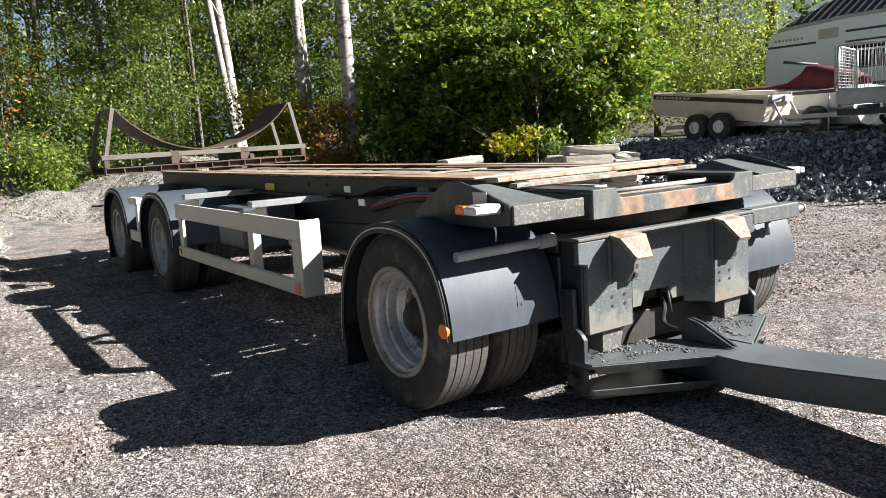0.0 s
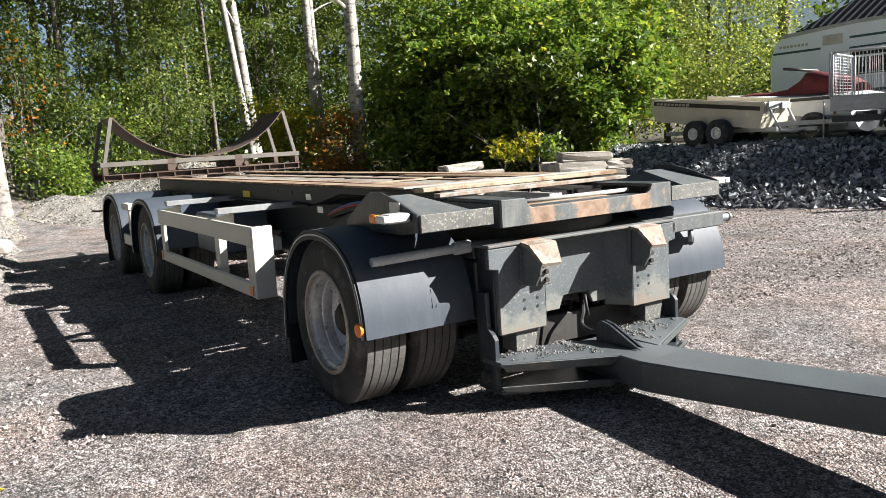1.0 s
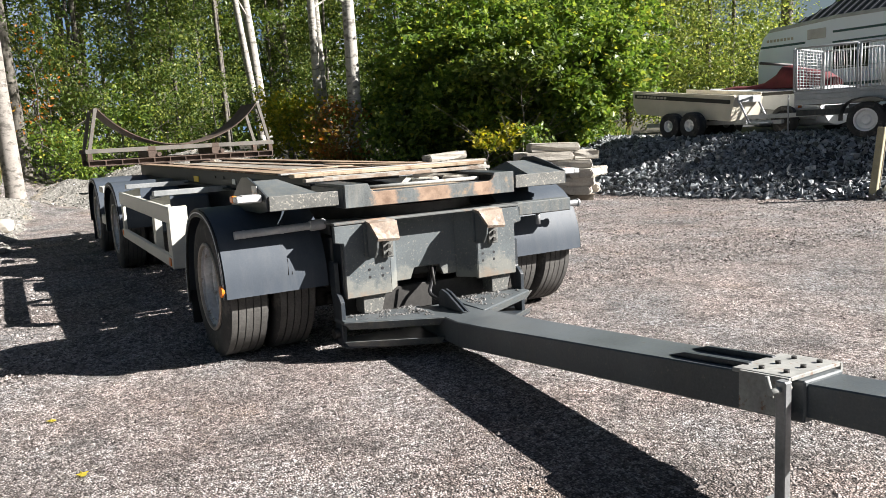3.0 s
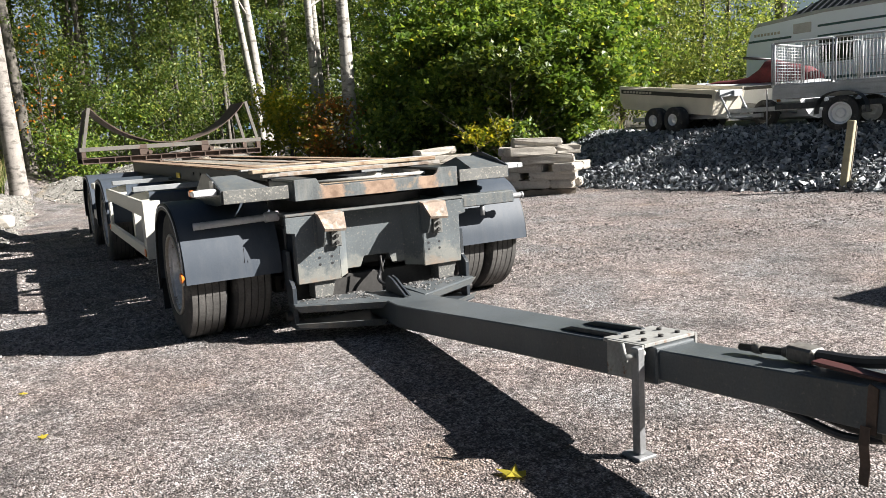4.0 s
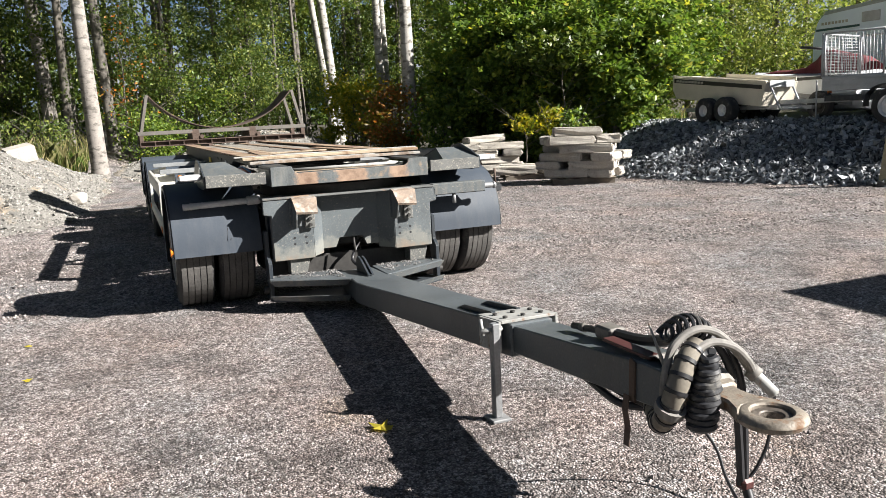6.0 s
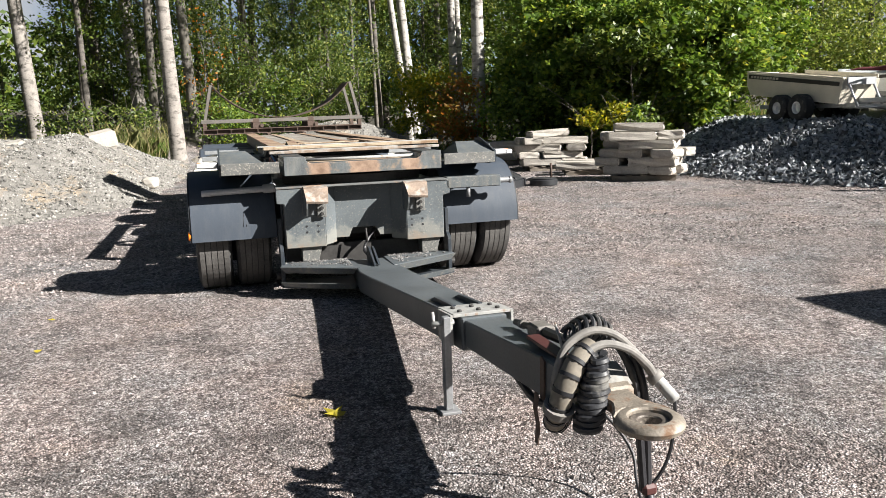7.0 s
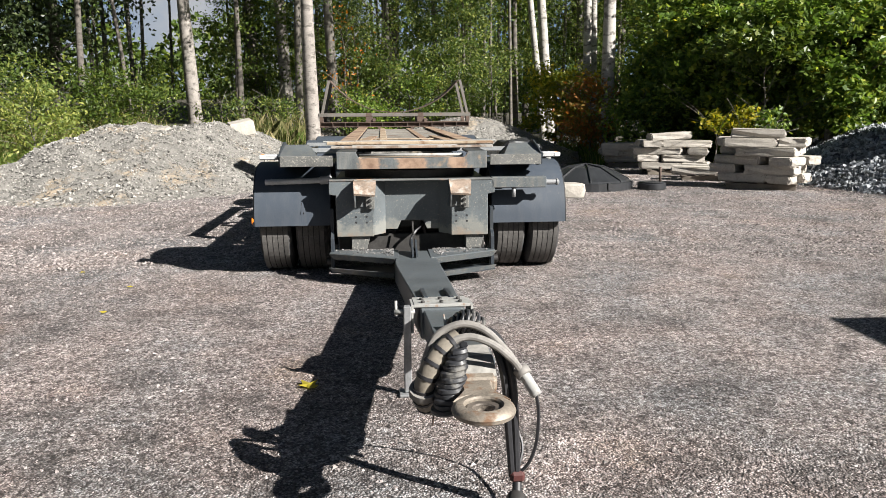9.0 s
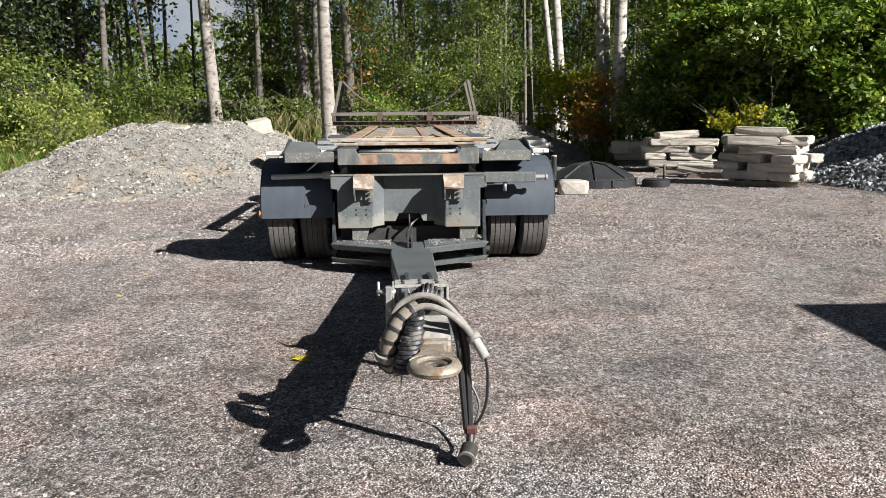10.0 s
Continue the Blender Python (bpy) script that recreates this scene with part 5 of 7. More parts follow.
    prism([(-0.062, -3.86), (0.062, -3.86), (0.05, -3.93), (0.05, -3.98), (0.068, -4.02), (0.092, -4.065), (0.04, -4.03), (-0.04, -4.03), (-0.092, -4.065), (-0.068, -4.02), (-0.05, -3.98), (-0.05, -3.93)], "z", 0.444, 0.482, 0.006, eye)
    te = part("towing_eye", eye, M_RING, noseb, "worn rusty iron towing eye")
    part("bush", ring(bmesh.new(), [(0.031, -0.018), (0.031, 0.002), (0.035, 0.006), (0.051, 0.008), (0.0565, 0.005), (0.0565, -0.018)]), M_BUSH, te, "dark worn bush round the hole")
    # jack leg
    leg = part("jack_leg", box(-0.185, -0.15, -2.735, -2.695, 0.015, 0.44, 0.004), M_ROD, t, "grey prop leg")
    leg.matrix_local = pose(0, -0.03, 0, 0, 0, 0.8)
    part("foot_plate", box(-0.21, -0.12, -2.76, -2.66, 0.0, 0.014, 0.003), M_ROD, leg)
    part("leg_pin", rod((-0.23, -2.71, 0.41), (-0.13, -2.71, 0.41), 0.012, 8), M_CLAMP, leg)
    part("pin_handle", rod((-0.22, -2.71, 0.39), (-0.22, -2.69, 0.46), 0.008, 6), M_CLAMP, leg)
    # hoses and cables round the drawbar's nose
    for dx, dy, dz, r in ((0.0, 0.0, 0.0, 0.0128), (0.012, -0.05, -0.03, 0.0128)):
        pts = smooth_path([(-0.165 + dx, -3.84 + dy, 0.45 + dz), (-0.16 + dx, -3.84 + dy, 0.53 + dz), (-0.12 + dx, -3.83 + dy, 0.615 + dz), (-0.04 + dx, -3.83 + dy, 0.655 + dz), (0.04 + dx, -3.84 + dy, 0.635 + dz), (0.11 + dx, -3.85 + dy * 0.6, 0.565 + dz * 0.6), (0.158 + dx * 0.3, -3.86 + dy * 0.15, 0.50 + dz * 0.2)], 6)
        part("hose", tube(pts, r, 10), M_HOSE, noseb, "dusty grey brake hose")
    part("hose_end", rod((0.166, -3.868, 0.489), (0.203, -3.918, 0.43), 0.019, 12, w=0.006), M_CLAMP, noseb, "bright hose coupling")
    part("hose_nut", rod((0.156, -3.856, 0.504), (0.17, -3.874, 0.484), 0.027, 8), M_HOSE, noseb)
    # thick taped cable that loops under the nose
    wrap = smooth_path([(-0.045, -3.85, 0.615), (-0.105, -3.87, 0.575), (-0.15, -3.885, 0.51), (-0.168, -3.87, 0.435), (-0.15, -3.81, 0.375), (-0.09, -3.72, 0.345), (-0.02, -3.6, 0.35)], 7)
    part("taped_cable", tube(wrap, 0.034, 12), M_TAPE, noseb, "thick cable wrapped in dusty tape")
    for k in range(3, len(wrap) - 3, 4):
        d = (wrap[k + 1] - wrap[k]).normalized() * 0.006
        part("tape_ring", rod(wrap[k] - d, wrap[k] + d, 0.0375, 12), M_BLACK, noseb)
    part("strap_band", rod(wrap[20] - (wrap[21] - wrap[20]) * 1.0, wrap[20] + (wrap[21] - wrap[20]) * 1.2, 0.047, 14), M_HOSE, noseb, "wide grey strap")
    coil = []
    for i in range(220):
        a = i * 2 * math.pi / 18
        q = i / 219
        w = 0.5 + 0.62 * min(1, q * 2.2)
        coil.append((-0.052 - 0.05 * q + 0.004 * math.sin(i * 0.9) + 0.031 * w * math.cos(a), -3.905 - 0.028 * q + 0.034 * w * math.sin(a), 0.60 - 0.205 * q + 0.006 * math.cos(a)))
    part("coiled_cable", tube(coil, 0.0122, 7), M_COIL, noseb, "black coiled electric cable")
    coil2 = []
    for i in range(112):
        a = i * 2 * math.pi / 16
        q = i / 111
        w = 0.8 + 0.35 * math.sin(q * 3.1)
        coil2.append((-0.07 + 0.11 * q + 0.014 * math.sin(a), -3.72 - 0.07 * q + 0.036 * w * math.cos(a), 0.618 + 0.028 * math.sin(q * 3) + 0.030 * w * math.sin(a)))
    part("coiled_cable", tube(coil2, 0.0068, 6), M_COIL, noseb, "black coiled electric cable")
    part("clamp_spike", rod((-0.06, -3.72, 0.5), (-0.08, -3.66, 0.645), 0.008, 6, 0.003), M_CLAMP, noseb)
    for dx in (0.0, 0.026):
        pts = smooth_path([(-0.02 + dx, -3.78, 0.63), (0.06 + dx, -3.80, 0.60), (0.105 + dx, -3.84, 0.48), (0.12 + dx * 0.9, -3.85, 0.30), (0.135 + dx * 0.6, -3.85, 0.12)], 6)
        part("cable", tube(pts, 0.0135, 8), M_BLACK, noseb, "black hanging cable")
    part("cable", tube(smooth_path([(0.2, -3.914, 0.434), (0.212, -3.90, 0.36), (0.21, -3.88, 0.25), (0.19, -3.86, 0.17), (0.155, -3.85, 0.125)], 6), 0.006, 6), M_BLACK, noseb, "thin black hanging cable")
    part("cable", tube(smooth_path([(0.05, -3.62, 0.36), (0.16, -3.62, 0.24), (0.205, -3.66, 0.15), (0.18, -3.73, 0.09), (0.15, -3.82, 0.05), (0.14, -3.87, 0.06)], 6), 0.0055, 6), M_BLACK, noseb, "thin black cable touching the gravel")
    part("cloth", sheet([(-3.60, 0.512), (-3.66, 0.53), (-3.72, 0.522), (-3.78, 0.53), (-3.84, 0.512), (-3.88, 0.49)], "x", -0.055, 0.075, 0.004), M_CLOTH, noseb, "grimy grey cloth")
    part("red_connector", box(0.126, 0.176, -3.872, -3.825, 0.10, 0.14, 0.01), M_RED, noseb, "red cable connector")
    plug = part("plug", rod((0.145, -3.885, 0.062), (0.125, -3.95, 0.042), 0.033, 18, w=0.005), M_HUB, noseb, "dark round plug touching the gravel")
    part("plug_rim", rod((0.1268, -3.944, 0.0437), (0.1245, -3.9515, 0.0415), 0.035, 18, w=0.002), M_GREASE, plug, "worn grey rim")
    part("plug_socket", rod((0.1255, -3.9485, 0.0425), (0.1238, -3.954, 0.0408), 0.024, 16), M_BLACK, plug, "dark open socket")
    part("plug_neck", rod((0.145, -3.885, 0.062), (0.15, -3.86, 0.1), 0.016, 12), M_BLACK, plug)
    strap = part("strap_loop", sheet([(-3.575, 0.36), (-3.58, 0.50), (-3.585, 0.511)], "x", -0.098, -0.091, 0.03), M_BROWN, noseb, "brown webbing strap round the tube")
    part("hanging_strap", sheet([(-0.115, 0.385), (-0.122, 0.33), (-0.112, 0.27), (-0.118, 0.205)], "y", -3.60, -3.57, 0.004), M_BROWN, strap, "frayed brown strap end")
    part("under_block", prism([(-3.28, 0.345), (-3.30, 0.385), (-3.66, 0.40), (-3.66, 0.335), (-3.50, 0.325)], "x", -0.06, 0.06, 0.008), M_HUB, noseb, "dark greasy block under the tube")
    part("under_pipe", tube(smooth_path([(-0.05, -3.15, 0.355), (-0.07, -3.35, 0.33), (-0.07, -3.5, 0.315), (-0.02, -3.62, 0.33)], 5), 0.014, 8), M_BLACK, noseb)
    # main frame
    for s in (-1, 1):
        x0, x1 = sorted((s * 0.60, s * 0.50))
        part("frame_rail", prism([(0.35, 1.01), (0.35, 1.065), (7.02, 1.065), (7.02, 0.93), (2.1, 0.93), (1.62, 1.02)], "x", x0, x1, 0.004), M_DARKSTEEL, t, "dark frame rail with worn rust on its top")
        part("rail_top", box(*sorted((s * 0.62, s * 0.47)), 0.48, 7.02, 1.067, 1.082, 0.003), M_RAIL, t, "bare worn rail top")
        part("chassis_rail", prism([(1.5, 0.92), (1.9, 0.66), (7.3, 0.66), (7.3, 0.925), (1.6, 0.926)], "x", *sorted((s * 0.50, s * 0.42)), 0.004), M_DARKSTEEL, t)
        part("gooseneck_beam", prism([(0.75, 0.87), (1.05, 0.92), (1.6, 0.92), (2.05, 0.74), (2.9, 0.70), (2.9, 0.52), (2.2, 0.56), (1.4, 0.80)], "x", *sorted((s * 0.43, s * 0.53)), 0.006), M_DARKSTEEL, t)
        # front wing plates that guide the load
        x0, x1 = sorted((s * 1.03, s * 0.62))
        g = bmesh.new()
        # the lip along the front, the sloping top that narrows to the rear, and the low shelf inside it
        deck = [(s * 1.03, -0.145, 1.004), (s * 0.735, -0.145, 1.004), (s * 0.84, 0.26, 1.078), (s * 1.03, 0.26, 1.078)]
        rear = [(s * 0.84, 0.26, 1.078), (s * 0.80, 0.56, 0.985), (s * 1.03, 0.56, 0.985), (s * 1.03, 0.26, 1.078)]
        wall = [(s * 0.735, -0.145, 1.004), (s * 0.735, -0.145, 0.93), (s * 0.80, 0.56, 0.93), (s * 0.80, 0.56, 0.985), (s * 0.84, 0.26, 1.078)]
        for poly in (deck, rear, wall):
            hi = [g.verts.new(p) for p in poly]
            nrm = (hi[1].co - hi[0].co).cross(hi[2].co - hi[0].co).normalized() * 0.008
            if nrm.z < 0 or (abs(nrm.z) < 0.004 and nrm.x * s > 0):
                nrm = -nrm
            lo = [g.verts.new(v.co - nrm) for v in hi]
            g.faces.new(hi)
            g.faces.new(lo[::-1])
            for k in range(len(hi)):
                g.faces.new((hi[k], hi[(k + 1) % len(hi)], lo[(k + 1) % len(hi)], lo[k]))
        bmesh.ops.recalc_face_normals(g, faces=g.faces)
        wing = part("guide_wing", g, M_WORN, t, "sloping dark guide wing with scuffed paint")
        part("lip", box(x0, x1, -0.162, -0.146, 0.922, 1.006, 0.003), M_LIP, wing, "pale scuffed front lip")
        part("shelf", box(*sorted((s * 0.73, s * 0.61)), -0.137, 0.5, 0.935, 0.947, 0.002), M_STEEL, wing)
        part("end_plate", prism([(-0.15, 0.925), (-0.15, 1.008), (0.02, 1.062), (0.20, 1.104), (0.32, 1.10), (0.44, 1.04), (0.60, 0.95), (0.60, 0.90), (0.0, 0.905)], "x", s * 1.036 - 0.006, s * 1.036 + 0.006, 0.001), M_STEEL, wing)
        lamp = part("marker_lamp", box(*sorted((s * 1.05, s * 1.165)), -0.11, -0.02, 0.975, 1.018, 0.008), M_PIPE, t, "white and orange marker lamp on a grey arm")
        part("lamp_lens", box(*sorted((s * 1.145, s * 1.195)), -0.113, -0.03, 0.979, 1.014, 0.006), M_WHITE, lamp, "small white lens")
        part("tape", box(*sorted((s * 1.043, s * 1.047)), 0.0, 0.10, 0.985, 1.06, 0), M_WHITE, wing, "white reflective tape")
        part("lamp_side", box(*sorted((s * 1.165, s * 1.195)), -0.025, 0.035, 0.977, 1.016, 0.006), M_ORANGE, lamp)
        part("lamp_arm", box(*sorted((s * 1.04, s * 1.16)), -0.015, 0.05, 0.98, 1.012, 0.004), M_STEEL, lamp)
    fb = [(-0.59, 0.90), (-0.59, 1.035), (-0.44, 1.035), (-0.425, 1.0), (-0.40, 0.985), (0.40, 0.985), (0.425, 1.0), (0.44, 1.035), (0.59, 1.035), (0.59, 0.90)]
    front = part("front_cross_beam", prism(fb, "y", -0.185, -0.165, 0.003), M_BEAM, t, "scuffed front cross beam with rust patches")
    part("beam_lip", box(-0.43, 0.43, -0.165, -0.06, 0.975, 0.985, 0.003), M_STEEL, front)
    for s in (-1, 1):
        part("beam_cheek", box(*sorted((s * 0.59, s * 0.44)), -0.165, 0.30, 1.018, 1.035, 0.003), M_STEEL, front)
        part("beam_side", box(*sorted((s * 0.592, s * 0.578)), -0.165, 0.36, 0.90, 1.017, 0.003), M_STEEL, front)
    part("front_tray", box(-0.43, 0.43, -0.06, 0.36, 0.96, 0.972, 0.002), M_TAN, front, "dusty tray floor")
    part("tray_edge", rod((-0.42, -0.02, 1.0), (0.42, -0.02, 1.0), 0.012, 8), M_CLAMP, front)
    part("cross_bar", box(-0.70, 0.72, 0.36, 0.47, 1.066, 1.092, 0.005), M_TAN, t, "bare tan cross bar")
    part("cross_strip", box(-0.74, 0.76, 0.50, 0.56, 1.084, 1.096, 0.003), M_CLAMP, t, "pale cross strip")
    part("cross_strip", box(-0.66, 0.70, 0.26, 0.32, 1.04, 1.062, 0.003), M_RUST, t)
    part("cross_strip", box(-0.46, 0.46, 0.98, 1.10, 1.058, 1.07, 0.003), M_RUST, t)
    part("cross_strip", box(-0.46, 0.46, 1.75, 1.83, 1.058, 1.07, 0.003), M_TAN, t)
    part("cross_bar", box(-0.5, 0.5, 0.62, 0.70, 1.03, 1.055, 0.004), M_CLAMP, t)
    for k, y in enumerate((1.3, 2.1, 3.0, 3.9, 4.8, 5.7, 6.6)):
        part("cross_member", box(-0.5, 0.5, y, y + 0.14, 0.96, 1.05, 0.004), M_BROWN if k % 2 else M_STEEL, t)
    for x in (-0.22, 0.2):
        part("inner_rail", box(x - 0.04, x + 0.04, 0.7, 6.8, 1.02, 1.066, 0.004), M_TAN if x < 0 else M_RAIL, t)
    for y0, y1 in ((0.74, 0.96), (1.14, 1.72), (1.88, 2.08), (2.26, 2.98), (3.16, 3.88), (4.06, 4.78), (4.96, 5.68), (5.86, 6.58)):
        part("deck_plate", box(-0.465, 0.465, y0, y1, 1.042, 1.0565, 0.002), M_DECK, t, "dusty grey plate between the rails")
    for s in (-1, 1):
        part("skid", prism([(s * 0.47, 0.72), (s * 0.36, 0.72), (s * 0.28, 2.4), (s * 0.36, 2.4)], "z", 1.067, 1.079, 0.002), M_RAIL, t, "rusty slanting skid bar")
    part("air_tank", rod((-0.3, 2.5, 0.55), (-0.3, 3.4, 0.55), 0.13, 20, w=0.02), M_STEEL, t)
    part("air_tank", rod((-0.75, 3.2, 0.68), (-0.75, 3.75, 0.68), 0.10, 20, w=0.02), M_STEEL, t)
    part("tool_box", box(-1.05, -0.6, 3.1, 3.7, 0.52, 0.85, 0.02), M_GUARD, t, "dark box under the frame")
    part("valve_box", box(-0.78, -0.64, 2.72, 2.9, 0.55, 0.66, 0.01), M_GALV, t, "grey valve box")
    part("warning_sign", box(-0.61, -0.603, 3.5, 3.7, 0.945, 1.0, 0.001), M_YELLOW, t, "yellow warning label")
    for k, (dz, dx, mm, lb) in enumerate(((0.0, 0.0, M_AIRRED, "red air hose"), (0.012, 0.012, M_BLUE, "blue air hose"), (-0.014, 0.006, M_BLACK, "black air hose"), (0.0, 0.024, M_AIRRED, "red air hose"), (-0.026, 0.016, M_BLACK, "black air hose"))):
        part("air_line", tube(smooth_path([(-0.60 + dx, 0.75, 0.95 + dz), (-0.60 + dx, 1.13, 0.972 + dz), (-0.585 + dx, 1.46, 0.952 + dz), (-0.57 + dx, 1.75, 0.905 + dz), (-0.54 + dx, 1.98, 0.86 + dz)], 5), 0.009, 6), mm, t, lb)
    for y, z, mm in ((1.98, 0.90, M_WHITE), (2.18, 0.985, M_WHITE)):
        part("sticker", box(-0.608, -0.603, y - 0.045, y + 0.045, z - 0.022, z + 0.022, 0), mm, t, "small white sticker")
    for y in (2.83, 2.52):
        part("rail_hole", rod((-0.608, y, 1.01), (-0.598, y, 1.01), 0.014, 8), M_BLACK, t)
    part("rail_flange", box(-0.64, -0.598, 2.15, 7.0, 0.918, 0.932, 0.002), M_DARKSTEEL, t)
    # dark works behind the front plate; plates and beam added to darken the view
    part("lower_plate", box(-0.6, 0.6, 0.04, 0.07, 0.19, 0.352, 0.006), M_HUB, t)
    part("dark_backing_beam", box(-0.62, 0.62, 0.40, 0.62, 0.22, 0.36, 0.02), M_HUB, t)
    part("cross_tube", rod((-0.6, 0.22, 0.31), (0.6, 0.22, 0.31), 0.035, 12), M_HUB, t)
    for x in (-0.31, 0.06, 0.27):
        part("air_hose", tube(smooth_path([(x, 0.08, 0.52), (x + 0.03, 0.12, 0.40), (x + 0.06, 0.22, 0.30), (x + 0.02, 0.5, 0.33)], 4), 0.013, 7), M_BLACK, t)
    # dark sheet added to stand for the black space behind the blocks
    part("dark_backing_plate", box(-0.6, 0.6, 0.10, 0.16, 0.40, 0.73, 0.006), M_HUB, t)
    for x in (-0.42, 0.42):
        part("air_bellows", rod((x, 0.75, 0.42), (x, 0.75, 0.70), 0.12, 20, w=0.03), M_TRIM, t, "black rubber air bellows")
        part("leaf_spring", box(x - 0.04, x + 0.04, 0.05, 1.1, 0.33, 0.38, 0.006), M_HUB, t)
    part("valve", rod((0.12, 0.05, 0.45), (0.12, 0.05, 0.55), 0.035, 12), M_GREASE, t)
    part("brake_pot", rod((-0.2, 0.12, 0.36), (-0.2, 0.3, 0.36), 0.07, 16, w=0.01), M_HUB, t)
    part("hose", tube(smooth_path([(0.1, 0.05, 0.44), (0.02, -0.06, 0.38), (-0.02, -0.1, 0.3), (0.0, -0.3, 0.27)], 5), 0.012, 7), M_BLACK, t)
    part("rear_beam", box(-0.6, 0.6, 7.22, 7.3, 0.7, 0.92, 0.006), M_STEEL, t)
    for x in (-0.3, 0.24):
        part("rear_support", box(x, x + 0.06, 6.6, 7.9, 1.0, 1.082, 0.004), M_BROWN, t)
    part("tail_hook", tube(smooth_path([(-1.2, 7.2, 0.75), (-1.3, 7.32, 0.72), (-1.38, 7.3, 0.73)], 4), 0.012, 6), M_STEEL, t)
    return t


def build_saddle():
    s = thing("pipe_saddle", pose(-0.07, 7.38, 1.083, 0, 0, 0.7), "brown rusty steel saddle with a curved cradle plate on the trailer", "cradle")
    Y = 0.40
    for yb in (-Y, Y):
        part("foot_beam", box(-1.25, 1.25, yb - 0.06, yb + 0.06, 0.0, 0.012, 0.002), M_BROWN, s)
        part("foot_beam", box(-1.25, 1.25, yb - 0.06, yb + 0.06, 0.07, 0.082, 0.002), M_BROWN, s)
        part("beam_web", box(-1.25, 1.25, yb - 0.006, yb + 0.006, 0.012, 0.07, 0), M_BROWN, s)
        for k in range(13):
            x = -1.24 + k * 2.48 / 12
            part("beam_rib", box(x - 0.006, x + 0.006, yb - 0.055, yb + 0.055, 0.0125, 0.0695, 0), M_BROWN, s)
    for x in (-0.43, 0.43):
        part("post", box(x - 0.06, x + 0.06, -Y - 0.04, Y + 0.04, 0.083, 0.17, 0.005), M_BROWN, s)
        part("post_pin", rod((x + 0.085, -Y - 0.06, 0.12), (x + 0.085, -Y + 0.12, 0.12), 0.03, 10), M_BROWN, s)
        part("socket", box(x - 0.05, x + 0.05, -Y - 0.03, Y + 0.03, 0.17, 0.235, 0.005), M_BROWN, s)
    for y in (-Y, Y):
        part("cross_tube", box(-1.27, 1.27, y - 0.028, y + 0.028, 0.172, 0.231, 0.004), M_STRUT, s)
        for e in (-1, 1):
            part("tube_mouth", box(*sorted((e * 1.2705, e * 1.274)), y - 0.02, y + 0.02, 0.18, 0.223, 0), M_BLACK, s, "dark open tube end")
            part("end_post", box(e * 1.22 - 0.03, e * 1.22 + 0.03, y - 0.05, y + 0.05, 0.083, 0.171, 0.004), M_BROWN, s)
    R, half = 1.36, radians(52.5)
    arc = [(R * math.sin(a), 0.235 + R - R * math.cos(a)) for a in [-half + 2 * half * i / 28 for i in range(29)]]
    g = sheet(arc, "y", -Y, Y, 0.012)
    for f in g.faces:
        f.smooth = abs(f.normal.y) < 0.5
    part("cradle_plate", g, M_BROWN, s, "curved brown steel plate")
    for sd in (-1, 1):
        for y in (-Y + 0.02, Y - 0.02):
            part("strut", box(0, 0.045, -0.022, 0.022, 0, 0.56, 0.003), M_STRUT, s, "grey square tube").matrix_local = Matrix.Translation((sd * 1.215 - 0.0175, y, 0.225)) @ pose(0, 0, 0, 0, -sd * 13, 0)
    return s


build_trailer()
build_saddle()


# ---- stacks, lids and stones ----
def rough_slab(lx, ly, lz, seed):
    """A sawn and chipped slab: nearly flat faces, uneven outline, broken edges."""
    g = bmesh.new()
    bmesh.ops.create_cube(g, size=1, matrix=Matrix.Diagonal((lx, ly, lz, 1)))
    bmesh.ops.subdivide_edges(g, edges=g.edges, cuts=1, use_grid_fill=True)
    r = random.Random(seed)
    skew = r.uniform(-0.12, 0.12)
    for v in g.verts:
        v.co.x += skew * v.co.y + r.uniform(-1, 1) * 0.012
        v.co.y += r.uniform(-1, 1) * 0.014
        v.co.z += r.uniform(-1, 1) * 0.003
    bevel(g, 0.02, 2, 0.9)
    me = bpy.data.meshes.new("stone_slab")
    g.normal_update()
    g.to_mesh(me)
    g.free()
    me.materials.append(M_SLAB)
    return me


LONG = [rough_slab(random.Random(i).uniform(0.80, 0.98), random.Random(i + 9).uniform(0.36, 0.46), 0.152, i) for i in range(5)]
SHORT = [rough_slab(random.Random(i + 3).uniform(0.36, 0.48), random.Random(i + 5).uniform(0.36, 0.46), 0.148, i + 20) for i in range(4)]


def pallet(x, y, rz):
    p = thing("pallet", pose(x, y, 0, 0, 0, rz), "grey weathered wooden pallet under stone slabs", "pallet", "pallets")
    for k in range(3):
        part("runner", box(-0.55, 0.55, -0.42 + k * 0.38, -0.34 + k * 0.38, 0.0, 0.09, 0.004), M_PALLET, p)
    for k in range(5):
        part("board", box(-0.57 + k * 0.26, -0.47 + k * 0.26, -0.45, 0.45, 0.091, 0.11, 0.003), M_PALLET, p)


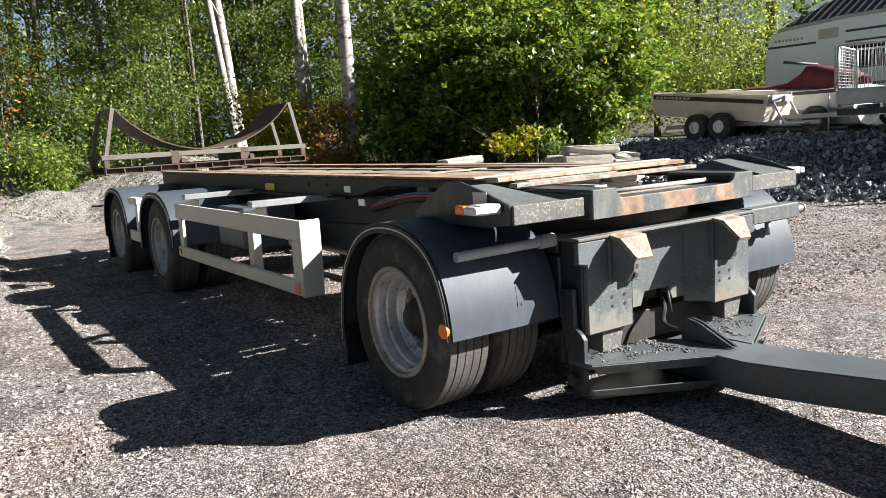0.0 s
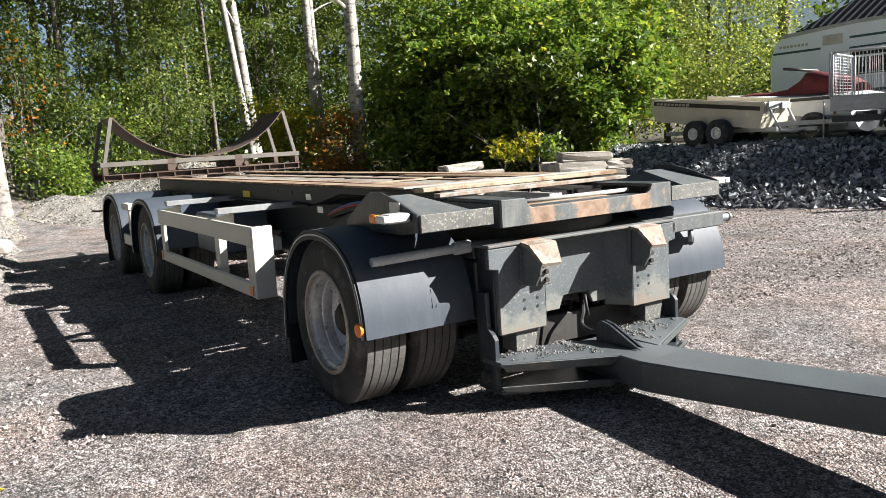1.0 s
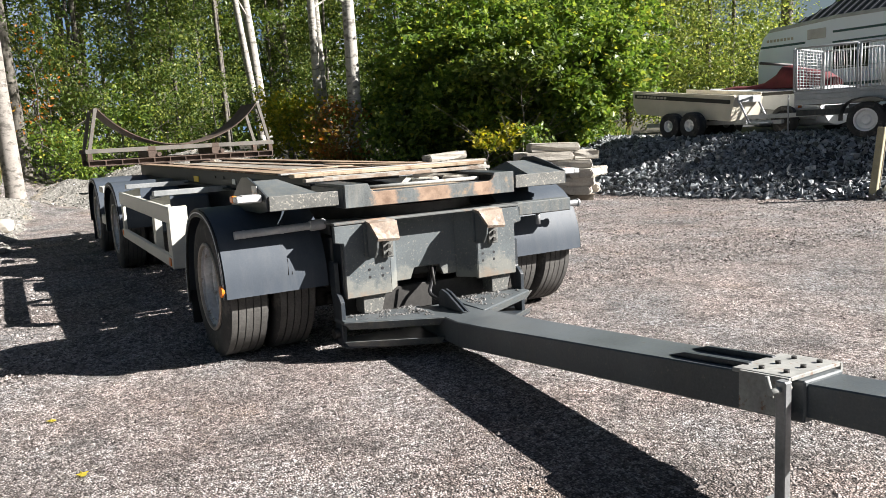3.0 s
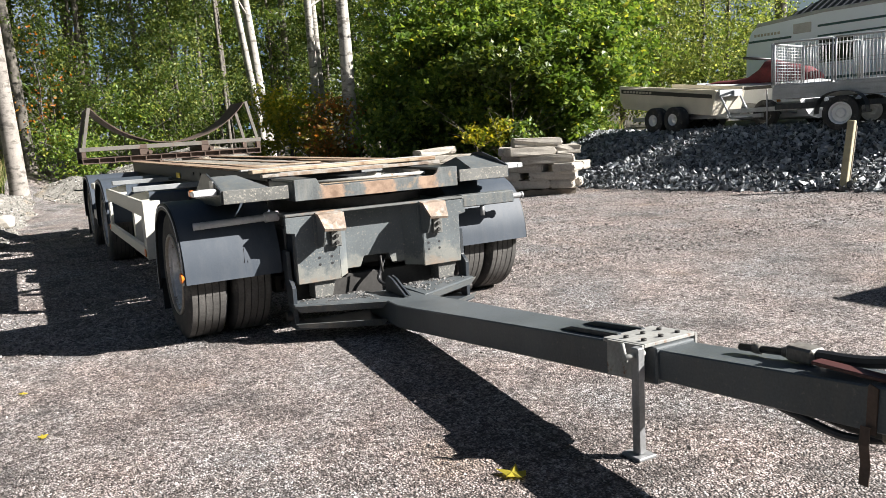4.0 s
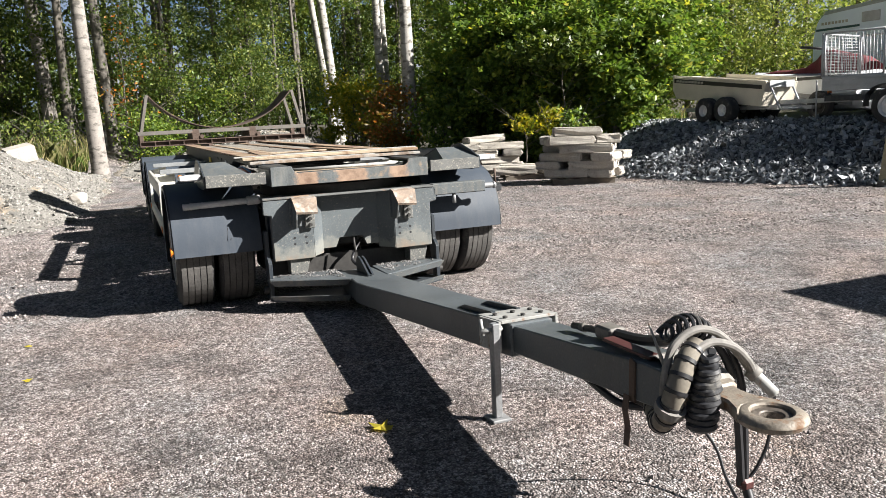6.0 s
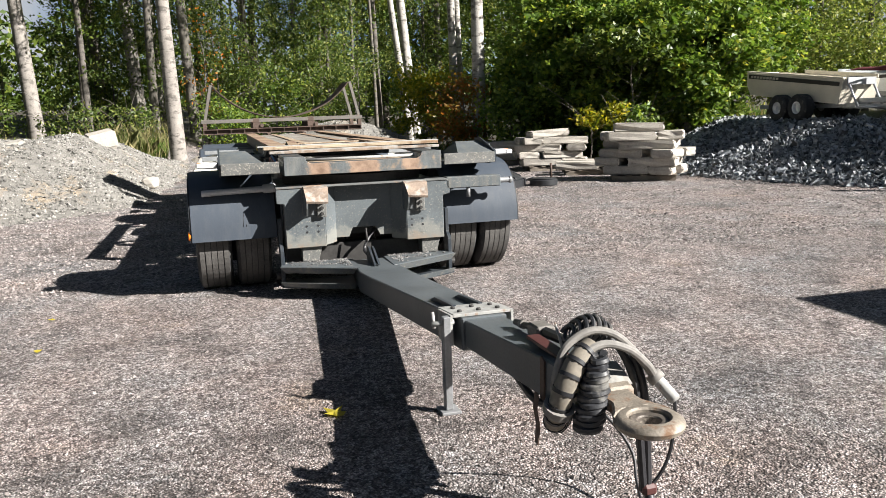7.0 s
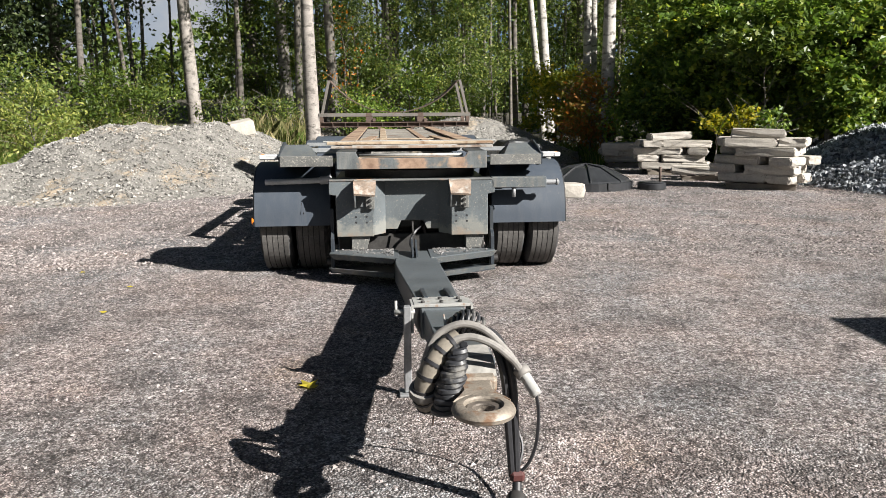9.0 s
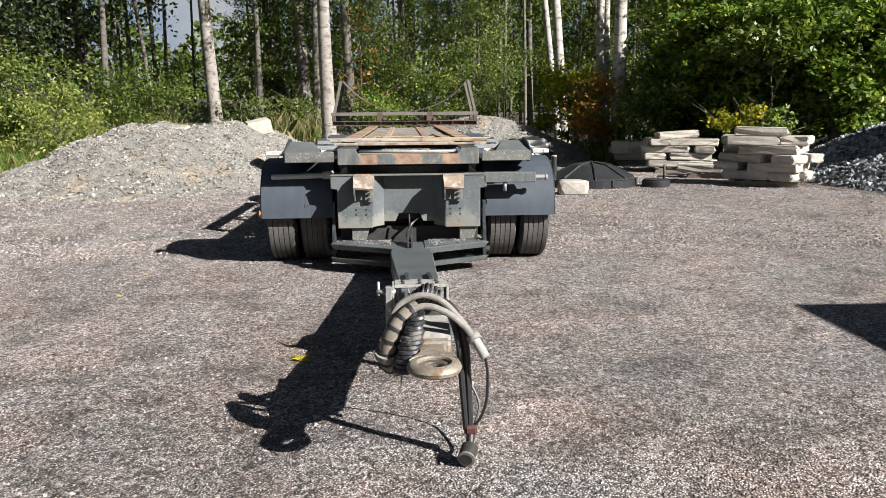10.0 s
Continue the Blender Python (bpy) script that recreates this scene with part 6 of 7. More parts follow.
def slab_stack(x, y, rz, layers, seed, crown=0.0, spin=0.0):
    """Slabs laid side by side in layers on a pallet, each a thing of its own; spin turns the lower layers, crown tilts a last long slab on top."""
    r = random.Random(seed)
    pallet(x, y, rz)
    z = 0.112 + 0.076

    def lay(me, u, v, turn, tilt=0.0):
        s = tagged(new("stone_slab", me), "rough pale grey stone slab lying in a stack", "stone slab", "stacked stone slabs")
        s.matrix_world = pose(x, y, 0, 0, 0, rz) @ pose(u, v, z, r.uniform(-0.8, 0.8), tilt + r.uniform(-0.8, 0.8), turn + r.uniform(-5, 5))

    for k in range(layers):
        side = -1 if k % 2 else 1
        swing = spin * (1.0, 0.7, 1.1, 0.3, 0.0, 0.2)[k]
        c, sn = math.cos(radians(swing)), math.sin(radians(swing))
        for v in (-0.25, 0.25):
            for me, u in ((r.choice(LONG), -0.2 * side), (r.choice(SHORT), 0.49 * side)):
                if r.random() < 0.12 and k > 1:
                    continue
                u, w = u + r.uniform(-0.09, 0.09), v + r.uniform(-0.06, 0.06)
                lay(me, u * c - w * sn, u * sn + w * c, swing + 180 * (k % 2))
        z += 0.148
    if crown:
        z += 0.004
        lay(LONG[seed % 5], -0.1, -0.15, 2, crown)


slab_stack(6.24, 6.8, -26, 5, 3, 0.6, -24)
slab_stack(5.8, 10.0, -9, 4, 4, -3.0, -12)
slab_stack(5.6, 12.4, -6, 3, 5, 0.0, -8)
slab_stack(6.05, 8.5, -18, 1, 6, 0.0, -14)


def build_lids():
    l = thing("tank_lid", pose(3.25, 7.15, 0, 0, 0, 38), "large black plastic tank lid with raised ribs", "tank lid")
    g = bmesh.new()
    seg = 40
    prof = ((0.80, 0.0), (0.80, 0.13), (0.75, 0.14), (0.73, 0.16), (0.32, 0.36), (0.0, 0.41))
    rings = [[g.verts.new((r * math.cos(2 * math.pi * i / seg), r * math.sin(2 * math.pi * i / seg), z)) for i in range(seg)] for r, z in prof[:-1]]
    for a, b in zip(rings, rings[1:]):
        for i in range(seg):
            g.faces.new((a[i], a[(i + 1) % seg], b[(i + 1) % seg], b[i]))
    c = g.verts.new((0, 0, 0.41))
    for i in range(seg):
        g.faces.new((rings[-1][i], rings[-1][(i + 1) % seg], c))
    part("dome", g, M_LID, l)
    for k in range(8):
        a = k * math.pi / 4
        part("rib", prism([(0.02, 0.43), (0.32, 0.385), (0.74, 0.18), (0.76, 0.135), (0.02, 0.38)], "y", -0.014, 0.014, 0.004), M_LID, l).matrix_local = pose(0, 0, 0, 0, 0, math.degrees(a))
        part("clip", box(0.78, 0.82, -0.03, 0.03, 0.03, 0.145, 0.006), M_LID, l).matrix_local = pose(0, 0, 0, 0, 0, math.degrees(a) + 22)
    s = thing("well_ring", pose(4.3, 6.75, 0), "small round black plastic well ring with a rod", "well ring")
    part("ring", rod((0, 0, 0), (0, 0, 0.11), 0.24, 28, w=0.012), M_LID, s)
    part("top", rod((0, 0, 0.112), (0, 0, 0.13), 0.21, 28, w=0.006), M_LID, s)
    part("rod", rod((0.14, 0.0, 0.125), (0.14, 0.0, 0.38), 0.022, 8), M_BROWN, s)
    for x, y, sx, sy, sz, n in ((2.62, 5.66, 0.49, 0.34, 0.25, 3), (-2.42, 9.7, 0.40, 0.3, 0.24, 4)):
        b = bmesh.new()
        bmesh.ops.create_icosphere(b, subdivisions=2, radius=0.5)
        rr = random.Random(n)
        for v in b.verts:
            v.co = Vector([math.copysign(abs(c * 2) ** (0.4 if n == 3 else 0.7) / 2, c) for c in v.co]) * rr.uniform(0.93, 1.04)
            v.co = Vector((v.co.x * sx, v.co.y * sy, v.co.z * sz))
        ob = mesh_object("stone", b, M_SLAB)
        z = float(ground_height(np.array(x), np.array(y)))
        ob.matrix_world = pose(x, y, z + sz * 0.44, 0, 0, -6 if n == 3 else 80)
        tagged(ob, "single pale block of stone on the gravel", "stone", "loose stones")
    # pale slabs half buried in the heap's top
    for x, y, z, sx, sy, sz, rx in ((-3.5, 11.7, 0.98, 0.55, 0.4, 0.34, 8), (-4.7, 9.3, 0.97, 0.6, 0.4, 0.12, 5)):
        b = bmesh.new()
        bmesh.ops.create_cube(b, size=1, matrix=Matrix.Diagonal((sx, sy, sz, 1)))
        bevel(b, 0.03, 2)
        ob = mesh_object("concrete_block", b, M_SLAB)
        ob.matrix_world = pose(x, y, z, rx, -12, 20)
        tagged(ob, "pale concrete block sticking out of the gravel heap", "concrete block")


build_lids()
pp = thing("pipe_stub", pose(2.52, 6.85, 0, 2, 0, 0), "short dark pipe standing beside the tank lid", "pipe")
part("tube", rod((0, 0, 0), (0, 0, 0.53), 0.05, 16, w=0.004), M_LID, pp)
part("cap", rod((0, 0, 0.532), (0, 0, 0.555), 0.046, 16, w=0.004), M_CLAMP, pp, "pale cap")


def build_tarp():
    """A dark sheet thrown over a low pile."""
    g = bmesh.new()
    bmesh.ops.create_icosphere(g, subdivisions=4, radius=1.0)
    for v in g.verts:
        d = v.co.normalized()
        f = 1 + 0.06 * math.sin(d.x * 9 + 2 * d.y) + 0.05 * math.sin(d.y * 11 + d.z * 7) + 0.03 * math.sin(d.z * 17 + d.x * 13)
        v.co = Vector((math.copysign(abs(d.x) ** 0.7, d.x) * 0.62 * f, math.copysign(abs(d.y) ** 0.7, d.y) * 0.5 * f, max(-0.01, d.z) ** 0.6 * 0.62 * f if d.z > 0 else 0.0))
    for f in g.faces:
        f.smooth = True
    ob = mesh_object("tarpaulin_pile", g, M_LID)
    ob.matrix_world = pose(3.0, 13.2, 0, 0, 0, 15)
    tagged(ob, "dark crumpled tarpaulin over a low pile by the heap", "tarpaulin")


build_tarp()
p = thing("wooden_post", pose(8.72, 2.55, 0, 4, 7, 20), "leaning weathered wooden post at the rock bank", "post")
part("stake", box(-0.06, 0.06, -0.05, 0.05, -0.05, 1.05, 0.008), M_POST, p)
part("stake", box(0.065, 0.1, -0.06, 0.05, -0.05, 0.98, 0.006), M_PALLET, p, "second grey board")


# ---- small trailers, watercraft, caravan, house ----
def small_wheel(parent, x, y, z, r, width, rim_r, rim_mat=None):
    w = new("wheel")
    w.parent = parent
    w.matrix_local = pose(x, y, z)
    h = width / 2
    part("tyre", lathe([(-h * 0.7, rim_r), (-h, rim_r + 0.02), (-h, r * 0.86), (-h * 0.75, r), (h * 0.75, r), (h, r * 0.86), (h, rim_r + 0.02), (h * 0.7, rim_r), (-h * 0.7, rim_r)], (0, 0), 28), M_TYRE, w)
    part("rim", lathe([(-h * 0.9, rim_r + 0.006), (-h * 0.8, rim_r * 0.9), (-h * 0.35, rim_r * 0.8), (-h * 0.35, rim_r * 0.5), (-h * 0.6, rim_r * 0.35), (-h * 0.6, 0.001)], (0, 0), 24), rim_mat or M_GALV, w)


def build_tipper():
    # local: -y runs to the front, -x is the near side
    t = thing("tipping_trailer", pose(9.6, 8.52, 0.93, 0, 0, 1), "small aluminium tipping trailer with four fat tyres", "small trailer")
    L, W = 2.66, 0.78
    side = [(0, 0.98), (-L, 0.72), (-L + 0.12, 0.28), (-0.12, 0.52), (0, 0.7)]
    body = part("tub", prism([(y, z) for y, z in side], "x", 0.02, 0.05, 0.003), M_TUB, t, "pale aluminium tub")
    part("side", prism(side, "x", W, W + 0.03, 0.003), M_TUB, body)
    part("front_board", prism([(-L, 0.72), (-L + 0.12, 0.28), (-L + 0.15, 0.28), (-L + 0.03, 0.72)], "x", 0.05, W, 0.002), M_TUB, body)
    part("tail_board", prism([(0, 0.98), (0, 0.7), (-0.03, 0.7), (-0.03, 0.98)], "x", 0.05, W, 0.002), M_TUB, body)
    part("floor", prism([(-L + 0.12, 0.28), (-0.1, 0.52), (-0.1, 0.55), (-L + 0.12, 0.31)], "x", 0.05, W, 0.002), M_TUB, body)
    part("top_rim", prism([(0, 0.985), (-L, 0.725), (-L, 0.75), (0, 1.01)], "x", 0.0, 0.07, 0.004), M_TUB, body)
    part("stripe", prism([(-0.06, 0.94), (-L + 0.1, 0.675), (-L + 0.1, 0.60), (-0.06, 0.855)], "x", 0.012, 0.019, 0), M_STRIPE, body, "dark stripe with pale plain bars")
    for k in range(9):
        y = -0.17 - k * 0.095
        zc = 0.90 + y * 0.098
        part("bar", box(0.006, 0.0118, y - 0.035, y + 0.035, zc - 0.022, zc + 0.022, 0), M_BARS, body)
    part("frame", box(0.2, 0.28, -L - 0.1, -0.2, 0.22, 0.3, 0.004), M_GALV, t)
    part("frame", box(0.48, 0.56, -L - 0.1, -0.2, 0.22, 0.3, 0.004), M_GALV, t)
    for y in (-1.24, -1.78):
        small_wheel(t, -0.12, y, 0.24, 0.252, 0.24, 0.11, M_PALERIM)
        small_wheel(t, W + 0.15, y, 0.24, 0.252, 0.24, 0.085)
        part("axle", rod((-0.05, y, 0.24), (W + 0.08, y, 0.24), 0.03, 10), M_STEEL, t)
    part("drawbar", box(0.35, 0.43, -L - 0.75, -L + 0.3, 0.2, 0.27, 0.004), M_GALV, t)
    for x in (0.12, 0.66):
        part("stay", rod((x, -L + 0.02, 0.7), (x, -L - 0.25, 0.22), 0.02, 8), M_GALV, t)
        part("stay", rod((x, -L - 0.25, 0.22), (0.39, -L - 0.6, 0.22), 0.02, 8), M_GALV, t)
    part("headboard", box(0.08, 0.70, -L - 0.035, -L - 0.003, 0.62, 0.75, 0.004), M_GALV, t)
    part("raised_board", prism([(-0.75, 0.90), (-0.75, 0.985), (-L + 0.05, 0.80), (-L + 0.05, 0.735)], "x", W + 0.031, W + 0.05, 0.002), M_TUB, t)


def build_mesh_trailer():
    ang = math.degrees(math.atan2(-0.957, 0.29)) + 90
    t = thing("mesh_trailer", pose(9.8, 4.7, 0.87, 0, 0, ang), "galvanised car trailer with tall mesh sides", "small trailer")
    L, W = 3.1, 1.35
    for x in (0.0, W):
        part("bed_side", box(x - 0.015, x + 0.015, -L, 0, 0.56, 0.739, 0.006), M_GALV, t)
        part("fold", box(x - 0.022, x + 0.022, -L, 0, 0.64, 0.66, 0.004), M_GALV, t)
        part("chassis_beam", box(x - 0.01 + (0.1 if x == 0 else -0.1), x + 0.03 + (0.1 if x == 0 else -0.1), -L, 0, 0.38, 0.479, 0.004), M_STEEL, t, "dark chassis beam")
        part("bed_rail", box(x - 0.025, x + 0.025, -L, 0, 0.74, 0.79, 0.006), M_GALV, t)
    part("bed_floor", box(0.016, W - 0.016, -L, 0, 0.56, 0.58, 0.002), M_PALLET, t)
    part("bed_front", box(0.016, W - 0.016, -0.03, 0, 0.581, 0.76, 0.004), M_GALV, t)

    def panel(name, a, b, z0, z1, nv, nh):
        """A framed mesh panel from a to b, both (x, y)."""
        a, b = Vector((*a, 0)), Vector((*b, 0))
        f = bmesh.new()
        tube([a + Vector((0, 0, z0)), a + Vector((0, 0, z1))], 0.018, 8, f)
        tube([b + Vector((0, 0, z0)), b + Vector((0, 0, z1))], 0.018, 8, f)
        tube([a + Vector((0, 0, z1)), b + Vector((0, 0, z1))], 0.018, 8, f)
        tube([a + Vector((0, 0, z0)), b + Vector((0, 0, z0))], 0.014, 8, f)
        fr = part(name, f, M_GALV, t)
        for i in range(1, nv):
            p = a.lerp(b, i / nv)
            part("wire", tube([p + Vector((0, 0, z0)), p + Vector((0, 0, z1))], 0.005, 4), M_GALV, fr)
        for i in range(1, nh):
            z = z0 + (z1 - z0) * i / nh
            part("wire", tube([a + Vector((0, 0, z)), b + Vector((0, 0, z))], 0.005, 4), M_GALV, fr)

    panel("front_gate", (0, 0.01), (W, 0.01), 0.8, 1.52, 9, 14)
    for k in range(3):
        panel("mesh_side", (0.0, -0.03 - k * 1.02), (0.0, -1.0 - k * 1.02), 0.8, 1.52, 17, 2)
    for k in range(3):
        panel("mesh_side", (W, -0.03 - k * 1.02), (W, -1.0 - k * 1.02), 0.8, 1.52, 17, 2)
    for x in (-0.13, W + 0.13):
        small_wheel(t, x, -1.2, 0.27, 0.29, 0.18, 0.18, M_PALERIM)
        line = arch(-1.2, 0.27, 0.4, 0.36, 2.5, 0, 180, 14)
        part("mudguard", sheet(line, "x", x - 0.11, x + 0.11, 0.006), M_STEEL, t)
    part("axle", rod((0, -1.2, 0.27), (W, -1.2, 0.27), 0.03, 10), M_STEEL, t)
    part("drawbar", prism([(W / 2 - 0.05, 1.1), (W / 2 + 0.05, 1.1), (W - 0.2, -0.4), (W - 0.3, -0.4), (W / 2, 0.95), (0.3, -0.4), (0.2, -0.4)], "z", 0.36, 0.44, 0.003), M_GALV, t)
    part("jockey_post", rod((0.05, 0.12, 0.02), (0.05, 0.12, 0.75), 0.014, 8), M_GALV, t)
    part("marker_lamp", box(0.25, 0.37, 0.005, 0.03, 0.52, 0.57, 0.004), M_ORANGE, t)


def build_watercraft():
    t = thing("boat_trailer", pose(11.6, 6.3, 0.92), "galvanised boat trailer under a covered watercraft", "boat trailer")
    part("frame", box(-0.06, 0.06, -1.9, 2.1, 0.3, 0.38, 0.004), M_GALV, t)
    part("bunk", box(-0.4, -0.3, -1.6, 1.0, 0.42, 0.5, 0.004), M_STEEL, t)
    part("bunk", box(0.3, 0.4, -1.6, 1.0, 0.42, 0.5, 0.004), M_STEEL, t)
    part("axle", rod((-0.75, -0.6, 0.27), (0.75, -0.6, 0.27), 0.03, 8), M_STEEL, t)
    part("winch_post", rod((0, 1.75, 0.36), (0, 1.65, 0.95), 0.025, 8), M_GALV, t)
    for x in (-0.75, 0.75):
        small_wheel(t, x, -0.6, 0.26, 0.27, 0.16, 0.16, M_HUB)
    j = thing("watercraft", pose(11.6, 6.6, 1.4), "white watercraft under a dark red cover on its trailer", "watercraft")
    g = bmesh.new()
    rows = []
    n = 12
    for i in range(n + 1):
        s = i / n
        y = -1.5 + 3.1 * s
        w = 0.56 * (1 - max(0, (s - 0.55) / 0.45) ** 2.2) + 0.01
        top = 0.34 + 0.20 * max(0, s - 0.3)
        bot = -0.36 + 0.62 * max(0, (s - 0.5) / 0.5) ** 2
        rows.append([g.verts.new(p) for p in ((-w, y, top), (-w * 0.95, y, (top + bot) * 0.55), (-w * 0.45, y, bot + 0.05), (0, y, bot), (w * 0.45, y, bot + 0.05), (w * 0.95, y, (top + bot) * 0.55), (w, y, top), (0, y, top + 0.05))])
    for a, b in zip(rows, rows[1:]):
        for k in range(8):
            g.faces.new((a[k], a[(k + 1) % 8], b[(k + 1) % 8], b[k])).smooth = True
    g.faces.new(rows[0])
    g.faces.new(rows[-1])
    bmesh.ops.recalc_face_normals(g, faces=g.faces)
    part("hull", g, M_HULL, j)
    g = bmesh.new()
    rows = []
    prof = ((-1.4, 0.55, 0.28), (-1.25, 0.66, 0.28), (-0.9, 0.74, 0.30), (-0.5, 0.84, 0.24), (-0.28, 0.84, 0.17), (-0.16, 0.70, 0.17), (0.1, 0.55, 0.20), (0.5, 0.51, 0.24), (0.9, 0.53, 0.22), (1.2, 0.50, 0.22), (1.45, 0.46, 0.16))
    for y, z, w in prof:
        rows.append([g.verts.new((w * math.cos(a), y, 0.40 + (z - 0.40) * math.sin(a) ** 0.8 if math.sin(a) > 0 else 0.40)) for a in [math.pi * k / 10 for k in range(11)]])
    for a, b in zip(rows, rows[1:]):
        for k in range(10):
            g.faces.new((a[k], a[k + 1], b[k + 1], b[k])).smooth = True
    bmesh.ops.recalc_face_normals(g, faces=g.faces)
    part("cover", g, M_COVER, j, "dark red fabric cover")
    part("handlebar", rod((-0.36, 0.0, 0.93), (0.3, -0.3, 0.86), 0.028, 8), M_STRIPE, j)
    part("band", box(-0.575, -0.565, -1.4, 0.7, 0.27, 0.33, 0.002), M_STRIPE, j)
    part("swoosh", prism([(-1.45, -0.12), (0.1, 0.06), (0.75, 0.16), (0.1, -0.02), (-1.45, -0.24)], "x", -0.575, -0.556, 0), M_ARM, j, "grey swoosh")


def build_caravan():
    ang = 4
    c = thing("caravan", pose(13.9, 8.85, 0.95, 0, 0, ang), "white caravan with dark teal stripes parked on the bank", "caravan")
    L, W = 6.2, 2.2
    prof = [(0.25, 0.4), (0.0, 0.75), (0.0, 1.75), (-0.12, 2.15), (-0.35, 2.32), (-2.0, 2.42), (-L + 0.4, 2.42), (-L, 2.1), (-L, 0.4)]
    g = prism([(y, z) for y, z in prof], "x", 0, W, 0.05)
    part("body", g, M_CARAVAN, c)
    for z0, z1, y0, y1 in ((1.90, 1.95, -0.1, -1.25), (2.06, 2.11, -1.9, -L + 0.3), (1.84, 1.88, -1.9, -L + 0.1), (0.70, 0.82, -0.05, -L + 0.1), (0.90, 0.96, -0.05, -L + 0.1)):
        part("stripe", box(-0.006, -0.001, *sorted((y0, y1)), z0, z1, 0), M_TEAL, c)
    part("roof_edge", prism([(-0.30, 2.25), (-0.36, 2.34), (-2.0, 2.44), (-L + 0.4, 2.44), (-L + 0.4, 2.36), (-2.0, 2.36)], "x", -0.02, 0.0, 0.004), M_GALV, c)
    part("vent", box(-0.02, -0.002, -1.75, -1.3, 1.98, 2.2, 0.008), M_WALL, c, "beige vent plate")
    for y in (-1.95, -3.9):
        w = part("window", box(-0.015, -0.002, y - 0.75, y, 1.3, 1.74, 0.02), M_GLASS, c, "dark window")
        part("window_frame", box(-0.012, -0.001, y - 0.78, y + 0.03, 1.27, 1.77, 0.02), M_STRIPE, w)
    for k in range(8):
        part("bar", box(-0.006, -0.001, -0.32 - k * 0.09, -0.26 - k * 0.09, 2.03, 2.09, 0), M_BARS, c)
    for y in (-2.9, -3.7):
        small_wheel(c, 0.1, y, 0.3, 0.3, 0.18, 0.18)
        small_wheel(c, W - 0.1, y, 0.3, 0.3, 0.18, 0.18)
    part("drawbar", prism([(W / 2 - 0.05, 1.5), (W / 2 + 0.05, 1.5), (W - 0.3, 0), (0.3, 0)], "z", 0.36, 0.44, 0.004), M_GALV, c)


def build_house():
    h = thing("house", pose(18.2, 11.1, 0.9), "house with a dark ribbed sheet roof behind the caravan", "house")
    part("wall", box(0.5, 10, -9.2, -0.5, -0.3, 2.9, 0.02), M_WALL, h)
    e, top = 2.95, 6.1
    g = bmesh.new()
    v = [g.verts.new(p) for p in ((0, 0, e), (0, -9.7, e), (10.6, -9.7, e), (10.6, 0, e), (5.3, -4.2, top), (5.3, -5.5, top))]
    lo = [g.verts.new((q.co.x, q.co.y, e - 0.12)) for q in v[:4]]
    for f in ((0, 1, 5, 4), (1, 2, 5), (2, 3, 4, 5), (3, 0, 4)):
        g.faces.new([v[i] for i in f])
    for i in range(4):
        g.faces.new((v[i], v[(i + 1) % 4], lo[(i + 1) % 4], lo[i]))
    g.faces.new(lo)
    bmesh.ops.recalc_face_normals(g, faces=g.faces)
    rf = part("roof", g, M_ROOF, h, "dark ribbed sheet roof")
    for k in range(38):
        y = -0.2 - k * 0.25
        run = min(5.3, -y * 5.3 / 4.2, (9.7 + y) * 5.3 / 4.2)
        part("seam", prism([(0, e + 0.002), (run, e + run * 0.594 + 0.002), (run, e + run * 0.594 + 0.028), (0, e + 0.028)], "y", y - 0.03, y + 0.03, 0), M_ROOF, rf)
    part("window", box(0.46, 0.51, -4, -2.8, 0.9, 2.1, 0.02), M_GLASS, h)


build_tipper()
build_mesh_trailer()
build_watercraft()
build_caravan()
build_house()

# added block, out of view, whose corner throws the shadow on the gravel
w = tagged(mesh_object("shadow_caster_east", box(5.91, 12, -11, -3.96, 0, 2.45, 0.01), M_WALL), "plain unseen block added to cast a corner shadow on the yard", "wall", kind="structure")


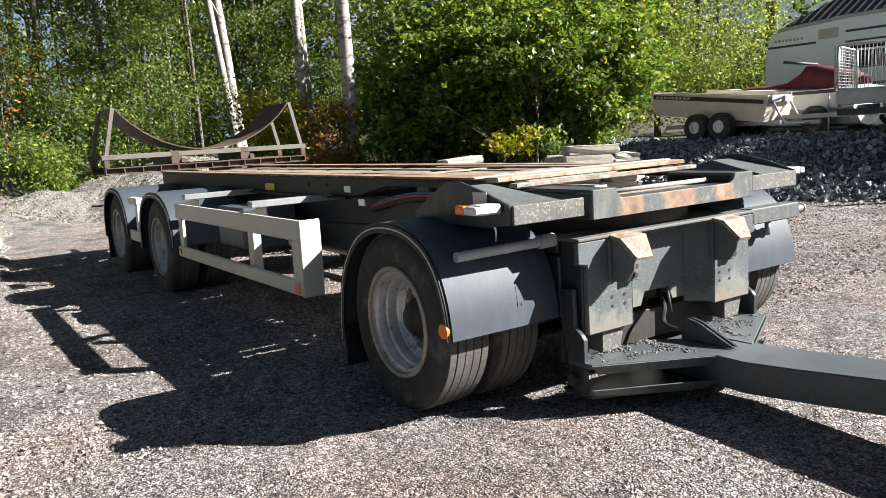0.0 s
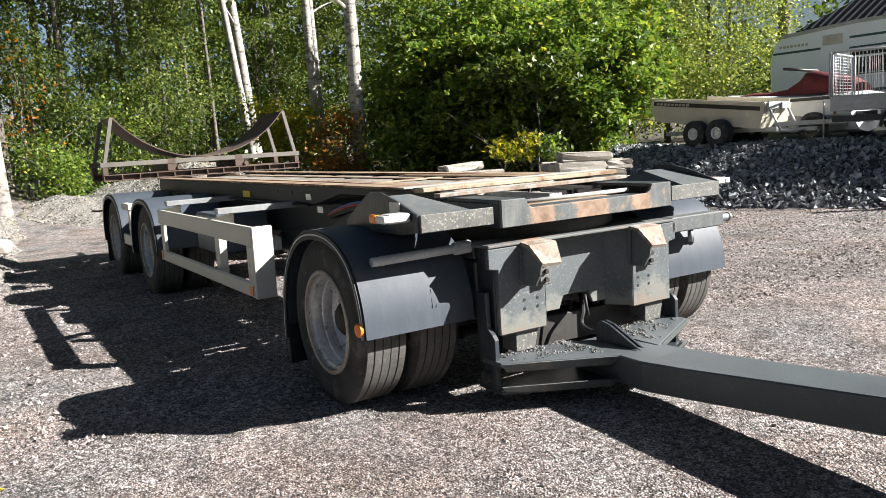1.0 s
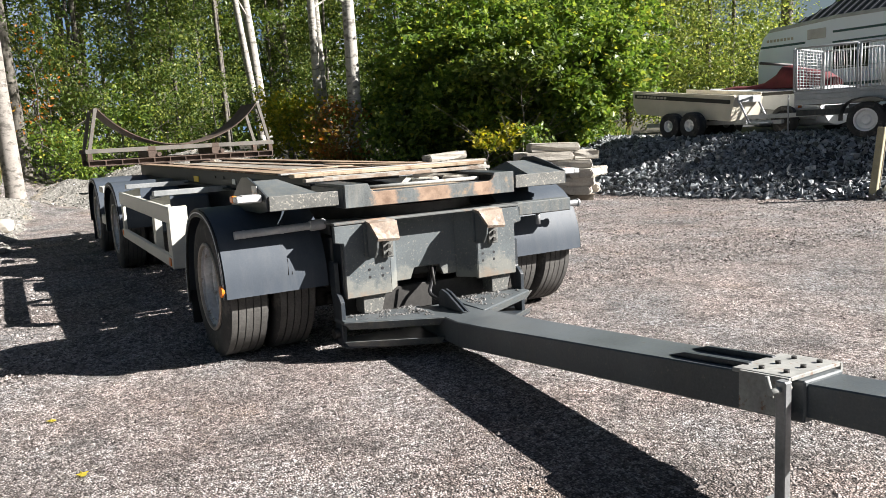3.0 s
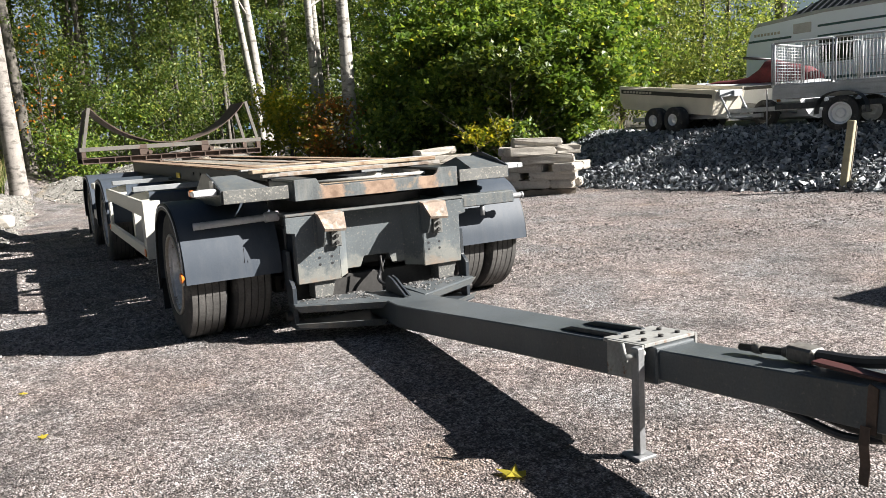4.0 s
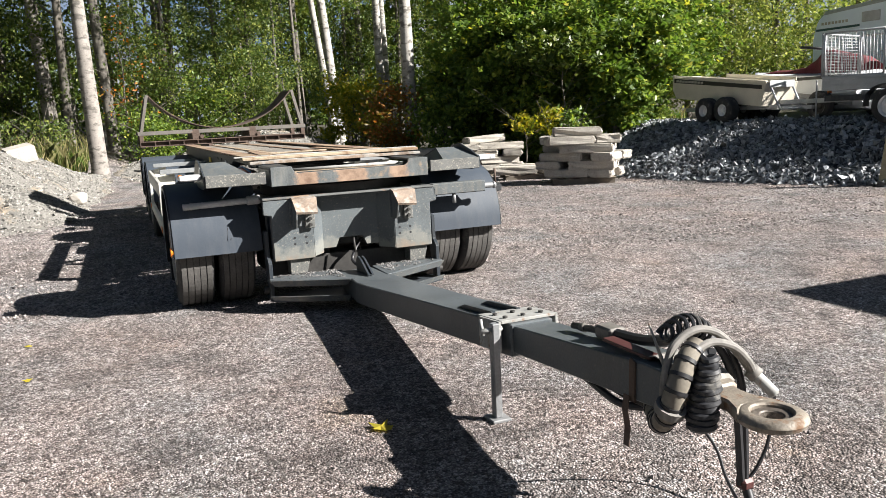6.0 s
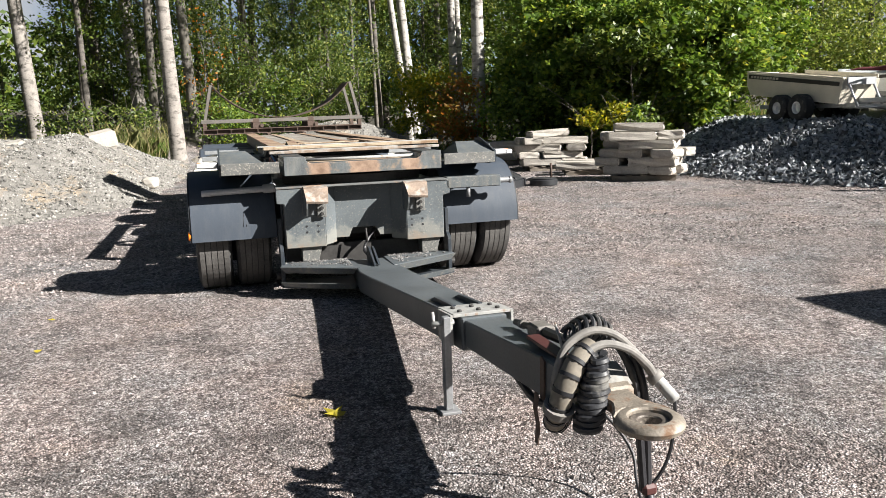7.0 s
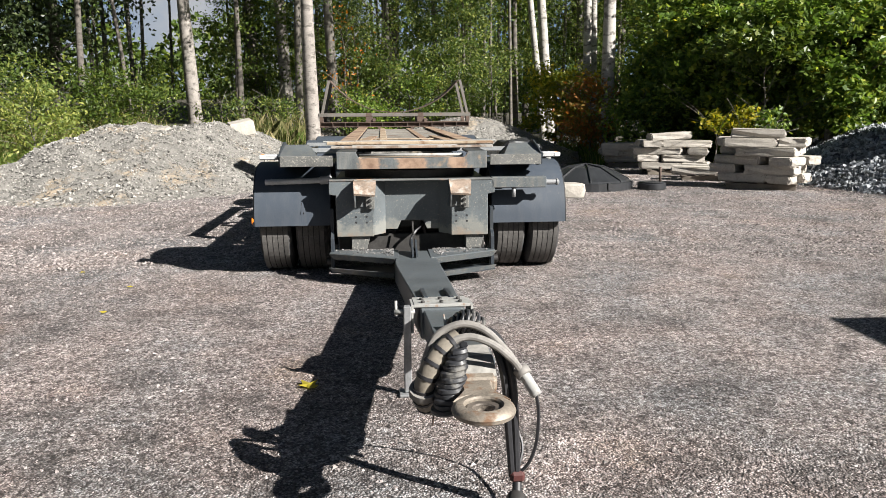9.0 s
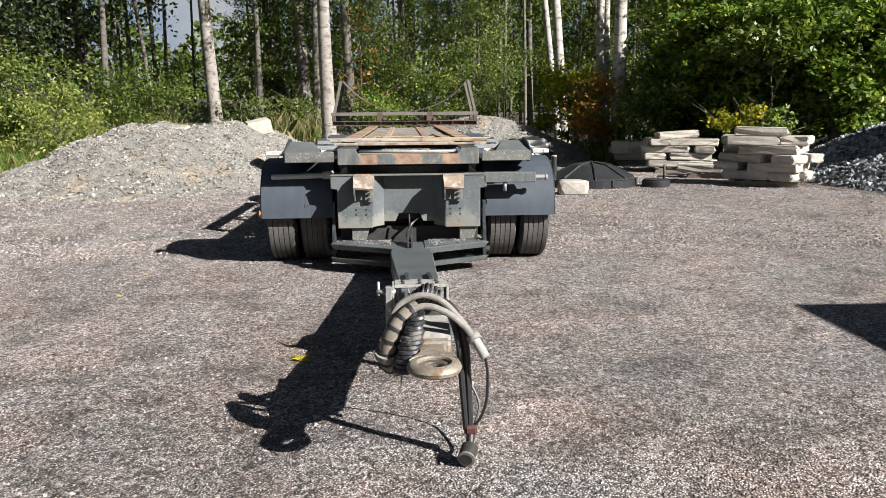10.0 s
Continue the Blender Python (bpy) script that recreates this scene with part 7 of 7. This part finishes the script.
# ---- the sky low behind the wood ----
def build_backdrop():
    m = bpy.data.materials.new("hazy_sky")
    m.use_nodes = True
    n, l = m.node_tree.nodes, m.node_tree.links
    co = n.new("ShaderNodeTexCoord").outputs["Object"]
    no = n.new("ShaderNodeTexNoise")
    no.inputs["Scale"].default_value, no.inputs["Detail"].default_value = 0.02, 6
    l.new(co, no.inputs["Vector"])
    ramp = n.new("ShaderNodeValToRGB")
    ramp.color_ramp.elements[0].position, ramp.color_ramp.elements[1].position = 0.42, 0.62
    ramp.color_ramp.elements[0].color, ramp.color_ramp.elements[1].color = (0.36, 0.56, 0.86, 1), (0.88, 0.92, 0.98, 1)
    l.new(no.outputs[0], ramp.inputs[0])
    em = n.new("ShaderNodeEmission")
    em.inputs["Strength"].default_value = 0.21
    l.new(ramp.outputs[0], em.inputs[0])
    l.new(em.outputs[0], n["Material Output"].inputs[0])
    ob = mesh_object("backdrop", box(-420, 330, 300, 302, -2, 130, 0), m)
    tagged(ob, "pale blue sky with thin cloud low behind the wood", "sky", kind="structure")


build_backdrop()


# ---- fallen leaves ----
def fallen_leaf(x, y, s, rz):
    g = bmesh.new()
    sv = ((0, -0.5, 0.02), (0.28, -0.42, 0.12), (0.22, -0.16, 0.05), (0.55, 0.02, 0.3), (0.2, 0.14, 0.08), (0, 0.6, 0.25), (-0.2, 0.14, 0.08), (-0.55, 0.02, 0.3), (-0.22, -0.16, 0.05), (-0.28, -0.42, 0.1))
    c = g.verts.new((0, 0, 0.01))
    vs = [g.verts.new((a * s, b * s, d * s * 0.55)) for a, b, d in sv]
    for i in range(len(vs)):
        g.faces.new((c, vs[i], vs[(i + 1) % len(vs)]))
    ob = mesh_object("fallen_leaf", g, L_YELLOW)
    ob.matrix_world = pose(x, y, 0.006, 0, 0, rz)
    tagged(ob, "yellow maple leaf lying on the gravel", "leaf", "fallen leaves")


fallen_leaf(-0.56, -2.6, 0.11, 40)
fallen_leaf(-2.11, -1.02, 0.05, 10)
fallen_leaf(-2.19, -0.23, 0.045, 80)
fallen_leaf(-2.78, 0.38, 0.05, 130)
